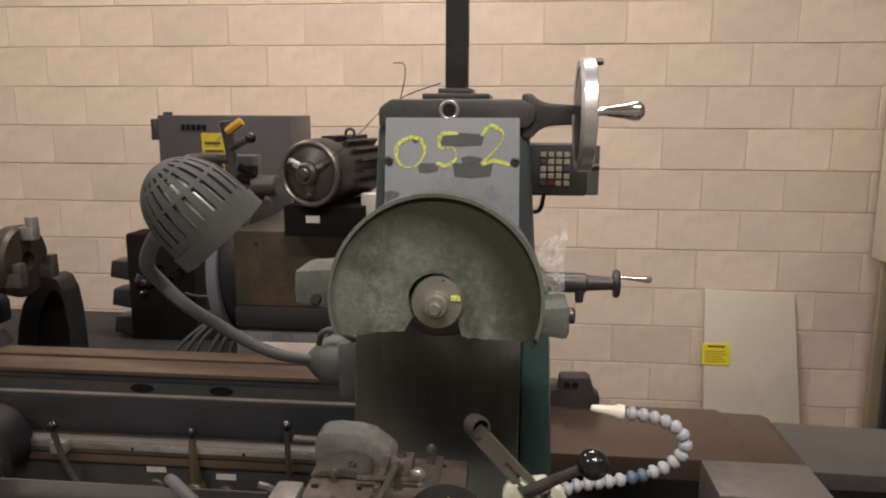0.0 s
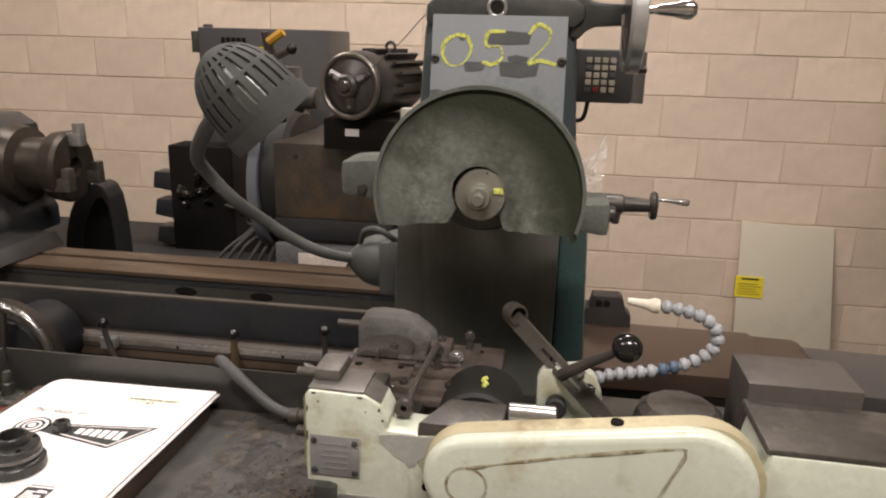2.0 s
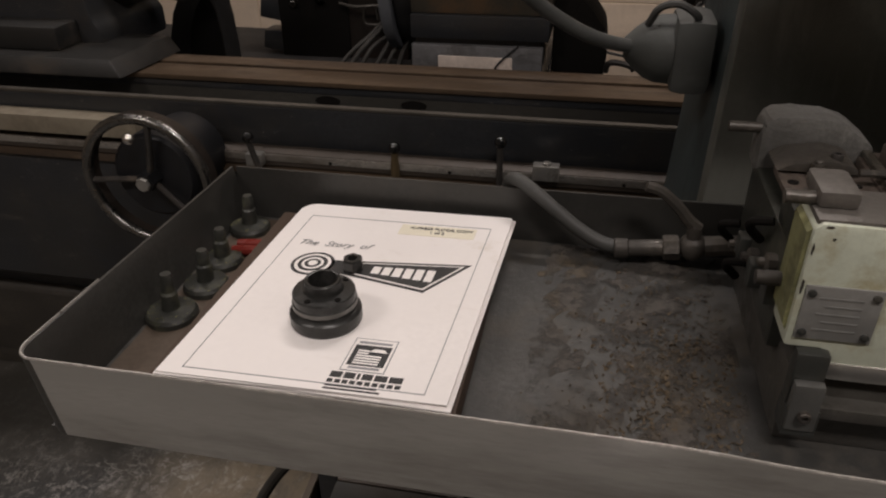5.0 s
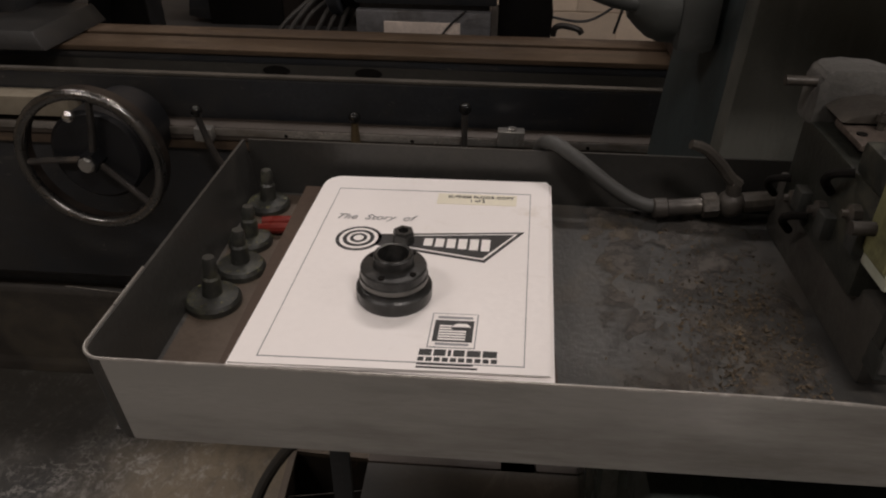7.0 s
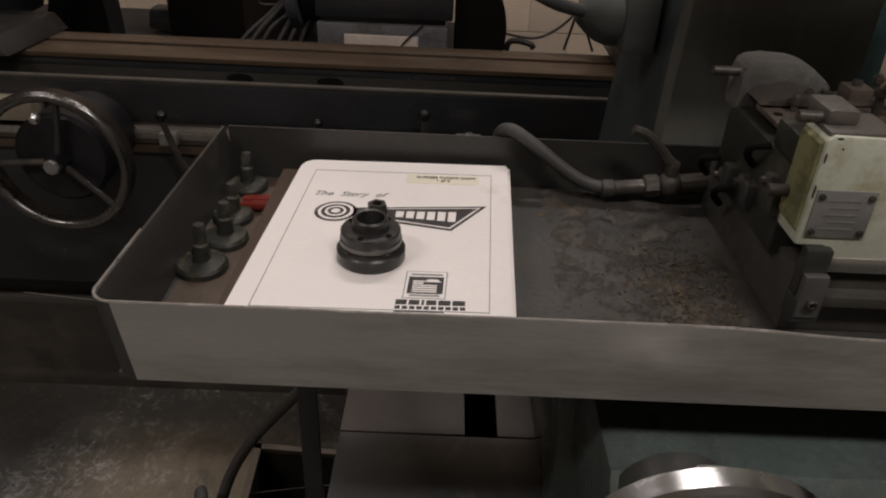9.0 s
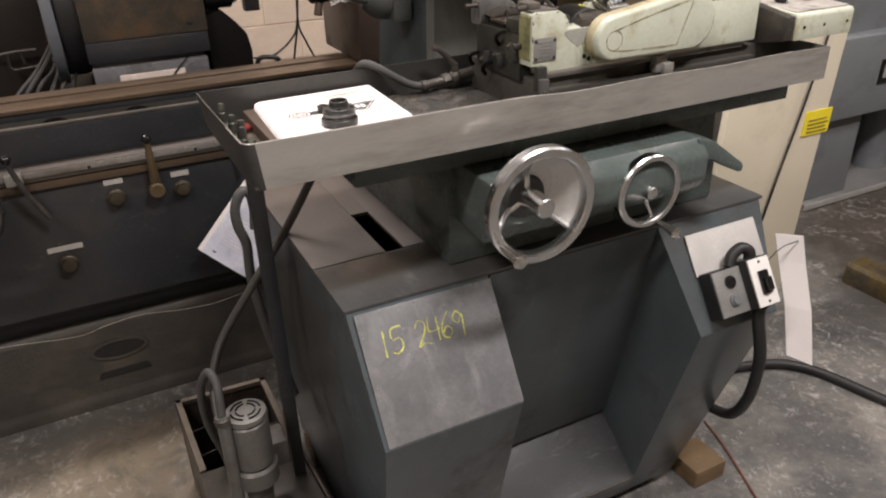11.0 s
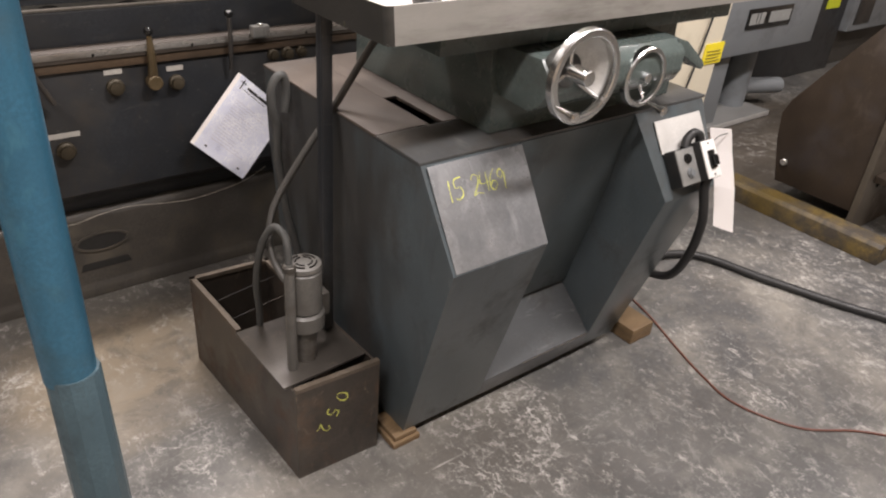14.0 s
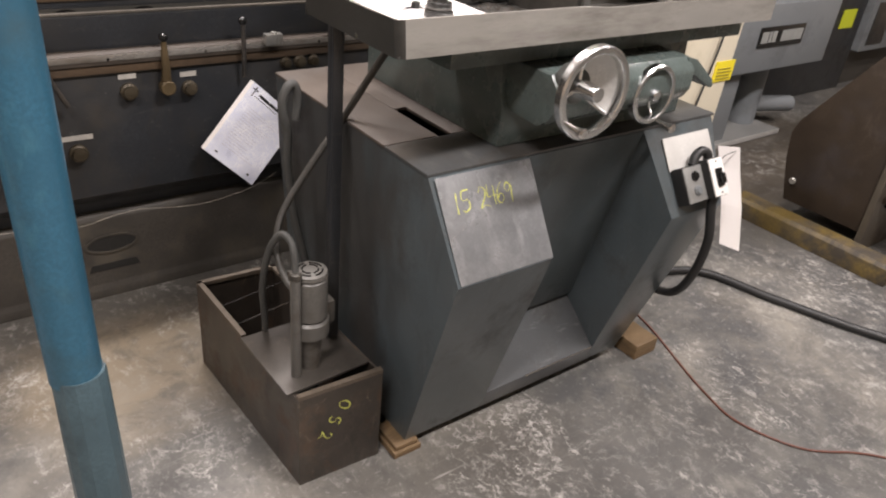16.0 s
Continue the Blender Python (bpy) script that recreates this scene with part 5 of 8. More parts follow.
prism(bm, [(-0.106, 1.276), (-0.106, 1.2805), (-0.092, 1.271), (-0.086, 1.258), (-0.090, 1.256)], "y", 0.034, 0.066, 0.001)
box(bm, -0.155, -0.131, 0.046, 0.084, 1.281, 1.2925, 0.004)
part("head_top", bm, scuffs(mat("dusty_worn_top", (0.135, 0.124, 0.110), 0.5, 0.2, 0.25, 20, 0.08, (0.09, 0.08, 0.07), 0.4, 18), 40, (1, 1, 1), (0, 0, 0), (0.05, 0.045, 0.038), 0.54, 0.64, 0.6), fx)
bm = B()
prism(bm, [(-0.158, 1.20), (-0.158, 1.274), (-0.1605, 1.271), (-0.1605, 1.205)], "y", 0.034, 0.066)
part("head_edge", bm, mat("yellowed_edge", (0.27, 0.27, 0.13), 0.5, 0, 0.3, 25, 0.1, (0.07, 0.07, 0.035), 0.45, 18), fx)
bm = B()
prism(bm, [(-0.093, 1.243), (-0.084, 1.2445), (-0.070, 1.2455), (-0.045, 1.2452), (-0.036, 1.236), (-0.045, 1.228), (-0.053, 1.226), (-0.057, 1.222), (-0.060, 1.217), (-0.065, 1.214), (-0.070, 1.220), (-0.078, 1.224), (-0.086, 1.232), (-0.091, 1.236)], "y", 0.0294, 0.0302)
for cx, cz, cw, chh in ((-0.150, 1.2775, 0.0025, 0.0008), (-0.109, 1.2766, 0.003, 0.0010), (-0.1562, 1.262, 0.0008, 0.004), (-0.1564, 1.236, 0.0008, 0.006), (-0.092, 1.2668, 0.0014, 0.0018), (-0.104, 1.264, 0.0009, 0.0007), (-0.146, 1.270, 0.0010, 0.0009), (-0.089, 1.257, 0.0012, 0.0014)):
    rc2 = random.Random(int(cx * 1e5))
    chip = B()
    prism(chip, [(cx + cw * math.cos(q) * rc2.uniform(0.6, 1.1), cz + chh * math.sin(q) * rc2.uniform(0.6, 1.1)) for q in [2 * math.pi * i / 9 for i in range(9)]], "y", 0.0295, 0.0303)
    part("chip", chip, GRIME, front, "chip in the paint")
part("bare_patch", bm, mat("grey_filler", (0.33, 0.335, 0.30), 0.6, 0, 0.18, 25, 0.1, (0.2, 0.2, 0.17), 0.35, 30), front, "grey patch of bare filler")
bm = B()
rs7 = random.Random(77)
arc7 = [math.radians(95 + 150 * i / 20) for i in range(21)]
prism(bm, [(-0.010 + 0.036 * math.cos(q), 1.2265 + 0.036 * math.sin(q)) for q in arc7] + [(-0.010 + rs7.uniform(0.044, 0.056) * math.cos(q), min(1.246, 1.2265 + rs7.uniform(0.044, 0.056) * math.sin(q))) for q in arc7[::-1]], "y", 0.0297, 0.0301)
part("oil_stain", bm, dusty_alpha(mat("yellow_oil_stain", (0.30, 0.29, 0.15), 0.4, 0, 0.4, 40), 60, 0.30, 0.80), front, "yellow-green oil stain")
bm = B()
prism(bm, [(-0.154, 1.199), (-0.1095, 1.199), (-0.1095, 1.238), (-0.154, 1.238)], "y", 0.0285, 0.031, 0.0004)
pl = part("name_plate", bm, mat("zinc_plate", (0.30, 0.30, 0.285), 0.45, 0.4, 0.15, 20, 0.04), front, "worn zinc maker's plate")
for k in range(5):
    part("plate_bar", box(B(), -0.145 + 0.004 * (k % 2), -0.120, 0.0281, 0.0286, 1.206 + k * 0.0058, 1.2072 + k * 0.0058, 0), bpy.data.materials.get("faded_plate_print") or mat("faded_plate_print", (0.19, 0.19, 0.18), 0.5), pl)
for x in (-0.150, -0.1135):
    for z in (1.204, 1.233):
        bm = B()
        lathe(bm, [(0.0027, 0), (0.0025, 0.0015), (0, 0.0022)], (x, 0.0285, z), (0, -1, 0), 12)
        part("rivet", bm, OILY, pl)
for x, z in ((-0.050, 1.197), (-0.040, 1.192)):
    bm = B()
    lathe(bm, [(0.004, 0), (0.004, 0.0008), (0, 0.0008)], (x, 0.0302, z), (0, -1, 0), 14)
    part("bolt_hole", bm, VOID, front)
bm = B()
box(bm, -0.150, -0.128, 0.016, 0.036, 1.128, 1.150, 0.002)
box(bm, -0.150, -0.130, 0.022, 0.034, 1.150, 1.191, 0.002)
br = part("foot_clamp", bm, OILY, fx, "dark foot clamp")
part("clamp_face", box(B(), -0.149, -0.130, 0.0145, 0.022, 1.134, 1.172, 0.002), mat("grey_clamp_face", (0.15, 0.15, 0.14), 0.45, 0.4, 0.2, 30, 0.1), br)
bolt(br, (-0.139, 0.0145, 1.148), (0, -1, 0), 0.0045, 0.004, IRON)

# belt cover: a tapered stadium shell
def hull_ring(c1, r1, c2, r2, n=22):
    d = math.hypot(c2[0] - c1[0], c2[1] - c1[1])
    ang, off = math.atan2(c2[1] - c1[1], c2[0] - c1[0]), math.acos((r1 - r2) / d)
    a = [ang + off + (2 * math.pi - 2 * off) * i / n for i in range(n + 1)]
    b = [ang - off + 2 * off * i / n for i in range(n + 1)]
    return [(c1[0] + r1 * math.cos(t), c1[1] + r1 * math.sin(t)) for t in a] + [(c2[0] + r2 * math.cos(t), c2[1] + r2 * math.sin(t)) for t in b]


C1, C2 = (-0.010, 1.2265), (0.164, 1.2385)
bm = B()
o = hull_ring(C1, 0.0385, C2, 0.0515)
loops = [[bm.verts.new((x, yy, z)) for x, z in hull_ring(C1, 0.0385 - dd, C2, 0.0515 - dd)] for yy, dd in ((-0.002, 0.0075), (-0.0014, 0.0045), (0.0004, 0.0018), (0.003, 0.0004), (0.006, 0.0), (0.011, 0.0))]
bm.faces.new(loops[0])
bm.faces.new(loops[-1][::-1])
for la, lb in zip(loops, loops[1:]):
    for i in range(len(la)):
        bm.faces.new((la[i], lb[i], lb[(i + 1) % len(la)], la[(i + 1) % len(la)]))
bmesh.ops.recalc_face_normals(bm, faces=bm.faces)
cover = part("belt_cover", bm, IVORY, fx, "ivory rounded belt cover")
bm = B()
prism(bm, [(C1[0] + (x - C1[0]) * 1.03, C1[1] + (z - C1[1]) * 1.01) for x, z in o], "y", 0.0105, 0.0285)
part("cover_back", bm, mat("grease_yellowed_ivory", (0.47, 0.42, 0.27), 0.45, 0, 0.2, 12, 0.06, (0.20, 0.15, 0.075), 0.4, 16), cover, "grease-yellowed side of the cover")
bm = B()
groove = [(-0.012, 1.2400), (0.004, 1.2440), (0.035, 1.252), (0.087, 1.264), (0.148, 1.2755), (0.155, 1.273), (0.154, 1.266), (0.143, 1.240), (0.130, 1.206), (0.122, 1.2015), (0.06, 1.2025), (0.012, 1.2040), (-0.012, 1.2070)]
tube(bm, [(x, -0.0016, z) for x, z in groove], 0.0014, 6, 4, lambda t: 0.0015 + 0.0006 * math.sin(17 * t) * math.sin(41 * t))
ring(bm, (C1[0] - 0.002, -0.0018, C1[1] - 0.003), (0, 1, 0), 0.0165, 0.0016, 32, 6, 0.4)
part("cover_groove", bm, dusty_alpha(mat("brown_grime_line", (0.26, 0.19, 0.085), 0.6, 0, 0.5, 40), 70, 0.30, 0.70), cover, "brown grime in the cover's moulded groove")
for x, z in ((0.018, 1.2672), (0.105, 1.2832)):
    part("cover_screw", cyl(B(), (x, 0.0185, z - 0.004), (x, 0.0185, z + 0.0010), 0.0052, n=14), VOID, cover)

bm = B()
prism(bm, [(0.195, 1.180), (0.352, 1.180), (0.350, 1.262), (0.226, 1.264), (0.220, 1.235), (0.195, 1.22)], "y", 0.022, 0.10, 0.004)
rb = part("motor_box", bm, IVORY, fx, "ivory motor box")
bm = B()
prism(bm, [(0.222, 1.2635), (0.351, 1.2615), (0.348, 1.267), (0.224, 1.269)], "y", 0.024, 0.112, 0.002)
part("motor_lid", bm, GRIME, rb)
bm = B()
box(bm, 0.227, 0.325, 0.110, 0.178, 1.168, 1.285, 0.003)
part("weight_block", bm, mat("grey_brown_iron", (0.085, 0.074, 0.064), 0.6, 0.15, 0.2, 9, 0.08, (0.06, 0.05, 0.043), 0.4, 8), fx, "grey-brown iron block")
bm = B()
lathe(bm, [(0.045, 0.0), (0.044, 0.02), (0.041, 0.033), (0.032, 0.040), (0, 0.042)], (0.178, 0.145, 1.20), (0, 0, 1), 11)
part("dome_cap", bm, GRIME, fx, angle=20)
# switch box at the end
bm = B()
prism(bm, [(-0.03, 1.180), (-0.03, 1.224), (-0.025, 1.230), (0.03, 1.236), (0.12, 1.240), (0.12, 1.168), (0.03, 1.168), (0.03, 1.180)], "x", 0.396, 0.556, 0.003)
cb = part("switch_console", bm, IVORY, fx, "ivory switch console with a grimy top")
part("console_top", hexa(B(), [(0.402, -0.020, 1.2310), (0.550, -0.020, 1.2310), (0.550, 0.114, 1.2405), (0.402, 0.114, 1.2405)], [(0.402, -0.020, 1.2330), (0.550, -0.020, 1.2330), (0.550, 0.114, 1.2425), (0.402, 0.114, 1.2425)]), mat("smudged_console_top", (0.44, 0.42, 0.38), 0.45, 0, 0.25, 14, 0.05, (0.14, 0.12, 0.10), 0.4, 12), cb)
bm = B()
prism(bm, [(-0.028, 1.182), (-0.028, 1.226), (0.12, 1.252), (0.12, 1.168), (0.04, 1.168)], "x", 0.372, 0.3955, 0.003)
part("console_side", bm, GRIME, cb)
for x in (0.42, 0.49):
    bm = B()
    lathe(bm, [(0.013, 0), (0.013, 0.004), (0.010, 0.006), (0.010, 0.014), (0.011, 0.018), (0.008, 0.024), (0, 0.024)], (x + 0.02, 0.05, 1.238), (0.1, -0.25, 0.95), 16)
    part("selector_knob", bm, GLOSSB, cb)
for x in (0.40, 0.455, 0.52):
    bm = B()
    lathe(bm, [(0.003, 0), (0.003, 0.001), (0, 0.001)], (x + 0.02, -0.03, 1.204), (0, -1, 0), 10)
    part("console_screw", bm, VOID, cb)
bm = B()
box(bm, 0.10, 0.125, 0.012, 0.032, 1.150, 1.182, 0.004)
box(bm, 0.112, 0.135, 0.004, 0.020, 1.148, 1.168, 0.003)
part("clamp", bm, mat("pale_clamp", (0.36, 0.35, 0.32), 0.5, 0.4, 0.3, 30, 0.2), fx, "pale worn slide clamp")

# work rest, drum, arms and lever
bm = B()
prism(bm, [(-0.158, 1.232), (-0.158, 1.268), (-0.155, 1.277), (-0.148, 1.281), (-0.135, 1.2825), (-0.112, 1.2815), (-0.096, 1.277), (-0.084, 1.268), (-0.074, 1.260), (-0.072, 1.25), (-0.085, 1.24), (-0.12, 1.232)], "y", 0.205, 0.240, 0.006)
part("rest_casting", bm, mat("grey_dusty_casting", (0.125, 0.122, 0.112), 0.75, 0.1, 0.3, 18, 0.3, (0.07, 0.068, 0.062), 0.45, 22), fx, "dust-grey rounded rest casting")
for px, py, pz, pr in ((-0.182, 0.215, 1.268, 0.0042), (-0.176, 0.06, 1.222, 0.005), (-0.172, 0.055, 1.284, 0.0045)):
    part("end_pin", cyl(B(), (px, py, pz), (-0.15, py, pz), pr, n=14), GRIME, fx)
bm = B()
box(bm, -0.135, 0.004, 0.118, 0.215, 1.232, 1.246, 0.002)
box(bm, -0.085, 0.004, 0.140, 0.216, 1.246, 1.253, 0.002)
prism(bm, [(-0.150, 0.13), (-0.12, 0.118), (-0.085, 0.135), (-0.085, 0.17), (-0.12, 0.19), (-0.15, 0.18)], "z", 1.246, 1.251, 0.001)
box(bm, -0.072, -0.050, 0.175, 0.20, 1.253, 1.268, 0.003)
box(bm, -0.135, 0.004, 0.108, 0.118, 1.232, 1.239, 0.001)
part("rest_slide", bm, mat("rusty_slide", (0.145, 0.118, 0.098), 0.5, 0.4, 0.35, 15, 0.12, (0.06, 0.05, 0.045), 0.4, 12), fx, "rusty work rest slide")
for hx2, hy2, hz2, hr2 in ((-0.142, 0.150, 1.2511, 0.004), (-0.098, 0.150, 1.2511, 0.003), (-0.12, 0.13, 1.2511, 0.0025), (-0.075, 0.15, 1.2531, 0.003), (-0.02, 0.155, 1.2531, 0.003), (-0.02, 0.20, 1.2531, 0.0025)):
    part("oil_hole", cyl(B(), (hx2, hy2, hz2 - 0.002), (hx2, hy2, hz2 + 0.0006), hr2, n=12), VOID, fx)
for hx2, hy2, hz2 in ((-0.09, 0.126, 1.246), (-0.045, 0.126, 1.246), (-0.008, 0.128, 1.246), (-0.062, 0.187, 1.268), (-0.11, 0.172, 1.262)):
    bolt(fx, (hx2, hy2, hz2), (0, 0, 1), 0.0045, 0.005, IRON, "cap_screw")
bm = B()
box(bm, -0.083, -0.076, 0.14, 0.215, 1.253, 1.2585, 0.001)
WET = mat("wet_gib_steel", (0.15, 0.135, 0.11), 0.25, 0.6, 0.3, 25, 0.08)
part("slide_gib", bm, WET, fx, "oil-wet steel gib")
part("slide_gib", box(B(), -0.030, -0.022, 0.14, 0.215, 1.253, 1.257, 0.001), WET, fx, "oil-wet steel gib")
bm = B()
prism(bm, [(-0.152, 1.253), (-0.14, 1.260), (-0.115, 1.264), (-0.098, 1.260), (-0.092, 1.253)], "y", 0.165, 0.204, 0.002)
part("rest_shoe", bm, GRIME, fx)
for x, y, z0, z1, r in ((-0.034, 0.205, 1.25, 1.274, 0.0035), (-0.043, 0.165, 1.25, 1.267, 0.005), (-0.060, 0.15, 1.24, 1.279, 0.004), (-0.125, 0.16, 1.25, 1.266, 0.003)):
    bm = B()
    cyl(bm, (x, y, z0), (x, y, z1), r, n=12, bev=0.001)
    cyl(bm, (x, y, z1 - 0.008), (x, y, z1 - 0.003), r * 1.6, n=6)
    part("stud", bm, GRIME if r < 0.0045 else STEEL, fx)
bm = B()
tube(bm, [(-0.074, 0.058, 1.254), (-0.071, 0.085, 1.266), (-0.060, 0.146, 1.281)], 0.0034, 8, 4)
tube(bm, [(-0.100, 0.15, 1.262), (-0.04, 0.15, 1.264)], 0.003, 8, 2)
part("clamp_rod", bm, GRIME, fx)
bm = B()
lathe(bm, [(0.003, 0), (0.0075, 0), (0.0082, 0.003), (0.0082, 0.010), (0.007, 0.012), (0.003, 0.012)], (-0.075, 0.062, 1.2565), (0, -1, 0.25), 18, True)
part("clamp_ring", bm, GRIME, fx)
bm = B()
cyl(bm, (-0.012, 0.076, 1.226), (-0.011, 0.142, 1.226), 0.0405, n=40, bev=0.003)
drum = part("regulating_drum", bm, mat("dull_black_drum", (0.013, 0.0125, 0.011), 0.6, 0.2, 0.3, 20, 0.1), fx, "dull black regulating drum")
part("drum_cap", hexa(B(), [(-0.060, 0.030, 1.240), (0.014, 0.030, 1.240), (0.014, 0.074, 1.240), (-0.05, 0.074, 1.240)], [(-0.058, 0.031, 1.2585), (0.013, 0.034, 1.2565), (0.015, 0.073, 1.2615), (-0.036, 0.073, 1.2620)], 0.0018), GRIME, fx)
bm = B()
tube(bm, [(-0.009, 0.092, 1.2672), (-0.006, 0.097, 1.2677), (-0.010, 0.103, 1.2677), (-0.007, 0.109, 1.2677)], 0.0022, 6, 3)
part("chalk_mark", bm, CHALK, drum, "yellow chalk mark")
bm = B()
cyl(bm, (0.017, 0.056, 1.264), (0.058, 0.056, 1.264), 0.0074, n=24, bev=0.001)
part("steel_pin", bm, STEEL, fx, "bright ground steel pin")
bm = B()
lathe(bm, [(0.0082, 0.010), (0.0105, 0.010), (0.0110, 0.013), (0.0110, 0.024), (0.0102, 0.027), (0.0086, 0.027), (0.0078, 0.014)], (0.004, 0.196, 1.306), (0.52, -0.85, 0.07), 28, True)
cyl(bm, (0.0085, 0.188, 1.3065), (0.0125, 0.181, 1.3068), 0.0084, n=20)
part("pivot_boss", bm, GRIME, fx)
bm = B()
d = Vector((0.104, -0.055, -0.085))
s = Vector((0.085, 0, 0.104)).normalized()
w = d.cross(s).normalized()
p = Vector((0.012, 0.180, 1.304))
for a, b, f0, f1 in ((-0.0085, -0.0025, 0, 1), (0.0025, 0.0085, 0, 1), (-0.0025, 0.0025, 0, 0.3), (-0.0025, 0.0025, 0.68, 1)):
    hexa(bm, [p + d * f0 + s * a - w * 0.003, p + d * f1 + s * a - w * 0.003, p + d * f1 + s * b - w * 0.003, p + d * f0 + s * b - w * 0.003],
         [p + d * f0 + s * a + w * 0.003, p + d * f1 + s * a + w * 0.003, p + d * f1 + s * b + w * 0.003, p + d * f0 + s * b + w * 0.003])
part("slotted_arm", bm, mat("worn_arm_steel", (0.10, 0.094, 0.078), 0.38, 0.5, 0.25, 20, 0.1), fx, "worn slotted steel arm")
bm = B()
prism(bm, [(0.040, 1.19), (0.040, 1.252), (0.044, 1.260), (0.056, 1.264), (0.080, 1.268), (0.096, 1.258), (0.104, 1.240), (0.108, 1.19)], "y", 0.152, 0.167, 0.003)
part("arm_bracket", bm, IVORY, fx)
for bx, by, bz, brr in ((0.080, 0.146, 1.262, 0.006), (0.090, 0.144, 1.248, 0.007), (0.098, 0.142, 1.232, 0.008), (0.104, 0.130, 1.222, 0.009)):
    rb2 = random.Random(int(bx * 1e4))
    bm = B()
    ball(bm, (bx, by, bz), brr, 9, 0.7)
    for v in bm.verts:
        v.co += Vector((rb2.uniform(-1, 1), rb2.uniform(-1, 1), rb2.uniform(-1, 1))) * brr * 0.22
    part("grime_lump", bm, GRIME, fx)
bm = B()
cyl(bm, (0.060, 0.150, 1.226), (0.059, 0.130, 1.230), 0.0105, n=18, bev=0.002)
part("bracket_knob", bm, BLACK, fx)
bm = B()
tube(bm, [(0.062, 0.128, 1.268), (0.085, 0.112, 1.290), (0.112, 0.097, 1.312)], 0.0055, 10, 4, lambda t: 0.0062 - 0.002 * t)
lv = part("lever", bm, IRON, fx, "lever with a black ball knob")
part("ball_knob", ball(B(), (0.117, 0.097, 1.3145), 0.0136, 28), GLOSSB, lv, "glossy black ball knob")
bm = B()
box(bm, 0.07, 0.24, 0.10, 0.22, 1.168, 1.206, 0.004)
part("slide_base", bm, OILY, fx)

rc = random.Random(44)
for k in range(9):
    bm = B()
    y, z = 0.075 + 0.016 * k, 1.175 + 0.075 * rc.random()
    if k % 3 == 0:
        box(bm, -0.166, -0.154, y - 0.008, y + 0.008, z - 0.010, z + 0.010, 0.002)
    elif k % 3 == 1:
        lathe(bm, [(0.004, 0), (0.0075, 0.001), (0.0075, 0.007), (0.004, 0.009), (0.003, 0.013), (0, 0.013)], (-0.156, y, z), (-1, 0, 0), 8)
    else:
        tube(bm, [(-0.160, y, z), (-0.172, y + 0.006, z - 0.004), (-0.170, y + 0.018, z - 0.016), (-0.160, y + 0.024, z - 0.028)], 0.0035, 8, 4)
    part("end_fitting", bm, (OILY, GRIME, VOID)[k % 3], fx)
fx.matrix_basis = Matrix.Translation((0.088, 0.134, FT + 0.0145))

# segmented coolant nozzle
nz = thing("segmented_nozzle", (0.10, 0.2, 1.206), "grey ball-jointed coolant line with an ivory nozzle tip", "coolant line")
line = glide([(0.090, 0.185, 1.236), (0.108, 0.196, 1.240), (0.130, 0.2, 1.243), (0.155, 0.2, 1.248), (0.182, 0.2, 1.256), (0.204, 0.2, 1.268), (0.216, 0.2, 1.284), (0.212, 0.2, 1.301), (0.196, 0.2, 1.312), (0.175, 0.2, 1.3175), (0.157, 0.2, 1.3195)], 24)
length = sum((b - a).length for a, b in zip(line, line[1:]))
count, acc, seg = 20, 0.0, 0
step = length / count
SEGG = mat("grey_segment", (0.31, 0.325, 0.335), 0.5, 0, 0.2, 30, 0.05)
SEGB = mat("blue_segment", (0.07, 0.10, 0.15), 0.5, 0, 0.2, 30, 0.05)
for a, b in zip(line, line[1:]):
    acc += (b - a).length
    if acc >= (seg + 0.5) * step:
        dirv = (b - a).normalized()
        r = 0.0068
        bm = B()
        lathe(bm, [(r * 0.5, -step * 0.62), (r * 0.62, -step * 0.42), (r * 0.97, -step * 0.30), (r * 1.04, -step * 0.05), (r * 0.96, step * 0.16), (r * 0.68, step * 0.30), (r * 0.5, step * 0.45)], a, dirv, 16)
        part("segment", bm, SEGB if 7 <= seg <= 8 else SEGG, nz)
        seg += 1
nz.matrix_basis = Matrix.Translation((0.109, 0.203, 1.221))
bm = B()
lathe(bm, [(0.0075, 0), (0.0078, 0.006), (0.0055, 0.010), (0.0035, 0.030), (0.0028, 0.032), (0.002, 0.032)], (0.165, 0.206, 1.333), (-1, 0, 0.12), 16)
part("nozzle_tip", bm, mat("ivory_nozzle", (0.66, 0.62, 0.50), 0.5), nz, "ivory nozzle tip")


# ---- the long cylindrical grinder behind ----
bg = thing("cylindrical_grinder", (-1.0, 1.6, 0), "long dark grey cylindrical grinder with rusty ways", "grinder")
X0, X1 = -3.4, 1.45
bm = B()
prism(bm, [(1.20, 0), (1.20, 0.30), (1.16, 0.36), (1.11, 0.40), (1.11, 0.80), (1.75, 0.80), (1.75, 0)], "x", X0, 0.2, 0.006)
prism(bm, [(1.20, 0), (1.20, 0.30), (1.16, 0.36), (1.11, 0.40), (1.11, 0.80), (1.45, 0.80), (1.45, 0)], "x", 0.2, X1, 0.006)
bed = part("bed", bm, BGREY, bg, "dark painted cast bed")
# the rail's lit front and dark top are put into two colours
bm = B()
prism(bm, [(1.094, 0.802), (1.094, 0.832), (1.115, 0.838), (1.13, 0.838), (1.13, 0.80), (1.10, 0.797)], "x", X0, 0.15, 0.001)
part("trip_rail", bm, mat("unlit_rail", (0.06, 0.048, 0.038), 0.5, 0.2, 0.3, 9, 0.05), bed, "brown trip rail, its unlit top put into a dark colour")
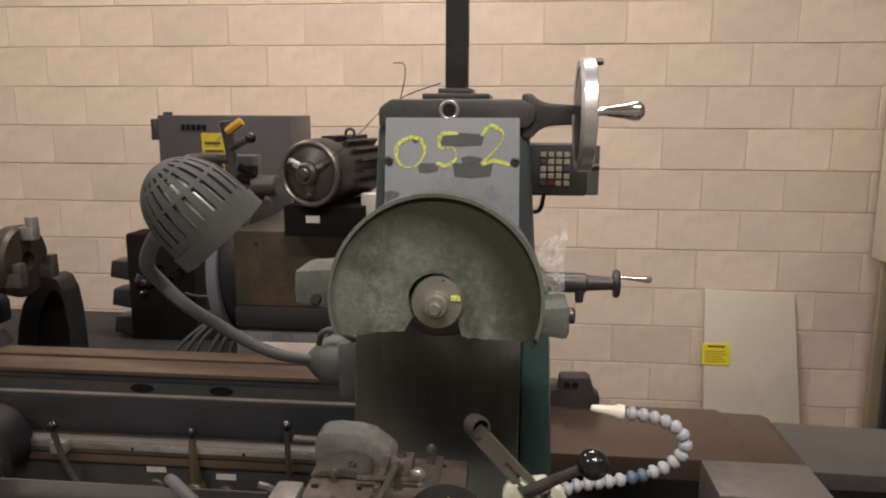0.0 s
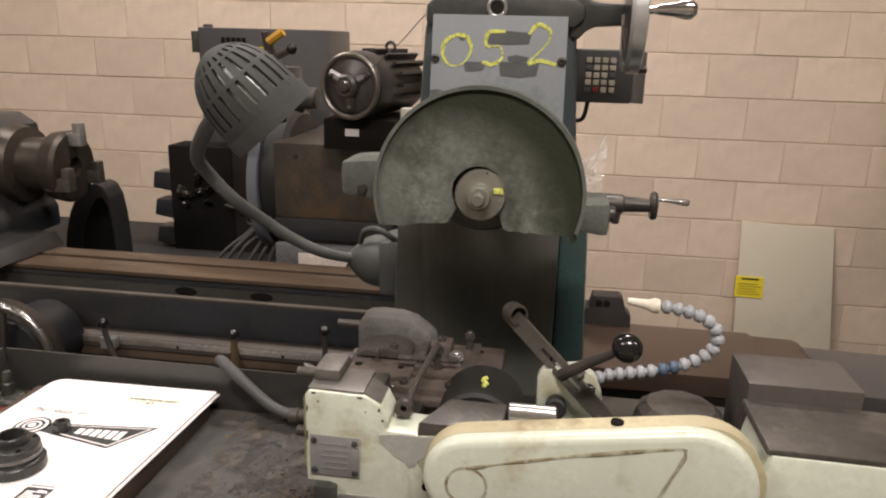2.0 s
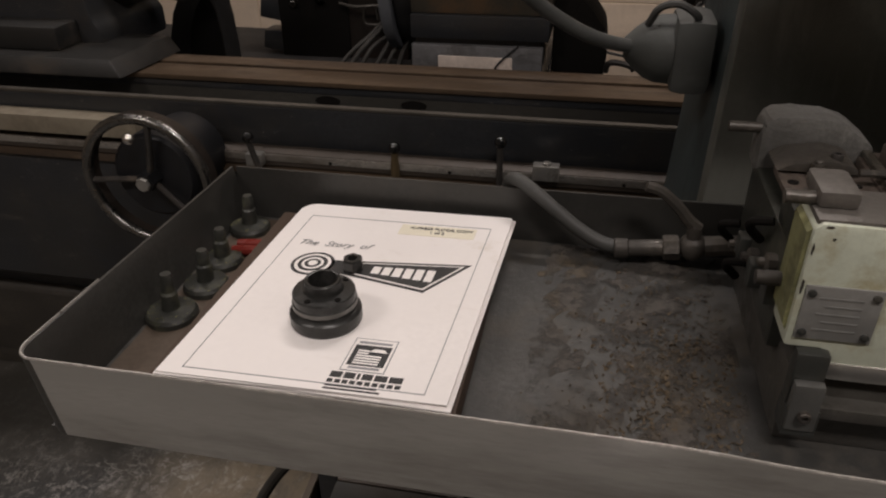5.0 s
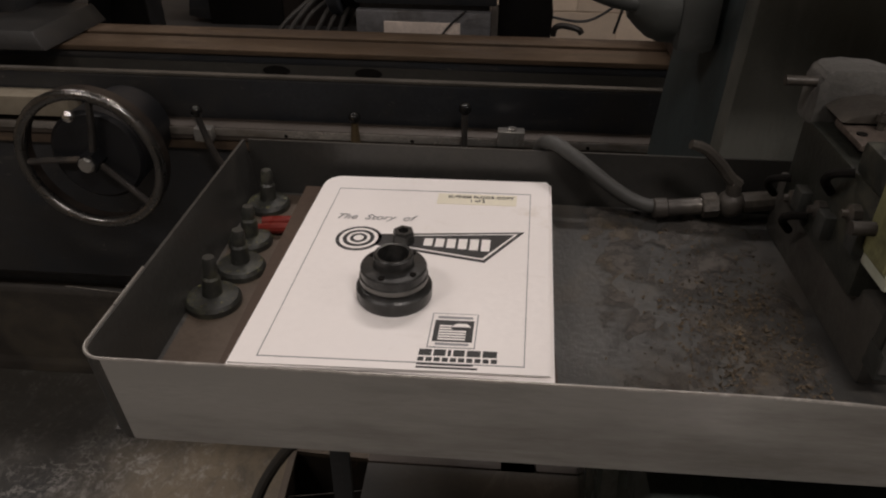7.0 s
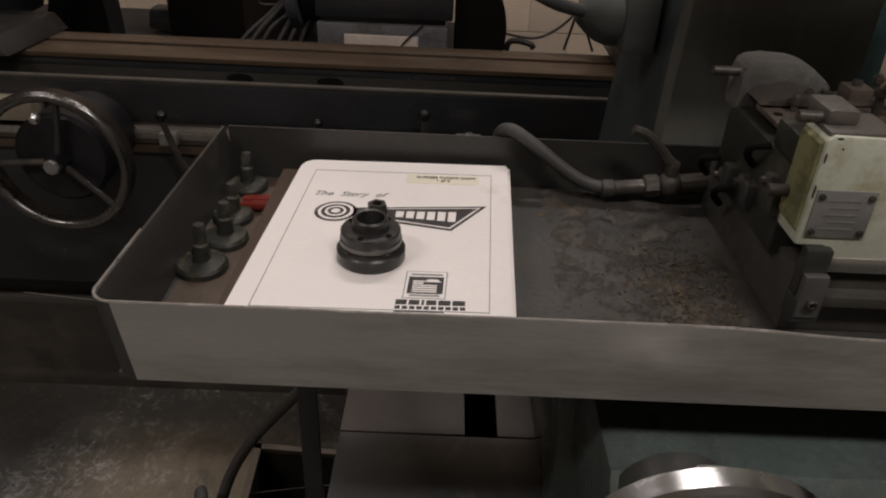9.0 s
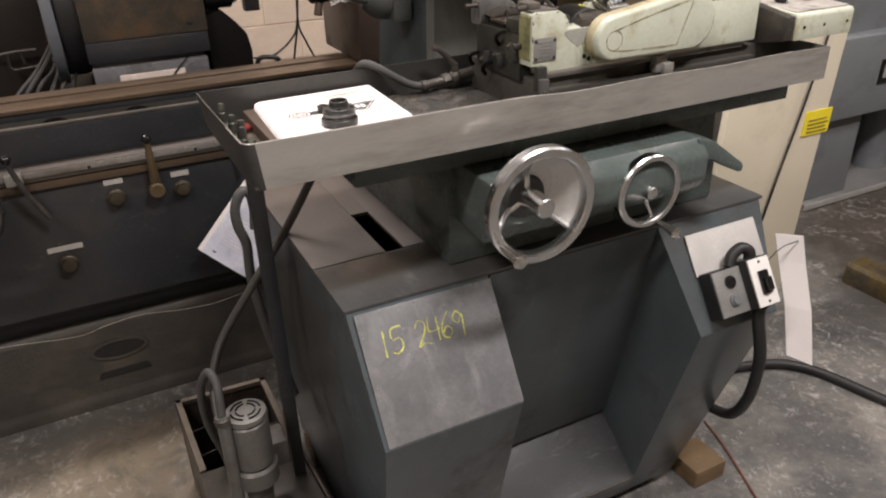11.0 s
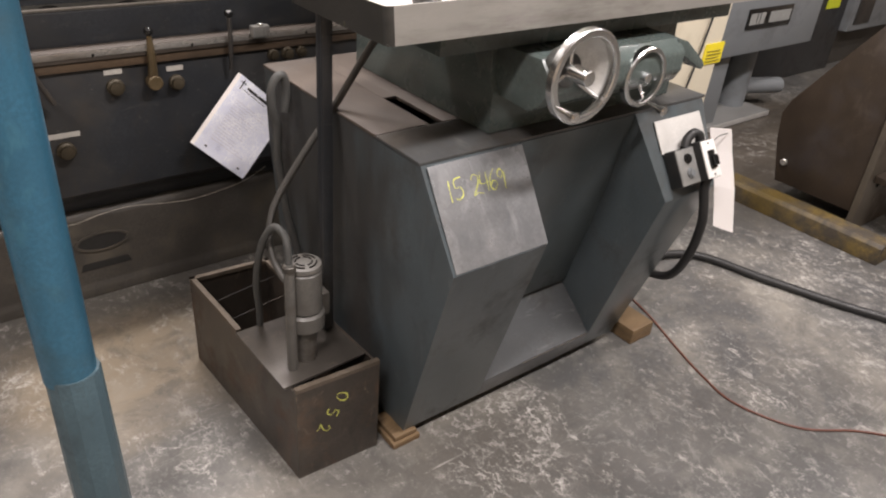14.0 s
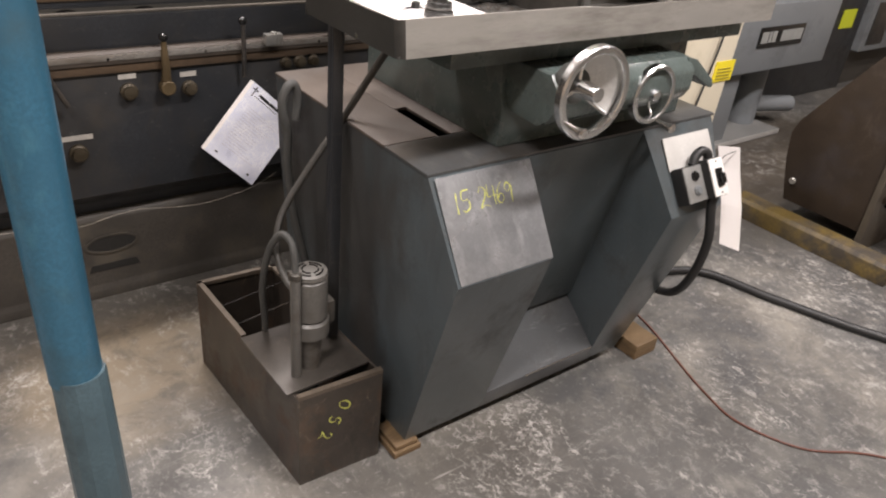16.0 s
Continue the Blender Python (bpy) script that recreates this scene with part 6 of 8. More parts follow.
part("rail_face", box(B(), X0, 0.15, 1.0915, 1.0945, 0.813, 0.830, 0.0008), mat("lit_rail", (0.40, 0.38, 0.345), 0.38, 0.6, 0.25, 9, 0.05, (0.11, 0.085, 0.06), 0.40, 6, stretch=(0.4, 1, 1)), bed, "bare steel face of the trip rail, its lit look put into the colour")
bm = B()
prism(bm, [(1.10, 0.775), (1.10, 0.797), (1.13, 0.797), (1.13, 0.775)], "x", X0, 0.15, 0.001)
part("rail_shelf", bm, WAYS, bed)
bm = B()
prism(bm, [(1.142, 0.80), (1.135, 0.928), (1.140, 0.936), (1.152, 0.936), (1.158, 0.888), (1.262, 0.888), (1.262, 0.920), (1.258, 0.928), (1.258, 0.944), (1.264, 0.947), (1.30, 0.948), (1.415, 0.948), (1.415, 0.80)], "x", X0, 0.12, 0.003)
table2 = part("swivel_table", bm, BGREY, bg, "dark swivel table")
bm = B()
box(bm, X0, 0.12, 1.2525, 1.345, 0.943, 0.955, 0.002)
part("way_strip", bm, WAYS, table2, "rusty brown machined ways")
bm = B()
box(bm, X0, 0.12, 1.356, 1.42, 0.949, 0.958, 0.002)
part("way_strip", bm, WAYS, table2, "rusty brown machined ways")
bm = B()
box(bm, X0, 0.12, 1.1335, 1.150, 0.931, 0.938, 0.002)
part("way_edge", bm, mat("bare_edge", (0.11, 0.10, 0.085), 0.45, 0.4, 0.3, 12, 0.05), table2)
for x in (-0.917, -0.700):
    bm = B()
    prism(bm, [(x + 0.026 * math.cos(t) * (1 + 0.25 * abs(math.cos(t))), 0.907 + 0.0125 * math.sin(t)) for t in [2 * math.pi * i / 16 for i in range(16)]], "y", 1.2585, 1.2635)
    part("table_slot", bm, VOID, table2)
part("slot_band", box(B(), X0, 0.12, 1.2605, 1.2625, 0.889, 0.922, 0), mat("worn_table_band", (0.062, 0.059, 0.051), 0.5, 0.2, 0.3, 9, 0.06, (0.035, 0.032, 0.027), 0.4, 6, stretch=(0.4, 1, 1)), table2)
part("pale_way", box(B(), X0, -1.335, 1.080, 1.134, 0.848, 0.892, 0.002), mat("pale_worn_way", (0.30, 0.265, 0.20), 0.5, 0.2, 0.2, 8, 0.05, (0.17, 0.14, 0.10), 0.35, 5), bed, "pale worn strip of the bed front")
# right-hand brown table
bm = B()
prism(bm, [(0.13, 0.84), (0.13, 0.890), (0.57, 0.889), (0.585, 0.882), (0.68, 0.880), (0.70, 0.872), (0.70, 0.84)], "y", 1.03, 1.32, 0.003)
part("rear_table", bm, mat("rust_brown_table", (0.062, 0.041, 0.029), 0.42, 0.2, 0.25, 4, 0.05, (0.075, 0.06, 0.05), 0.4, 3), bg, "rust-brown table extension")
part("table_end", prism(B(), [(0.70, 0.83), (0.70, 0.870), (1.44, 0.855), (1.44, 0.83)], "y", 1.04, 1.30, 0.003), mat("grey_table_end", (0.065, 0.062, 0.06), 0.45, 0.1, 0.25, 4, 0.05, (0.08, 0.06, 0.045), 0.35, 3), bg, "dark grey table end")
bm = B()
prism(bm, [(0.13, 0.80), (0.13, 0.93), (0.172, 0.936), (0.178, 0.968), (0.246, 0.97), (0.256, 0.962), (0.264, 0.93), (0.278, 0.92), (0.285, 0.80)], "y", 1.295, 1.345, 0.006)
part("end_stop", bm, mat("dark_stop_iron", (0.035, 0.031, 0.028), 0.5, 0.2, 0.3, 12, 0.1), bg)
for x in (0.165, 0.185):
    bm = B()
    cyl(bm, (x + 0.03, 1.30, 0.95), (x + 0.03, 1.290, 0.95), 0.008, n=12)
    part("end_bolt", bm, VOID, bg)


def knob_lever(x, y, z0, z1, dx, flat=False):
    bm = B()
    tube(bm, [(x + dx, y + 0.01, z0), (x + dx * 0.4, y, (z0 + z1) / 2), (x, y, z1)], 0.009 if flat else 0.007, 10, 4, (lambda t: 0.016 - 0.008 * t) if flat else None)
    if flat:
        cyl(bm, (x + dx, y + 0.02, z0), (x + dx, y - 0.012, z0), 0.022, n=20, bev=0.003)
    lever = part("trip_lever", bm, mat("worn_lever", (0.13, 0.095, 0.05), 0.45, 0.4, 0.3, 12, 0.05) if flat else IRON, bg, "lever with a black ball knob")
    part("ball_knob", ball(B(), (x, y, z1 + 0.012), 0.0135), GLOSSB, lever)


knob_lever(-0.704, 1.086, 0.72, 0.858, 0.0, True)
knob_lever(-0.466, 1.076, 0.73, 0.892, 0.0)
knob_lever(-1.043, 1.066, 0.70, 0.868, 0.06)
bm = B()
box(bm, -0.395, -0.338, 1.068, 1.096, 0.824, 0.858, 0.003)
st = part("stop_block", bm, STEEL, bg, "bright clamped stop block")
bolt(st, (-0.365, 1.08, 0.858), (0, 0, 1), 0.010, 0.006)
bm = B()
box(bm, -1.06, -1.02, 1.07, 1.096, 0.806, 0.836, 0.003)
part("stop_block", bm, STEEL, bg)
for x in (-1.25, -0.86, -0.58, -0.20):
    bm = B()
    lathe(bm, [(0.004, 0), (0.004, 0.001), (0, 0.001)], (x, 1.0915, 0.818), (0, -1, 0), 10)
    part("rail_hole", bm, VOID, bed)


def dial(x, z, r, label_w):
    bm = B()
    lathe(bm, [(r, 0), (r, 0.012), (r * 0.8, 0.016), (r * 0.72, 0.026), (r * 0.3, 0.028), (0, 0.028)], (x, 1.11, z), (0, -1, 0), 24)
    part("dial_knob", bm, mat("bronze_knob", (0.06, 0.048, 0.030), 0.5, 0.4, 0.3, 20, 0.06), bg, "small bronze dial knob")
    if label_w:
        part("tape_label", box(B(), x - label_w / 2, x + label_w / 2, 1.1075, 1.1095, z + r + 0.012, z + r + 0.027, 0), mat("dirty_tape", (0.42, 0.40, 0.36), 0.6, 0, 0.2, 40), bg, "dirty white tape label")


bm = B()
prism(bm, [(1.160, 0.0), (1.163, 0.03), (1.1685, 0.05), (1.1685, 0.285), (1.175, 0.30), (1.199, 0.312), (1.199, 0.0)], "x", X0, X1, 0.004)
part("plinth", bm, mat("dusty_plinth", (0.046, 0.041, 0.034), 0.7, 0, 0.35, 6, 0.2, (0.075, 0.064, 0.046), 0.42, 5, 120), bed, "dusty brown cast plinth")
dial(-0.811, 0.715, 0.025, 0.05)
dial(-0.634, 0.706, 0.023, 0.05)
dial(-0.972, 0.548, 0.026, 0.09)
dial(-0.315, 0.755, 0.018, 0)
dial(-0.265, 0.755, 0.021, 0)
dial(-0.215, 0.755, 0.018, 0)
for x in (-0.91, -0.1, 0.9):
    bm = B()
    # flat dark shapes: the shade inside each foot pocket is put into colour
    prism(bm, [(x + 0.066 * math.cos(t) * (1 + 0.15 * abs(math.cos(t))), 0.198 + 0.028 * math.sin(t)) for t in [2 * math.pi * i / 20 for i in range(20)]], "y", 1.1665, 1.18)
    prism(bm, [(x - 0.08, 0.10), (x + 0.08, 0.10), (x + 0.07, 0.125), (x - 0.07, 0.125)], "y", 1.1665, 1.18)
    rim2 = B()
    for q0 in range(20):
        qa, qb = 2 * math.pi * q0 / 20, 2 * math.pi * (q0 + 1) / 20
        o1, o2 = [Vector((x + 0.066 * math.cos(q) * (1 + 0.15 * abs(math.cos(q))), 1.169, 0.198 + 0.028 * math.sin(q))) for q in (qa, qb)]
        g1, g2 = [Vector((0.010 * math.cos(q), 0, 0.007 * math.sin(q))) for q in (qa, qb)]
        up2 = Vector((0, -0.006, 0))
        hexa(rim2, [o1, o2, o2 + g2, o1 + g1], [o1 + up2, o2 + up2, o2 + g2 + up2, o1 + g1 + up2])
    part("pocket_rim", rim2, bpy.data.materials["dusty_plinth"], bed)
    part("foot_pocket", bm, mat("pocket_shade", (0.013, 0.012, 0.010), 0.8) if x < -0.5 else bpy.data.materials["pocket_shade"], bed)

# large handwheel on the front
hx, hy, hz = -1.212, 0.91, 0.828
bm = B()
ring(bm, (hx, hy, hz), (0, 1, 0), 0.142, 0.0115, 56, 12)
bw = part("bed_handwheel", bm, mat("dull_chrome_rim", (0.20, 0.195, 0.185), 0.25, 0.95, 0.15, 20, 0.03), bg, "large handwheel with a bright rim")
bm = B()
cyl(bm, (hx, hy + 0.025, hz), (hx, 1.11, hz), 0.098, 0.090, 40, 0.008)
cyl(bm, (hx, hy - 0.015, hz), (hx, hy + 0.03, hz), 0.022, n=6)
part("rim_band", lathe(B(), [(0.140, 0.0), (0.150, 0.002), (0.149, 0.034), (0.145, 0.038), (0.139, 0.036)], (hx, hy, hz), (0, 1, 0), 56, True), mat("brown_rim_band", (0.045, 0.036, 0.030), 0.4, 0.5, 0.3, 14, 0.06), bw, "dull brown outside of the rim")
part("rim_ball", ball(B(), (hx - 0.008, hy - 0.020, hz + 0.104), 0.0125, 18), CHROME, bw, "chrome ball handle")
part("centre_nut", cyl(B(), (hx, hy - 0.024, hz), (hx, hy - 0.014, hz), 0.017, n=8, bev=0.003), STEEL, bw)
part("wheel_boss", bm, mat("black_boss", (0.010, 0.0105, 0.012), 0.42, 0, 0.3, 9, 0.05), bw)
for k in range(3):
    a = math.radians((78, 183, -42)[k])
    bm = B()
    tube(bm, [(hx, hy + 0.01, hz), (hx + 0.06 * math.cos(a), hy + 0.008, hz + 0.06 * math.sin(a)), (hx + 0.139 * math.cos(a), hy, hz + 0.139 * math.sin(a))], 0.007, 8, 4)
    part("spoke", bm, IRON, bw)

# headstock, chuck and arch guard
bm = B()
prism(bm, [(-1.56, 0.96), (-1.56, 1.03), (-1.58, 1.06), (-1.60, 1.30), (-1.66, 1.335), (-2.35, 1.335), (-2.35, 1.03), (-2.45, 0.99)], "y", 1.34, 1.66, 0.015)
hs = part("headstock", bm, BGREY, bg, "dark work headstock")
bm = B()
hexa(bm, [(-2.5, 1.185, 0.958), (-1.42, 1.185, 0.958), (-1.40, 1.45, 0.958), (-2.5, 1.45, 0.958)], [(-2.5, 1.20, 1.0), (-1.45, 1.20, 1.0), (-1.43, 1.45, 1.0), (-2.5, 1.45, 1.0)], 0.008)
box(bm, -2.5, -1.62, 1.25, 1.45, 1.0, 1.06, 0.01)
part("headstock_base", bm, mat("sooty_base", (0.02, 0.0195, 0.018), 0.6, 0.1, 0.4, 9, 0.15, (0.05, 0.04, 0.03), 0.3, 7), hs)
bm = B()
lathe(bm, [(0.12, 0), (0.125, 0.01), (0.115, 0.05), (0.085, 0.06), (0.085, 0.14), (0.105, 0.15), (0.11, 0.19), (0.10, 0.20), (0.03, 0.205), (0.03, 0.18)], (-1.60, 1.53, 1.185), (1, 0, 0), 40)
ck = part("chuck", bm, mat("oily_chuck", (0.068, 0.056, 0.044), 0.38, 0.6, 0.3, 12, 0.08), hs, "oily steel face chuck")
for a in (90, 210, 330):
    a = math.radians(a)
    bm = B()
    cy, cz = 1.53 + 0.085 * math.cos(a), 1.185 + 0.085 * math.sin(a)
    box(bm, -1.44, -1.36, cy - 0.018, cy + 0.018, cz - 0.02, cz + 0.02, 0.004)
    box(bm, -1.385, -1.36, cy - 0.016, cy + 0.016, cz - 0.02, cz + 0.05, 0.004)
    part("chuck_jaw", bm, mat("worn_jaw_%d" % int(a * 10), (0.11, 0.10, 0.085) if a != math.radians(90) else (0.30, 0.29, 0.27), 0.4, 0.6, 0.3, 20, 0.05), ck)
bm = B()
arch = [(-0.14, 0), (-0.118, 0.10), (-0.085, 0.175), (-0.04, 0.23), (0.01, 0.262), (0.06, 0.274), (0.095, 0.262), (0.120, 0.225), (0.134, 0.16), (0.140, 0.08), (0.142, 0)]
prism(bm, [(-1.541 + 0.745 * x, 0.795 + 1.06 * z) for x, z in arch], "y", 1.765, 1.863, 0.010)
ag = part("arch_guard", bm, mat("dull_arch_paint", (0.019, 0.0185, 0.018), 0.55, 0, 0.3, 9, 0.08, (0.014, 0.013, 0.013), 0.4, 7), bg, "dark arched guard")
bm = B()
prism(bm, [(-1.541 + 0.745 * x, 0.795 + 1.06 * z) for x, z in ((-0.035, 0), (-0.022, 0.09), (0.0, 0.145), (0.03, 0.19), (0.065, 0.225), (0.095, 0.228), (0.118, 0.195), (0.130, 0.12), (0.135, 0))], "y", 1.7615, 1.769)
part("arch_opening", bm, VOID, ag)

# wheelhead: box, wheel guard, motor and spindle
bm = B()
box(bm, -0.79, -0.405, 1.61, 2.3, 1.045, 1.278, 0.008)
wh = part("wheelhead", bm, mat("stained_wheelhead", (0.056, 0.050, 0.039), 0.42, 0.1, 0.35, 5, 0.06, (0.105, 0.062, 0.030), 0.40, 5), bg, "oil-stained wheelhead box")
bm = B()
box(bm, -0.79, -0.41, 1.60, 2.3, 0.98, 1.045, 0.006)
box(bm, -0.78, -0.43, 1.62, 2.3, 0.795, 0.98, 0.004)
part("wheelhead_slide", bm, BGREY, wh)
bm = B()
box(bm, -0.785, -0.425, 1.59, 1.618, 0.86, 0.965, 0.003)
tl = part("scale_tray", bm, scuffs(mat("light_box", (0.20, 0.20, 0.205), 0.5, 0.2, 0.2, 12, 0.05, (0.09, 0.085, 0.08), 0.4, 9), 18, (0.6, 1, 1), (0, 0, 0), (0.06, 0.055, 0.05), 0.52, 0.64, 0.7), wh)
part("white_card", box(B(), -0.71, -0.505, 1.585, 1.591, 0.888, 0.938, 0.001), mat("lit_card", (0.72, 0.62, 0.54), 0.6), tl, "pale card strip")
bm = B()
tube(bm, [(-0.56, 1.582, 0.885), (-0.545, 1.58, 0.92), (-0.51, 1.584, 0.955), (-0.49, 1.592, 0.97)], 0.003, 6)
part("thin_wire", bm, BLACK, tl)
bm = B()
lathe(bm, [(0.05, 0), (0.22, 0), (0.225, 0.01), (0.225, 0.06), (0.21, 0.075), (0.05, 0.08)], (-0.850, 1.86, 1.13), (1, 0, 0), 48)
gw = part("wheel_housing", bm, mat("blackened_housing", (0.016, 0.016, 0.016), 0.5, 0.1, 0.3, 9, 0.06), wh, "round wheel housing")
bm = B()
lathe(bm, [(0.05, 0), (0.235, 0), (0.238, 0.004), (0.238, 0.03), (0.235, 0.034), (0.05, 0.034)], (-0.888, 1.86, 1.12), (1, 0, 0), 48)
part("abrasive_wheel", bm, GREYG, gw, "blue-grey abrasive wheel")
bm = B()
hexa(bm, [(-0.91, 1.60, 1.262), (-0.862, 1.60, 1.262), (-0.862, 1.625, 1.262), (-0.91, 1.625, 1.262)], [(-0.922, 1.60, 1.385), (-0.840, 1.60, 1.385), (-0.840, 1.64, 1.385), (-0.922, 1.64, 1.385)], 0.006)
part("splash_flap", bm, mat("dirty_white_flap", (0.45, 0.40, 0.34), 0.6, 0, 0.25, 14, 0.1, (0.2, 0.13, 0.08), 0.35, 12), gw, "stained white splash flap")
bm = B()
tube(bm, [(-0.945, 1.62, 1.31), (-0.945, 1.595, 1.35), (-0.945, 1.60, 1.40)], 0.017, 12, 3)
cyl(bm, (-0.945, 1.595, 1.35), (-0.945, 1.595, 1.39), 0.025, n=16)
part("valve_stem", bm, IRON, wh, "grimy dressing valve stem")
bm = B()
tube(bm, [(-0.945, 1.60, 1.40), (-0.940, 1.60, 1.455), (-0.918, 1.61, 1.485), (-0.87, 1.62, 1.492), (-0.80, 1.63, 1.488)], 0.015, 10, 4)
part("bent_pipe", bm, IRON, wh)
bm = B()
tube(bm, [(-0.775, 1.63, 1.36), (-0.785, 1.63, 1.48), (-0.80, 1.62, 1.60)], 0.017, 10, 3)
part("lever_bar", bm, IRON, wh)
bm = B()
box(bm, -0.80, -0.72, 1.62, 1.70, 1.38, 1.50, 0.006)
cyl(bm, (-0.73, 1.64, 1.41), (-0.655, 1.64, 1.41), 0.032, n=18, bev=0.004)
part("dresser_body", bm, OILY, wh, "oily dresser body")
bm = B()
tube(bm, [(-0.79, 1.62, 1.52), (-0.725, 1.61, 1.55)], 0.011, 8, 2)
kl = part("knob_arm", bm, IRON, wh)
part("ball_knob", ball(B(), (-0.718, 1.608, 1.553), 0.017), GLOSSB, kl)
bm = B()
tube(bm, [(-0.79, 1.61, 1.57), (-0.745, 1.61, 1.60)], 0.013, 8, 2)
part("yellow_grip", bm, mat("orange_yellow_grip", (0.45, 0.24, 0.02), 0.5), wh, "yellow grip")
for x, z in ((-0.72, 1.24), (-0.46, 1.08), (-0.46, 1.25)):
    part("box_bolt", cyl(B(), (x, 1.612, z), (x, 1.602, z), 0.006, n=10), IRON, wh)
rs = random.Random(31)
for k in range(14):
    bm = B()
    x, z = -0.93 + 0.20 * rs.random(), 1.34 + 0.13 * rs.random()
    if k % 2 == 0:
        box(bm, x - 0.016 - 0.01 * rs.random(), x + 0.02, 1.615, 1.66, z - 0.012 - 0.02 * rs.random(), z + 0.022, 0.004)
    else:
        cyl(bm, (x, 1.62, z), (x + 0.05, 1.625, z + rs.uniform(-0.03, 0.03)), 0.012, 0.009, 12, 0.002)
    part("dresser_fitting", bm, (VOID, OILY, VOID)[k % 3], wh)
# motor on top
bm = B()
lathe(bm, [(0.02, 0), (0.080, 0.0), (0.092, 0.010), (0.096, 0.03), (0.096, 0.07), (0.088, 0.08), (0.088, 0.30), (0.08, 0.31)], (-0.512, 1.50, 1.459), (0.25, 1, 0), 40)
mo = part("motor", bm, mat("motor_paint", (0.028, 0.027, 0.026), 0.38, 0.3, 0.25, 10, 0.05), wh, "dark electric motor")
bm = B()
ring(bm, (-0.512, 1.490, 1.459), (0.25, 1, 0), 0.085, 0.0075, 48, 10)
part("end_ring", bm, mat("worn_ring", (0.22, 0.20, 0.17), 0.35, 0.8, 0.2, 20, 0.04), mo)
bm = B()
lathe(bm, [(0.078, 0), (0.070, 0.004), (0.046, 0.010), (0.036, 0.014), (0.033, 0.030), (0.026, 0.036), (0.018, 0.036), (0.014, 0.044), (0, 0.046)], (-0.512, 1.50, 1.459), (-0.25, -1, 0), 28)
for k in range(3):
    a = math.radians(-90 + 120 * k)
    o2 = Vector((-0.512, 1.486, 1.459))
    tube(bm, [o2 + Vector((0.028 * math.cos(a), 0, 0.028 * math.sin(a))), o2 + Vector((0.066 * math.cos(a), 0.006, 0.066 * math.sin(a)))], 0.017, 10, 3, lambda t: 0.018 - 0.005 * t)
    ball(bm, o2 + Vector((0.058 * math.cos(a), -0.008, 0.058 * math.sin(a))), 0.008, 10)
part("end_bell", bm, IRON, mo)
for k in range(12):
    bm = B()
    a = math.radians(-20 + 20 * k)
    o = Vector((-0.462 + 0.082 * math.cos(a), 1.68, 1.459 + 0.082 * math.sin(a)))
    w = Vector((math.cos(a), 0, math.sin(a)))
    t = Vector((-w.z, 0, w.x)) * 0.004
    hexa(bm, [o - t + Vector((-0.02, -0.09, 0)), o + t + Vector((-0.02, -0.09, 0)), o + t + Vector((0.03, 0.12, 0)), o - t + Vector((0.03, 0.12, 0))],
         [o - t + w * 0.02 + Vector((-0.02, -0.09, 0)), o + t + w * 0.02 + Vector((-0.02, -0.09, 0)), o + t + w * 0.02 + Vector((0.03, 0.12, 0)), o - t + w * 0.02 + Vector((0.03, 0.12, 0))])
    part("cooling_fin", bm, BLACK, mo)
bm = B()
cyl(bm, (-0.435, 1.66, 1.536), (-0.435, 1.66, 1.552), 0.006, n=12)
ring(bm, (-0.435, 1.66, 1.565), (0.25, 1, 0), 0.014, 0.0045, 24, 8)
part("lifting_eye", bm, IRON, mo)
bm = B()
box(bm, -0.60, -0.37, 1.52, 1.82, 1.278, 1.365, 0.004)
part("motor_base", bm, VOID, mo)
part("rating_label", box(B(), -0.535, -0.495, 1.517, 1.5195, 1.318, 1.338, 0), mat("soiled_label", (0.55, 0.53, 0.50), 0.5, 0, 0.2, 60), mo, "small pale rating label")
# spindle end to the right
bm = B()
lathe(bm, [(0.075, 0), (0.085, 0.01), (0.085, 0.10), (0.075, 0.105), (0.07, 0.12), (0.05, 0.125), (0.05, 0.16), (0.03, 0.165)], (-0.405, 1.70, 1.185), (1, 0, 0), 36)
part("spindle_nose", bm, mat("dark_steel_nose", (0.05, 0.05, 0.052), 0.25, 0.8, 0.2, 15, 0.03), wh, "dark turned spindle nose")
bm = B()
box(bm, -0.232, -0.178, 1.80, 1.85, 1.062, 1.185, 0.004)
lathe(bm, [(0.05, 0), (0.055, 0.01), (0.055, 0.03), (0.03, 0.035), (0.03, 0.07)], (-0.288, 1.66, 1.19), (1, 0, 0), 24)
part("feed_bracket", bm, IRON, wh)
bm = B()
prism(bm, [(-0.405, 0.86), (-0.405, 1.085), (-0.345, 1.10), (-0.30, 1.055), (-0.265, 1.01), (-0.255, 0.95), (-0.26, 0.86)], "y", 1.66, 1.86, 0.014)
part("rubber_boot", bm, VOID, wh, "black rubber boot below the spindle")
bm = B()
tube(bm, [(-0.255, 1.625, 0.905), (-0.252, 1.615, 0.925), (-0.235, 1.61, 0.934), (-0.195, 1.60, 0.930), (-0.182, 1.60, 0.918)], 0.0085, 10, 4)
part("elbow_pipe", bm, mat("sooty_pipe", (0.035, 0.032, 0.029), 0.4, 0.3, 0.2, 20, 0.05), wh)
bm = B()
box(bm, -0.335, -0.30, 1.64, 1.72, 1.24, 1.38, 0.003)
part("feed_upright", bm, RUST, wh)
bm = B()
cyl(bm, (-0.30, 1.62, 1.338), (-0.215, 1.62, 1.341), 0.008, n=10)
cyl(bm, (-0.235, 1.62, 1.341), (-0.212, 1.62, 1.341), 0.015, n=14)
part("feed_screw", bm, IRON, wh)
bm = B()
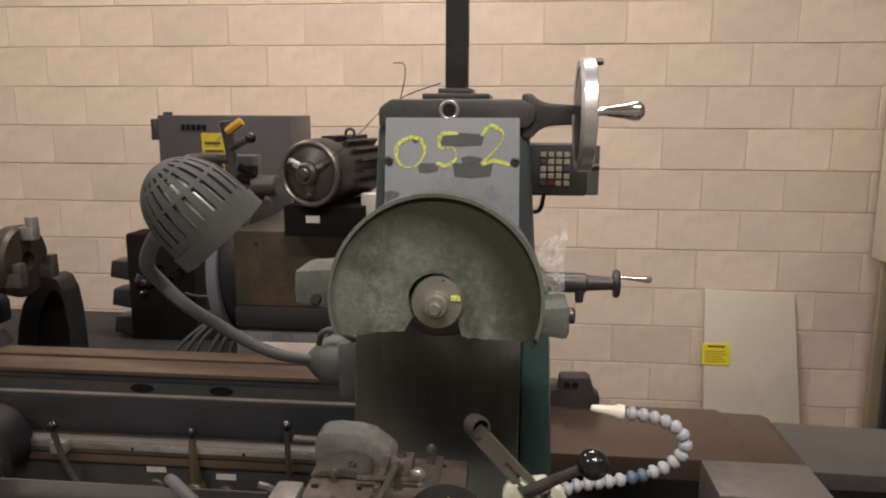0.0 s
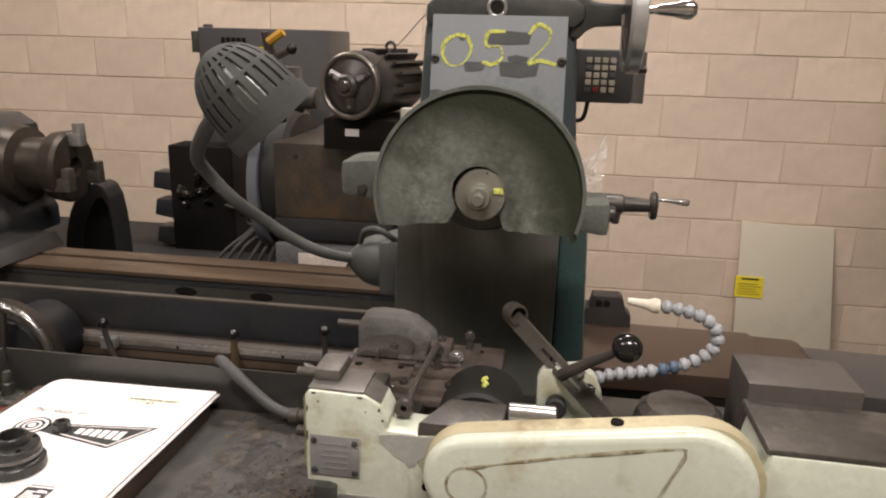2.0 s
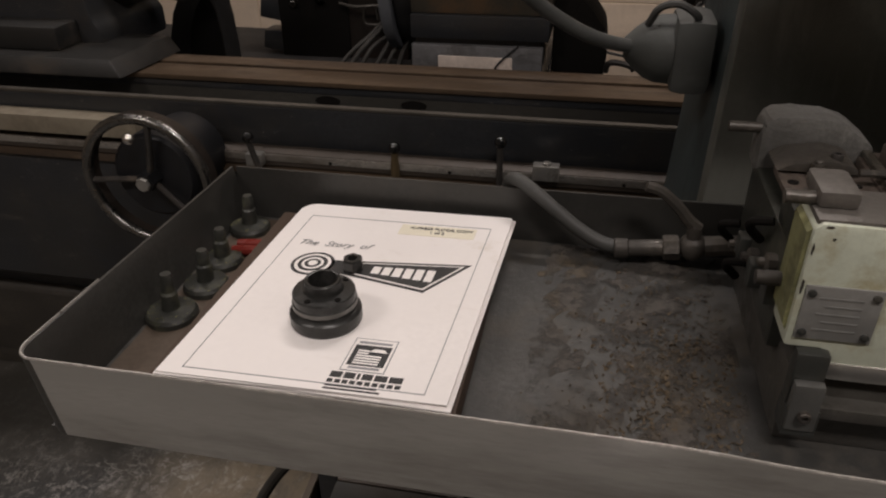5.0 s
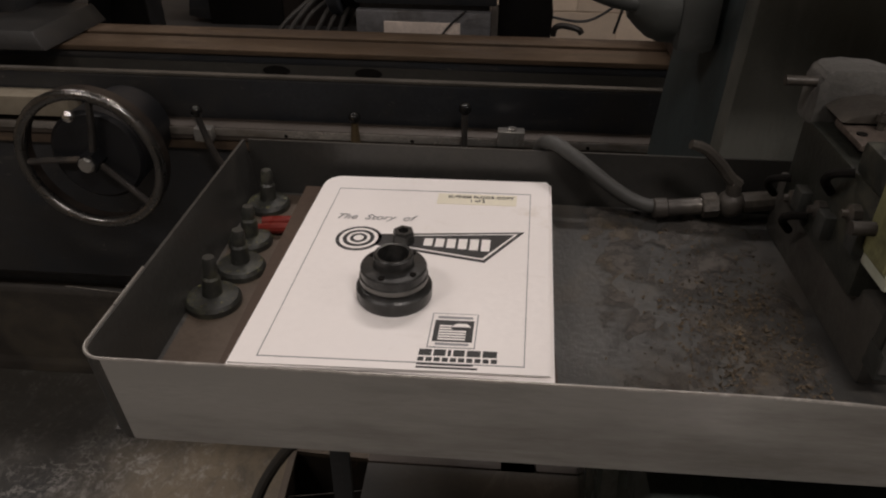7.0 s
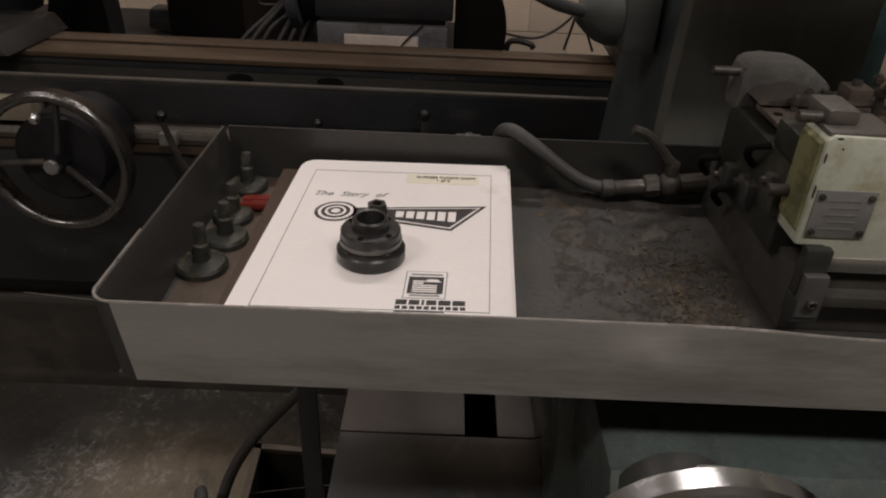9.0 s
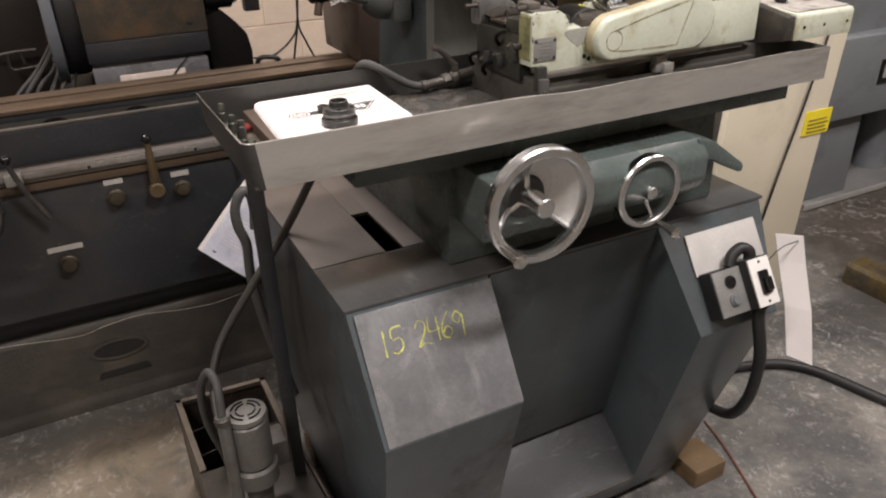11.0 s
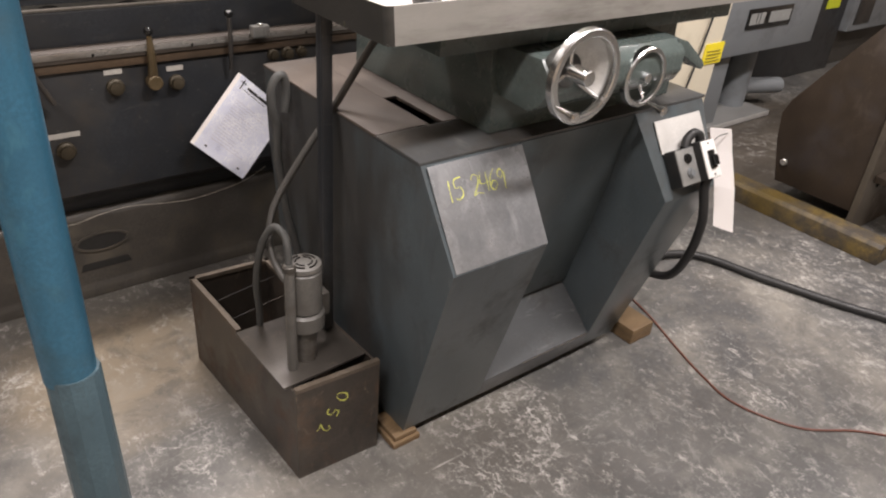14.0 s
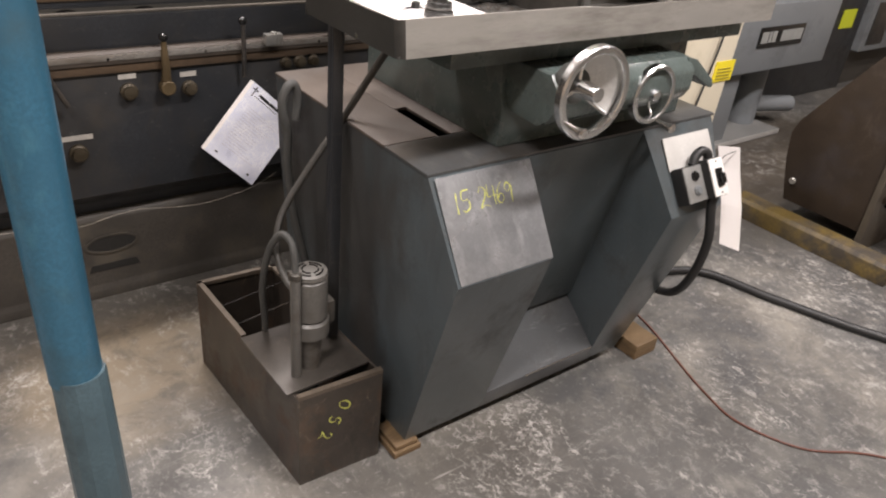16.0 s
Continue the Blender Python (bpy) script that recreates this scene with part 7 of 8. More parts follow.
box(bm, -0.384, -0.336, 1.56, 1.60, 1.278, 1.398, 0.003)
part("white_bracket", bm, mat("white_cover", (0.60, 0.57, 0.48), 0.5, 0, 0.06), wh, "cream bracket")
bm = B()
hexa(bm, [(-0.345, 1.62, 1.39), (-0.05, 1.62, 1.385), (-0.05, 1.66, 1.385), (-0.345, 1.66, 1.39)], [(-0.33, 1.62, 1.44), (-0.05, 1.62, 1.425), (-0.05, 1.66, 1.425), (-0.33, 1.66, 1.44)], 0.003)
part("white_duct", bm, mat("white_duct", (0.74, 0.73, 0.70), 0.5, 0, 0.04), wh, "white painted duct")

part("junction_box", box(B(), -0.337, -0.248, 1.78, 1.86, 1.435, 1.51, 0.006), mat("brown_junction_box", (0.11, 0.075, 0.045), 0.6, 0, 0.2, 14, 0.1), wh, "brown junction box")

# hydraulic valve block with hoses
bm = B()
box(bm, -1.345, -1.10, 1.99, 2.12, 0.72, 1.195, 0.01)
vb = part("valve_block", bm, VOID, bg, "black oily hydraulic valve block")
bm = B()
for k in range(3):
    z = 0.82 + k * 0.105
    prism(bm, [(-1.42, z), (-1.345, z - 0.012), (-1.345, z + 0.06), (-1.41, z + 0.062)], "y", 2.0, 2.08, 0.006)
part("solenoid", bm, BGREY, vb)
rs = random.Random(11)
OILPIPE = mat("oily_pipe", (0.030, 0.027, 0.023), 0.3, 0.4, 0.3, 30, 0.05)
for k in range(11):
    bm = B()
    x, z = -1.31 + rs.uniform(0, 0.16), 0.98 + rs.uniform(0, 0.15)
    lathe(bm, [(0.008, 0), (0.014, 0.004), (0.014, 0.018), (0.010, 0.024)], (x, 1.995, z), (rs.uniform(-0.5, 0.5), -1, rs.uniform(-0.4, 0.4)), 6)
    if k % 2:
        dx, dz = rs.uniform(-0.05, 0.05), rs.uniform(-0.04, 0.05)
        tube(bm, [(x, 1.985, z), (x + dx * 0.3, 1.955, z + 0.01), (x + dx, 1.95, z + dz), (x + dx * 1.2, 1.99, z + dz - 0.02)], 0.0045, 8, 4)
    part("fitting", bm, (VOID, OILPIPE, GRIME)[k % 3 if k < 8 else 0], vb)
bm = B()
tube(bm, [(-1.12, 1.97, 0.985), (-1.06, 1.95, 0.98), (-1.00, 1.95, 0.985), (-0.94, 1.95, 0.985)], 0.005, 8, 4)
tube(bm, [(-1.03, 1.95, 0.985), (-1.03, 1.95, 0.93), (-0.99, 1.95, 0.925), (-0.94, 1.95, 0.93)], 0.005, 8, 3)
tube(bm, [(-0.99, 1.95, 0.985), (-0.985, 1.95, 0.94)], 0.005, 8, 2)
part("pipe_run", bm, GRIME, vb)
# added box: the grey cabinet's shaded lower part, put into dark brown
part("brown_housing", box(B(), -1.12, -0.90, 2.0, 2.3, 0.79, 1.37, 0.006), mat("cabinet_shade_brown", (0.024, 0.018, 0.014), 0.6, 0, 0.3, 5, 0.08, (0.04, 0.02, 0.016), 0.35, 6), bg, "added dark brown box for the shaded lower cabinet")
for k in range(6):
    bm = B()
    tube(bm, [(-1.09 + 0.042 * k, 1.72, 0.80), (-1.02 + 0.034 * k, 1.74, 0.885 + 0.008 * (k % 3)), (-0.95 + 0.026 * k, 1.78, 0.945 + 0.012 * (k % 2)), (-0.885 + 0.012 * k, 1.84, 1.02)], 0.0065 + 0.0012 * (k % 2), 8, 4)
    part("hydraulic_hose", bm, mat("dark_dusty_hose", (0.05, 0.047, 0.042), 0.6) if k == 0 else bpy.data.materials["dark_dusty_hose"], bg)
bm = B()
box(bm, X0, -0.38, 1.75, 2.35, 0.0, 0.80, 0.01)
part("rear_bed", bm, mat("near_black_rear_bed", (0.014, 0.013, 0.012), 0.7, 0, 0.3, 6, 0.1), bed)

# ---- behind the bed ----
gc = thing("grey_cabinet", (-1.0, 2.5, 0), "tall grey steel cabinet against the block wall", "cabinet")
bm = B()
box(bm, -1.40, -0.852, 2.40, 2.72, 0.0, 1.615, 0.006)
part("cabinet_body", bm, mat("cabinet_grey", (0.050, 0.050, 0.050), 0.5, 0, 0.12, 5, 0.04, (0.05, 0.045, 0.04), 0.35, 3), gc)
tagp = part("yellow_sticker", box(B(), -1.215, -1.108, 2.394, 2.3995, 1.385, 1.545, 0), mat("grimy_yellow_tag", (0.55, 0.43, 0.03), 0.55, 0, 0.25, 30, 0.1, (0.08, 0.06, 0.02), 0.35, 30), gc, "grimy yellow sticker")
for k in range(4):
    part("sticker_bar", box(B(), -1.20, -1.125 - 0.01 * (k % 2), 2.391, 2.3945, 1.405 + 0.032 * k, 1.413 + 0.032 * k, 0), INK, tagp)
for k in range(5):
    part("stencil_bar", box(B(), -1.30 + 0.022 * k, -1.284 + 0.022 * k, 2.3965, 2.3995, 1.555, 1.578, 0), VOID, gc)
part("cabinet_hinge", box(B(), -1.43, -1.40, 2.40, 2.45, 1.515, 1.60, 0.004), IRON, gc)
part("cabinet_eye", box(B(), -1.40, -1.37, 2.45, 2.48, 1.615, 1.628, 0.003), IRON, gc)

rc = part("footstock", prism(B(), [(-0.012, 0.9585), (-0.012, 1.135), (0.0, 1.165), (0.11, 1.165), (0.12, 1.14), (0.12, 0.9585)], "y", 1.225, 1.58, 0.008), mat("dark_brown_casting", (0.058, 0.040, 0.031), 0.45, 0.1, 0.3, 6, 0.08, (0.035, 0.027, 0.022), 0.35, 5), bg, "dark brown footstock on the ways")
bm = B()
lathe(bm, [(0.0, 0.0), (0.006, 0.006), (0.011, 0.03), (0.011, 0.06)], (-0.158, 1.42, 1.166), (1, 0, 0), 20)
part("centre", bm, IRON, rc, "dead centre in the footstock")
bm = B()
lathe(bm, [(0.010, 0.0), (0.028, 0.003), (0.034, 0.010), (0.034, 0.024), (0.038, 0.027), (0.038, 0.045), (0.033, 0.05), (0.033, 0.10)], (-0.107, 1.42, 1.160), (1, 0, 0), 28)
part("centre_sleeve", bm, mat("black_sleeve", (0.015, 0.014, 0.013), 0.35, 0.3, 0.2, 20, 0.04), rc, "black oily sleeve round the centre")
part("brass_plug", cyl(B(), (-0.078, 1.40, 1.13), (-0.088, 1.392, 1.092), 0.012, 0.014, 10, 0.002), WAYS, rc)
rs = random.Random(21)
bm = B()
nu, nv = 12, 9
grid = [[bm.verts.new((-0.09 + 0.27 * i / nu + rs.uniform(-0.006, 0.006), 1.225 + 0.30 * j / nv + rs.uniform(-0.006, 0.006), 1.172 + rs.uniform(0, 0.034) + 0.34 * max(0, i / nu - 0.60) * (1 + rs.uniform(-0.18, 0.18)) * (0.45 + 0.8 * math.sin(math.pi * j / nv)) - 0.05 * (j == 0))) for j in range(nv + 1)] for i in range(nu + 1)]
for i in range(nu):
    for j in range(nv):
        bm.faces.new((grid[i][j], grid[i + 1][j], grid[i + 1][j + 1], grid[i][j + 1]))
bmesh.ops.solidify(bm, geom=bm.faces[:], thickness=0.0006)
single("plastic_wrap", bm, PLASTIC, "crumpled clear plastic wrap on the footstock", "wrap", angle=15)
bm = B()
cyl(bm, (0.115, 1.5, 1.168), (0.255, 1.5, 1.168), 0.030, 0.027, 20, 0.004)
cyl(bm, (0.25, 1.5, 1.168), (0.328, 1.5, 1.168), 0.022, 0.018, 20, 0.003)
cyl(bm, (0.235, 1.49, 1.15), (0.235, 1.49, 1.115), 0.014, 0.011, 12, 0.002)
lathe(bm, [(0.012, 0), (0.036, 0.004), (0.04, 0.012), (0.036, 0.02), (0.012, 0.024)], (0.322, 1.5, 1.168), (1, 0, 0), 28)
part("crank_shaft", bm, IRON, rc)
bm = B()
lathe(bm, [(0.005, 0), (0.006, 0.03), (0.010, 0.07), (0.008, 0.082), (0, 0.084)], (0.345, 1.5, 1.186), (1, -0.05, -0.05), 16)
part("crank_handle", bm, CHROME, rc, "polished crank handle")

# leaning panel
lp = thing("leaning_panel", (1.27, 3.17, 0), "cream sheet-steel panel leaning on the block wall", "panel")
bm = B()
hexa(bm, [(1.045, 3.165, 0.002), (1.528, 3.165, 0.002), (1.528, 3.18, 0.002), (1.045, 3.18, 0.002)], [(1.025, 3.245, 0.752), (1.463, 3.245, 0.739), (1.463, 3.26, 0.739), (1.025, 3.26, 0.752)], 0.002)
part("panel_sheet", bm, CREAM, lp)
bm = B()
hexa(bm, [(1.024, 3.1995, 0.369), (1.160, 3.1995, 0.367), (1.160, 3.206, 0.367), (1.024, 3.206, 0.369)], [(1.022, 3.211, 0.476), (1.158, 3.211, 0.474), (1.158, 3.2175, 0.474), (1.022, 3.2175, 0.476)])
ys = part("warning_sticker", bm, YELLOW, lp, "yellow warning sticker")
for k in range(5):
    bm = B()
    z = 0.384 + 0.013 * k
    yk = 3.1995 + (z - 0.369) * 0.107
    box(bm, 1.036, 1.146 - 0.012 * (k % 3), yk - 0.002, yk + 0.001, z, z + 0.003, 0)
    part("sticker_bar", bm, SOFTINK, ys)
part("sticker_bar", box(B(), 1.05, 1.132, 3.2075, 3.211, 0.459, 0.467, 0), INK, ys)

# upright with a cream box near the wall
rk = thing("wall_rack", (1.9, 2.95, 0), "dark steel upright with a cream box in front of the wall", "rack")
bm = B()
hexa(bm, [(1.765, 2.88, 0.0), (1.80, 2.88, 0.0), (1.80, 2.92, 0.0), (1.765, 2.92, 0.0)], [(1.745, 2.88, 2.0), (1.785, 2.88, 2.0), (1.785, 2.92, 2.0), (1.745, 2.92, 2.0)], 0.003)
part("rack_post", bm, BGREY, rk)
bm = B()
box(bm, 1.786, 2.3, 2.90, 3.2, 0.945, 1.75, 0.006)
part("cream_box", bm, CREAM, rk, "cream painted box")
bm = B()
box(bm, 1.80, 2.3, 3.1, 3.13, 0.0, 0.945, 0.004)
part("tan_board", bm, mat("tan_board", (0.30, 0.25, 0.15), 0.6, 0, 0.15, 6), rk)
for z in (0.35, 0.58, 0.78):
    bm = B()
    box(bm, 1.80, 2.3, 2.98, 3.0, z, z + 0.02, 0.002)
    part("rack_rail", bm, IRON, rk)
bm = B()
tube(bm, [(1.90, 2.97, 0.88), (1.91, 2.96, 0.70), (1.88, 2.97, 0.48)], 0.04, 8, 3)
part("hung_tool", bm, VOID, rk)

# ---- coolant tank and pump ----
tank = thing("coolant_tank", (-0.66, 0.4, 0), "rusty dark steel coolant tank on the floor", "tank")
A, Bc, C, D = (-0.767, 0.103), (-0.542, 0.094), (-0.566, 0.672), (-0.799, 0.684)


def tank_wall(a, b, z0=0.0, z1=0.28, t=0.006):
    a, b = Vector((*a, 0)), Vector((*b, 0))
    s = Vector((-(b - a).y, (b - a).x, 0)).normalized() * t
    bm = B()
    hexa(bm, [a + Vector((0, 0, z0)), b + Vector((0, 0, z0)), b + s + Vector((0, 0, z0)), a + s + Vector((0, 0, z0))], [a + Vector((0, 0, z1)), b + Vector((0, 0, z1)), b + s + Vector((0, 0, z1)), a + s + Vector((0, 0, z1))])
    return bm


RTANK = mat("rusty_tank_paint", (0.050, 0.041, 0.033), 0.5, 0.1, 0.3, 6, 0.1, (0.11, 0.07, 0.045), 0.35, 5)
scuffs(RTANK, 12, (1, 1, 0.3), (0, 0, 0), (0.018, 0.017, 0.015), 0.46, 0.62, 0.85)
scuffs(RTANK, 5, (1, 1, 0.8), (0, 0, 0), (0.09, 0.078, 0.062), 0.50, 0.64, 0.6)
scuffs(RTANK, 9, (1, 1, 0.45), (0, 0, 0), (0.11, 0.05, 0.022), 0.55, 0.66, 0.6)
scuffs(RTANK, 26, (1, 1, 0.6), (0, 0, 0), (0.19, 0.15, 0.105), 0.59, 0.66, 0.6)
for a, b in ((A, Bc), (Bc, C), (C, D), (D, A)):
    part("tank_side", tank_wall(a, b), RTANK, tank)
# near-black floor carries the shade inside the open tank
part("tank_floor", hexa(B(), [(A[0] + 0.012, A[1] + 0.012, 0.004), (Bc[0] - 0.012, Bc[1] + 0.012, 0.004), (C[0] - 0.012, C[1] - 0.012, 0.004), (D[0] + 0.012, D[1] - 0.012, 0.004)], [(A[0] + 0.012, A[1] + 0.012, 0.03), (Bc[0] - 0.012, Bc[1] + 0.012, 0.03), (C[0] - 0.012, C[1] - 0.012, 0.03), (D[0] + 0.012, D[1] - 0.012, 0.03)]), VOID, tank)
bm = B()
hexa(bm, [(-0.785, 0.130, 0.281), (-0.556, 0.142, 0.281), (-0.566, 0.385, 0.281), (-0.792, 0.385, 0.281)], [(-0.785, 0.130, 0.288), (-0.556, 0.142, 0.288), (-0.566, 0.385, 0.288), (-0.792, 0.385, 0.288)], 0.0015)
part("tank_lid", bm, scuffs(scuffs(mat("lid_steel", (0.065, 0.058, 0.05), 0.45, 0.2, 0.25, 8, 0.08, (0.05, 0.045, 0.04), 0.3, 6), 10, (1, 1, 1), (0, 0, 0), (0.022, 0.02, 0.017), 0.50, 0.62, 0.8), 40, (1, 1, 1), (0, 0, 0), (0.15, 0.12, 0.09), 0.58, 0.66, 0.6), tank, "dark steel lid over the front half")
RIMW = mat("worn_tank_rim", (0.13, 0.105, 0.08), 0.5, 0.3, 0.3, 14, 0.1)
for a, b in ((A, Bc), ((-0.565, 0.39), C), (C, D), (D, (-0.788, 0.39))):
    part("tank_rim", tank_wall(a, b, 0.279, 0.291, 0.014), RIMW, tank)
for y in (0.50, 0.60):
    bm = B()
    tube(bm, [(-0.785, y - 0.02, 0.255), (-0.56, y + 0.02, 0.257)], 0.0014, 6, 1)
    part("baffle_wire", bm, IRON, tank)
chalked("052", (-0.655, 0.0965, 0.240), (-0.55, 0, -0.83), (0.83, 0, -0.55), 0.036, 0.047, tank, 0.002, 4)

pump = thing("coolant_pump", (-0.69, 0.205, 0.288), "grimy grey coolant pump on the tank lid", "pump")
PGREY = mat("pump_grey", (0.11, 0.105, 0.095), 0.5, 0.1, 0.25, 15, 0.1, (0.06, 0.05, 0.04), 0.35, 9)
MX, MY = -0.686, 0.205
bm = B()
cyl(bm, (MX, MY, 0.435), (MX, MY, 0.55), 0.041, n=36, bev=0.006)
pm = part("pump_motor", bm, PGREY, pump)
bm = B()
lathe(bm, [(0.040, 0), (0.042, 0.004), (0.040, 0.013), (0.02, 0.016), (0, 0.016)], (MX, MY, 0.55), (0, 0, 1), 36)
cap = part("fan_cap", bm, PGREY, pm)
for k in range(4):
    a = k * math.pi / 2
    for rr in (0.029, 0.019):
        bm = B()
        tube(bm, [(MX + rr * math.cos(a + q), MY + rr * math.sin(a + q), 0.5655 + (0.03 - rr) * 0.10) for q in (0, 0.4, 0.8, 1.2)], 0.002, 6, 2)
        part("vent_slot", bm, VOID, cap)
bm = B()
box(bm, MX - 0.005, MX + 0.075, MY + 0.01, MY + 0.075, 0.385, 0.45, 0.008)
cyl(bm, (MX, MY, 0.385), (MX, MY, 0.435), 0.046, n=30, bev=0.006)
cyl(bm, (MX, MY, 0.288), (MX, MY, 0.39), 0.024, 0.030, n=20)
part("pump_bracket", bm, PGREY, pump)
bm = B()
cyl(bm, (-0.733, 0.185, 0.288), (-0.733, 0.185, 0.585), 0.0125, n=18)
part("outlet_pipe", bm, PGREY, pump)
bm = B()
cyl(bm, (-0.733, 0.185, 0.565), (-0.733, 0.185, 0.582), 0.0155, n=18, bev=0.002)
part("hose_clip", bm, GRIME, pump)
bm = B()
tube(bm, [(-0.733, 0.185, 0.585), (-0.730, 0.195, 0.625), (-0.728, 0.215, 0.645), (-0.737, 0.245, 0.650), (-0.752, 0.272, 0.605), (-0.756, 0.300, 0.53), (-0.748, 0.335, 0.44), (-0.730, 0.370, 0.34), (-0.72, 0.40, 0.24)], 0.0085, 12, 6)
part("return_hose", bm, HOSE, pump, "looped grey hose into the tank")
ch = thing("rising_hose", (-0.62, 0.4, 0.5), "grey hose rising beside the cabinet", "hose")
bm = B()
tube(bm, [(-0.515, 0.55, 0.30), (-0.535, 0.55, 0.40), (-0.556, 0.55, 0.50), (-0.575, 0.55, 0.66), (-0.573, 0.55, 0.75), (-0.585, 0.55, 0.80), (-0.585, 0.55, 0.845), (-0.568, 0.55, 0.878), (-0.550, 0.552, 0.875), (-0.543, 0.555, 0.835), (-0.548, 0.555, 0.785)], 0.0115, 12, 6)
part("hose_tube", bm, HOSE, ch)
dh = thing("drain_hose", (-0.62, 0.35, 0.7), "thin dark drain hose from the tray to the tank", "hose")
bm = B()
tube(bm, [(-0.43, 0.25, 1.117), (-0.440, 0.27, 1.06), (-0.455, 0.31, 1.00), (-0.523, 0.34, 0.872), (-0.606, 0.345, 0.762), (-0.680, 0.335, 0.672), (-0.712, 0.315, 0.625), (-0.728, 0.29, 0.585), (-0.734, 0.26, 0.555), (-0.735, 0.22, 0.535), (-0.734, 0.195, 0.53)], 0.0085, 10, 6)
part("hose_tube", bm, mat("dark_hose", (0.045, 0.042, 0.036), 0.55), dh)

# hanging papers
doc = thing("hanging_papers", (-0.52, 1.05, 0.55), "sleeve of white papers hung askew on the bed front", "papers")
L, T, Bt = Vector((-0.625, 1.040, 0.525)), Vector((-0.437, 1.075, 0.712)), Vector((-0.487, 1.010, 0.388))
e1, e2 = T - L, Bt - L
n3 = e1.cross(e2).normalized()
n3 = n3 if n3.y < 0 else -n3
for k in range(3):
    o = -n3 * 0.004 * k + Vector((-0.004 * k, 0, 0.004 * k))
    bm = B()
    q = [L + o, L + e1 + o, L + e1 + e2 + o, L + e2 + o]
    hexa(bm, q, [v + n3 * 0.0015 for v in q])
    part("sheet", bm, mat("cool_paper", (0.80, 0.82, 0.96), 0.35) if k == 0 else PAPER, doc)


def doc_bar(bm, u0, u1, v0, v1):
    q = [L + e1 * u + e2 * v + n3 * 0.0018 for u, v in ((u0, v0), (u1, v0), (u1, v1), (u0, v1))]
    hexa(bm, q, [v + n3 * 0.0003 for v in q])


for bar in ((0.90, 0.930, 0.20, 0.40), (0.905, 0.93, 0.42, 0.66), (0.895, 0.915, 0.24, 0.62), (0.865, 0.872, 0.14, 0.62), (0.85, 0.975, 0.085, 0.105), (0.93, 0.945, 0.05, 0.15), (0.06, 0.080, 0.14, 0.19), (0.06, 0.080, 0.80, 0.85)):
    bm = B()
    doc_bar(bm, *bar)
    part("print_bar", bm, INK, doc)
FAINT = mat("faint_print", (0.70, 0.69, 0.75), 0.5)
rs = random.Random(2)
for k in range(16):
    bm = B()
    u = 0.72 - 0.036 * k
    doc_bar(bm, u, u + 0.009, 0.15, 0.15 + rs.uniform(0.25, 0.65))
    part("text_bar", bm, FAINT, doc)

tag = thing("hanging_sheet", (0.47, -0.08, 0.6), "white paper sheet hanging from the outlet box", "papers")
bm = B()
right = [Vector((0.523, -0.054, 0.762)), Vector((0.523, -0.075, 0.70)), Vector((0.518, -0.118, 0.60)), Vector((0.513, -0.154, 0.478))]
left = [v + Vector((-0.025, 0.052, -0.010 + 0.005 * k)) for k, v in enumerate(right)]
for k in range(3):
    hexa(bm, [left[k], right[k], right[k] + Vector((0.001, 0.001, 0)), left[k] + Vector((0.001, 0.001, 0))], [left[k + 1], right[k + 1], right[k + 1] + Vector((0.001, 0.001, 0)), left[k + 1] + Vector((0.001, 0.001, 0))])
part("sheet", bm, PAPER, tag)

# ---- the blue post ----
post = thing("painted_post", (-1.211, 0.085, 0), "blue round steel post, slate-grey and flaring towards its foot", "post")
PX, PY = -1.211, 0.085
part("post_tube", cyl(B(), (PX, PY, 0.56), (PX, PY, 4.0), 0.045, n=36), BLUE, post)
part("post_sleeve", lathe(B(), [(0.052, 0.0), (0.052, 0.02), (0.050, 0.30), (0.0465, 0.57), (0.045, 0.575)], (PX + 0.004, PY - 0.004, 0), (0, 0, 1), 14), SLATE, post, "slate-grey painted foot of the post", 20)

# ---- work lamp on a gooseneck ----
lamp = thing("machine_lamp", (-0.2, 0.46, 1.26), "dusty black vented work lamp on a gooseneck", "lamp")
LC = Vector((-0.251, 0.232, 1.504))
ax = Vector((-0.64, -0.22, 0.74)).normalized()
au, av, _ = basis(ax)
SHADE = mat("dusty_black_shade", (0.038, 0.040, 0.037), 0.6, 0, 0.2, 14, 0.1)
R, RH = 0.0500, 0.088


def dome(t):
    """Radius and height of the shade's outline at t degrees up."""
    a = math.radians(t)
    q = math.sin(a)
    return R * (max(0.0, 1 - q ** 3.2)) ** 0.55, RH * q


bm = B()
lathe(bm, [(R * 0.97, -0.010), (R * 1.05, -0.010), (R * 1.05, 0.008), (R * 0.97, 0.008)], LC, ax, 44, True)
for t0, t1 in ((0, 12), (33, 36), (54, 57)):
    prof = [dome(t) for t in range(t0, t1 + 1, 3)]
    lathe(bm, prof + [(r * 0.95, h * 0.95) for r, h in prof[::-1]], LC, ax, 44, True)
lathe(bm, [dome(t) for t in range(64, 91, 4)], LC, ax, 40)
shade = part("vented_shade", bm, SHADE, lamp, "vented black domed shade")
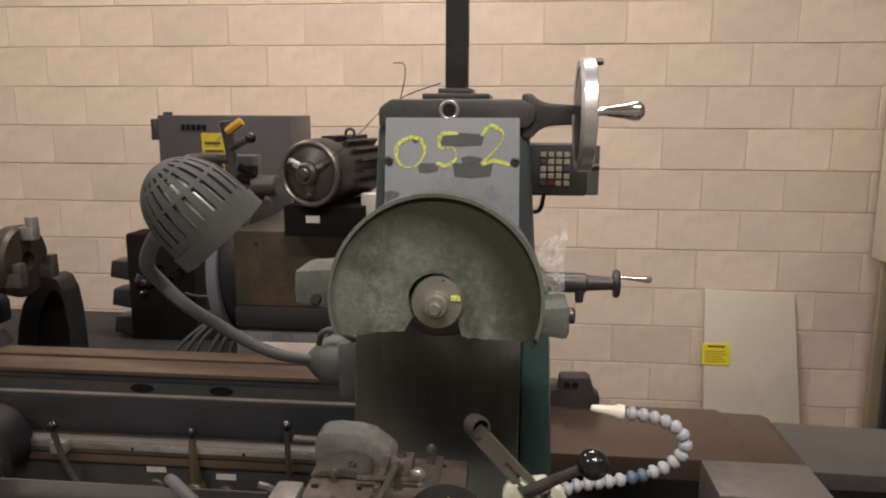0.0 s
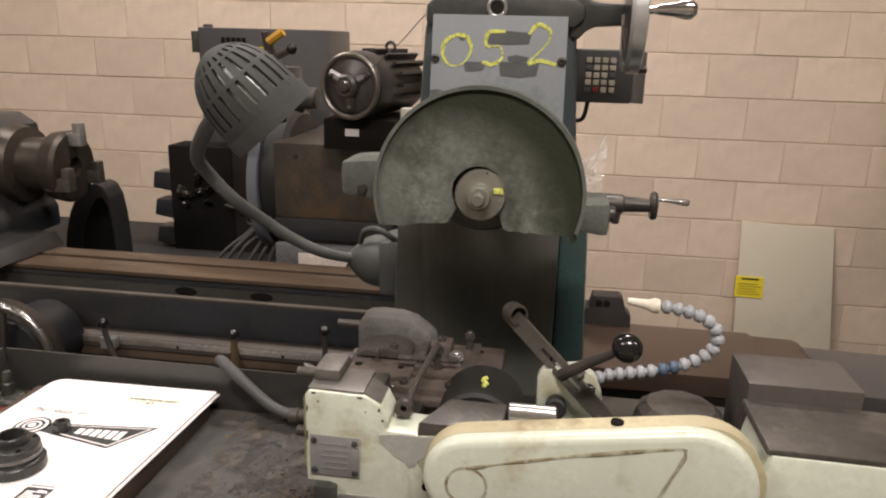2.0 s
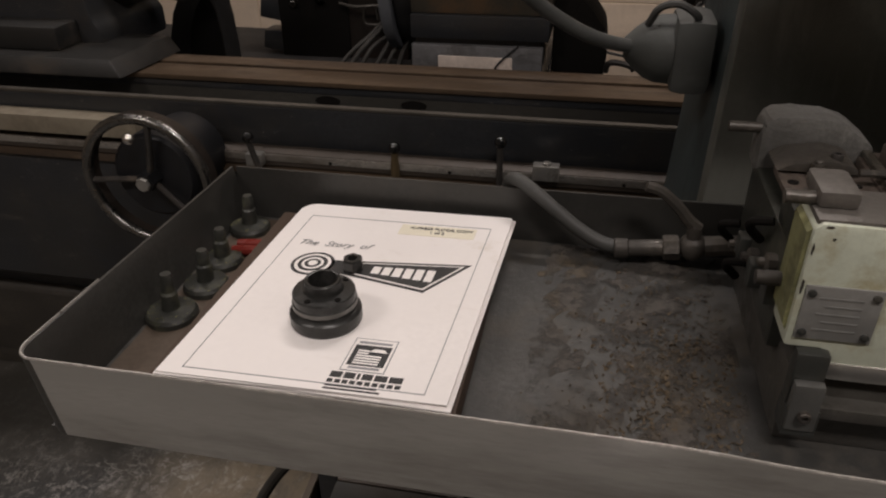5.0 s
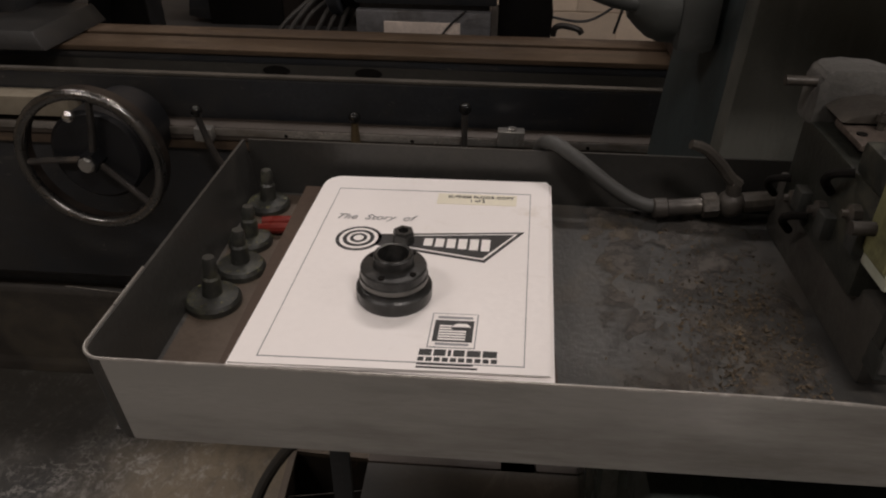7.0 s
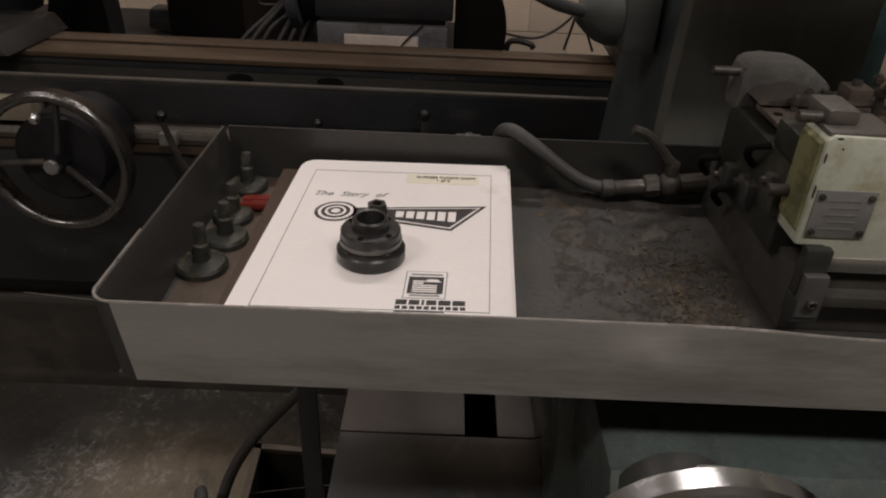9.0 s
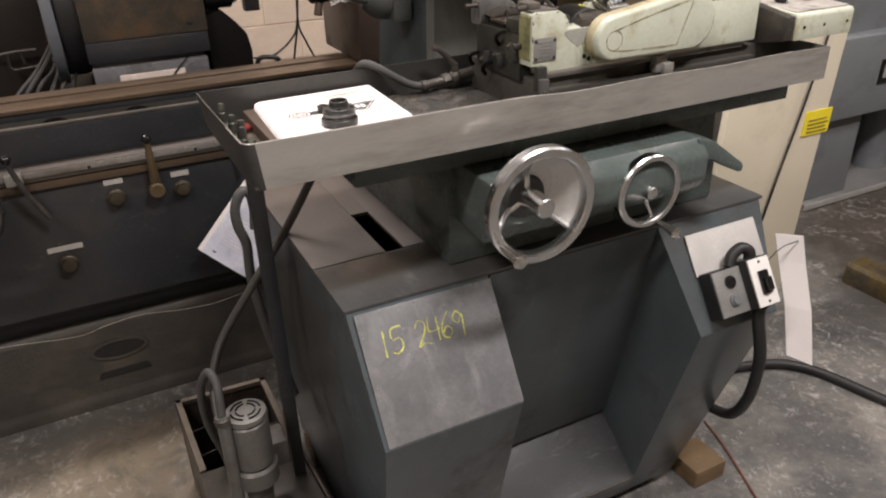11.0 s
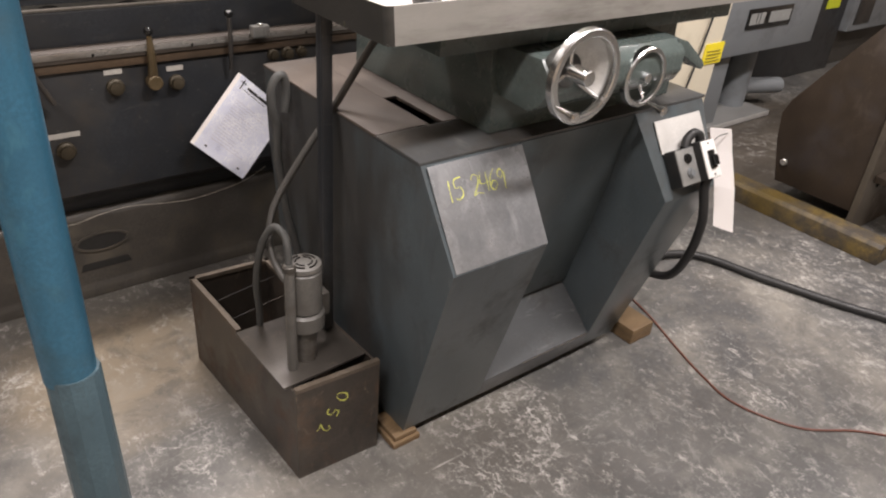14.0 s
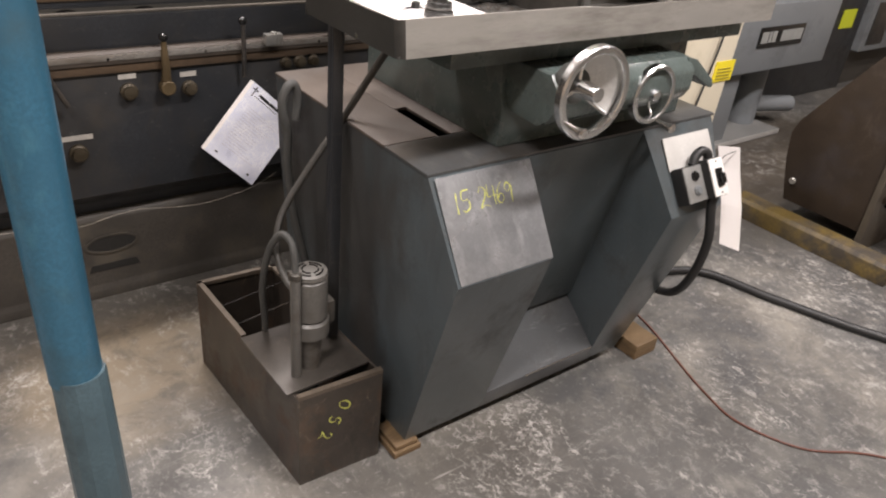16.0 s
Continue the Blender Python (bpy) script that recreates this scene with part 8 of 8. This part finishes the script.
for k in range(24):
    bm = B()
    a = 2 * math.pi * k / 24
    d = au * math.cos(a) + av * math.sin(a)
    t2 = (-au * math.sin(a) + av * math.cos(a))
    pts = [(LC + d * dome(t)[0] + ax * dome(t)[1], t2 * dome(t)[0] * 0.086) for t in range(6, 70, 7)]
    for (p0, s0), (p1, s1) in zip(pts, pts[1:]):
        hexa(bm, [p0 - s0, p0 + s0, p1 + s1, p1 - s1], [LC + (v - LC) * 0.94 for v in (p0 - s0, p0 + s0, p1 + s1, p1 - s1)])
    part("rib", bm, SHADE, shade)
bm = B()
lathe(bm, [(dome(t)[0] * 0.92, dome(t)[1] * 0.91) for t in range(0, 91, 9)], LC, ax, 30)
part("reflector", bm, mat("grey_reflector", (0.34, 0.36, 0.33), 0.38, 0.6, 0.1, 20, 0.02), lamp, "dull grey inner reflector")
bm = B()
tube(bm, [(-0.320, 0.265, 1.505), (-0.372, 0.330, 1.473), (-0.416, 0.392, 1.430), (-0.417, 0.430, 1.397), (-0.393, 0.448, 1.362), (-0.365, 0.480, 1.327), (-0.328, 0.497, 1.297), (-0.288, 0.510, 1.275), (-0.250, 0.530, 1.262), (-0.222, 0.545, 1.257)], 0.0095, 14, 8, lambda t: 0.0098 - 0.0018 * t)
part("gooseneck", bm, mat("grey_gooseneck", (0.08, 0.082, 0.078), 0.5, 0.3, 0.15, 60, 0.1), lamp, "flexible grey gooseneck")
bm = B()
lathe(bm, [(0.012, 0), (0.016, 0.004), (0.024, 0.012), (0.035, 0.026), (0.040, 0.040), (0.041, 0.056), (0.038, 0.058), (0.038, 0.072)], (-0.252, 0.545, 1.256), (1, 0, 0), 36)
box(bm, -0.198, -0.150, 0.500, 0.590, 1.212, 1.300, 0.014)
lb = part("lamp_base", bm, mat("dusty_socket", (0.075, 0.079, 0.074), 0.65, 0.1, 0.15, 20, 0.12), lamp, "dusty round lamp base")
part("wire_loop", tube(B(), [(-0.228, 0.520, 1.290), (-0.218, 0.505, 1.312), (-0.198, 0.500, 1.318), (-0.178, 0.505, 1.306), (-0.172, 0.520, 1.295)], 0.0045, 8, 5), HOSE, lb)

# wire and hanging cables
wr = thing("loose_wire", (-0.1, 0.5, 1.66), "thin bent wire over the column top", "wire")
bm = B()
tube(bm, [(-0.045, 0.48, 1.662), (-0.08, 0.50, 1.652), (-0.11, 0.55, 1.643), (-0.17, 0.70, 1.622), (-0.25, 0.9, 1.58), (-0.36, 1.1, 1.52)], 0.0009, 5, 6)
tube(bm, [(-0.110, 0.55, 1.643), (-0.104, 0.53, 1.652), (-0.098, 0.51, 1.664), (-0.095, 0.5, 1.676), (-0.097, 0.5, 1.688), (-0.111, 0.5, 1.689)], 0.0008, 5, 4)
part("wire_strand", bm, IRON, wr)
cb2 = thing("hanging_cables", (0.0, 2.2, 1.5), "black cables hanging in front of the block wall", "cable")
bm = B()
for pts in ([(-0.03, 0.78, 1.52), (-0.02, 1.3, 1.58), (0.006, 1.85, 1.32), (0.004, 1.9, 1.18), (-0.017, 1.9, 0.991), (-0.05, 1.9, 0.925), (-0.13, 1.9, 0.872), (-0.22, 1.9, 0.875), (-0.36, 1.9, 0.91)],
            [(-0.03, 0.78, 1.51), (-0.015, 1.3, 1.57), (0.012, 1.85, 1.31), (0.008, 1.9, 1.18), (-0.017, 1.9, 0.99), (-0.035, 1.9, 0.90), (-0.05, 1.9, 0.835)],
            [(-0.03, 0.78, 1.50), (-0.02, 1.3, 1.56), (0.009, 1.85, 1.30), (0.002, 1.9, 1.18), (-0.014, 1.9, 0.99), (0.01, 1.9, 0.91), (0.042, 1.9, 0.835)]):
    tube(bm, pts, 0.0042, 8, 6)
part("cable", bm, BLACK, cb2)

# ---- machines to the right ----
gm = thing("grey_machine", (2.6, 1.6, 0), "pale grey machine with a black nameplate and tubular legs", "machine")
GM = scuffs(mat("pale_machine_grey", (0.20, 0.215, 0.225), 0.5, 0, 0.08, 4, 0.03, (0.15, 0.155, 0.16), 0.3, 3), 9, (0.6, 1, 1), (0, 0, 0), (0.11, 0.10, 0.09), 0.56, 0.70, 0.5)
bm = B()
box(bm, 2.12, 3.13, 1.16, 1.9, 0.80, 1.9, 0.01)
part("upper_cabinet", bm, GM, gm)
bm = B()
box(bm, 2.10, 3.20, 1.08, 1.95, 0.44, 0.81, 0.012)
mb = part("machine_body", bm, GM, gm)
part("machine_plate", box(B(), 2.42, 2.86, 1.073, 1.081, 0.58, 0.69, 0.002), GLOSSB, mb, "black nameplate with pale bars")
for x0, x1 in ((2.44, 2.50), (2.51, 2.53), (2.54, 2.58), (2.63, 2.84)):
    bm = B()
    box(bm, x0, x1, 1.0705, 1.0735, 0.605, 0.665, 0)
    part("plate_bar", bm, mat("pale_plate_print", (0.34, 0.345, 0.33), 0.5), mb)
for x in (2.52, 2.86):
    bm = B()
    cyl(bm, (x, 1.30, 0.0), (x, 1.30, 0.45), 0.085, n=28)
    part("leg_tube", bm, GM, gm)
bm = B()
cyl(bm, (2.86, 1.28, 0.15), (3.22, 1.20, 0.13), 0.05, n=20, bev=0.01)
part("cross_tube", bm, GM, gm)
bm = B()
box(bm, 2.12, 2.98, 1.092, 1.95, 0.0, 0.035, 0.004)
part("base_plate", bm, mat("base_edge", (0.24, 0.24, 0.23), 0.5, 0.2, 0.2, 8), gm)
part("yellow_sticker", box(B(), 2.21, 2.29, 1.154, 1.161, 1.02, 1.14, 0), LIME, gm)
cp2 = thing("cream_panel", (1.15, 0.54, 0), "cream sheet panel with a yellow sticker standing beside the bed", "panel")
bm = B()
hexa(bm, [(0.84, 0.535, 0.002), (1.29, 0.535, 0.002), (1.29, 0.56, 0.002), (0.84, 0.56, 0.002)], [(1.02, 0.635, 1.05), (1.51, 0.635, 1.05), (1.51, 0.66, 1.05), (1.02, 0.66, 1.05)], 0.003)
part("panel_sheet", bm, CREAM, cp2)
bm = B()
hexa(bm, [(1.322, 0.5925, 0.662), (1.448, 0.5925, 0.662), (1.448, 0.5995, 0.662), (1.322, 0.5995, 0.662)], [(1.338, 0.6005, 0.742), (1.464, 0.6005, 0.742), (1.464, 0.6075, 0.742), (1.338, 0.6075, 0.742)])
ws = part("warning_sticker", bm, YELLOW, cp2, "yellow warning sticker")
for k in range(4):
    z = 0.672 + 0.013 * k
    part("sticker_bar", box(B(), 1.340 + 0.0025 * k, 1.436 + 0.0025 * k - 0.01 * (k % 2), 0.590 + 0.0013 * k, 0.594 + 0.0013 * k, z, z + 0.004, 0), SOFTINK, ws)
bm = B()
tube(bm, [(1.379, 0.612, 1.008), (1.332, 0.598, 0.878), (1.279, 0.585, 0.728), (1.222, 0.572, 0.580), (1.155, 0.555, 0.40)], 0.0045, 8, 5)
part("cord", bm, BLACK, cp2)
part("side_panel", box(B(), 2.14, 2.44, 1.125, 1.15, 0.036, 0.44, 0.004), GM, gm)
part("base_edge", box(B(), 2.12, 2.98, 1.088, 1.0915, 0.004, 0.034, 0.001), mat("bright_base_edge", (0.48, 0.47, 0.45), 0.45, 0.2, 0.25, 10, 0.05), gm, "pale worn edge of the base")
part("back_panel", box(B(), 2.14, 3.1, 1.60, 1.64, 0.035, 0.45, 0.004), GM, gm)
fm = thing("dark_machine", (4.2, 1.6, 0), "dark blue-grey machine with yellow stickers", "machine")
bm = B()
box(bm, 3.22, 4.46, 1.5, 2.2, 0.0, 2.0, 0.01)
part("dark_column", bm, BGREY, fm)
bm = B()
box(bm, 4.475, 5.4, 1.45, 2.1, 0.28, 2.0, 0.015)
part("side_housing", bm, GM, fm)
part("dark_plinth", box(B(), 4.48, 5.4, 1.55, 2.1, 0.0, 0.28, 0.01), mat("dusty_machine_plinth", (0.06, 0.055, 0.047), 0.6, 0, 0.3, 6, 0.1), fm)
part("yellow_sticker", box(B(), 4.15, 4.33, 1.494, 1.501, 0.465, 0.595, 0), LIME, fm)
part("yellow_sticker", box(B(), 4.515, 4.625, 1.444, 1.451, 0.745, 0.875, 0), LIME, fm)
part("vent_grille", box(B(), 4.54, 4.78, 1.443, 1.451, 0.33, 0.64, 0.003), IRON, fm)
bp = thing("brown_steel_frame", (2.2, 0.1, 0), "rust-brown steel plate frame on a yellow floor beam", "frame")
bm = B()
prism(bm, [(0.055, 0.09), (0.42, 0.09), (0.47, 0.28), (0.485, 0.40), (0.462, 0.465), (0.322, 0.675), (0.188, 0.866), (0.055, 0.90)], "x", 1.90, 1.93, 0.002)
part("gusset_plate", bm, RUST, bp)
bm = B()
box(bm, 1.885, 2.9, 0.02, 0.05, 0.0, 0.90, 0.004)
part("frame_plate", bm, mat("bare_rusty_plate", (0.085, 0.072, 0.055), 0.55, 0.1, 0.3, 5, 0.1, (0.05, 0.036, 0.028), 0.4, 4), bp, "bare rusty face plate")
for fxx, fzz in ((2.0, 0.22), (2.0, 0.55), (2.3, 0.22)):
    part("plate_hole", cyl(B(), (fxx, 0.024, fzz), (fxx, 0.018, fzz), 0.02, n=16), VOID, bp)
part("cross_plate", box(B(), 1.93, 2.9, -0.16, 0.018, 0.24, 0.27, 0.003), RUST, bp)
part("side_bolt", cyl(B(), (1.885, 0.40, 0.19), (1.90, 0.40, 0.19), 0.016, n=12, bev=0.003), STEEL, bp)
bm = B()
box(bm, 1.93, 2.9, 0.05, 0.44, 0.09, 0.13, 0.004)
part("frame_floor", bm, RUST, bp)
bm = B()
prism(bm, [(1.70, 0), (1.70, 0.075), (1.715, 0.09), (1.80, 0.09), (1.82, 0.07), (1.82, 0)], "y", -0.19, 0.56, 0.004)
single("floor_beam", bm, BEAM, "worn yellow and black striped floor beam", "beam")

# cables on the floor
bm = B()
tube(bm, [(0.35, 0.30, 0.016), (0.70, 0.36, 0.016), (1.05, 0.27, 0.016), (1.17, -0.03, 0.016), (1.30, -0.36, 0.016), (1.6, -0.9, 0.016), (2.1, -1.5, 0.016)], 0.016, 12, 10)
single("floor_cable", bm, BLACK, "thick black cable lying on the floor", "cable")
bm = B()
tube(bm, [(0.62, 0.20, 0.004), (0.585, 0.08, 0.004), (0.52, -0.083, 0.004), (0.472, -0.22, 0.004), (0.449, -0.355, 0.004), (0.52, -0.522, 0.004), (0.655, -0.625, 0.004), (0.748, -0.719, 0.004), (1.0, -0.98, 0.004)], 0.0034, 8, 8)
single("orange_cord", bm, ORANGE, "thin orange-brown cord on the floor", "cord")
bm = B()
tube(bm, [(-1.5, 1.108, 0.36), (-1.196, 1.104, 0.336), (-1.012, 1.102, 0.312), (-0.92, 1.10, 0.326), (-0.827, 1.10, 0.333), (-0.73, 1.10, 0.318), (-0.627, 1.10, 0.309), (-0.53, 1.10, 0.318), (-0.439, 1.10, 0.337), (-0.36, 1.104, 0.37)], 0.0007, 6, 6)
single("pale_string", bm, mat("pale_string", (0.42, 0.39, 0.33), 0.7), "thin pale string hung along the bed", "string")

# ---- blocks of the wall ----
bm = B()
box(bm, -0.1975, 0.1975, 0, 0.05, 0.0, 0.1975, 0.003)
bmesh.ops.delete(bm, geom=[f for f in bm.faces if f.normal.y > 0.5], context="FACES")
block = finish("block", bm, BLOCK, 8)
WY = 3.27
for r in range(15):
    for c in range(20):
        rr = random.Random(r * 100 + c)
        ob = new("block", block)
        ob.parent = wall_north
        ob.matrix_basis = Matrix.Translation((0.979 + 0.401 * (c - 13) + (0.2005 if r % 2 == 0 else 0) + rr.uniform(-0.002, 0.002), WY + rr.uniform(-0.0015, 0.0015), -0.065 + 0.203 * r)) @ Matrix.Rotation(rr.uniform(-0.004, 0.004), 4, "Y")
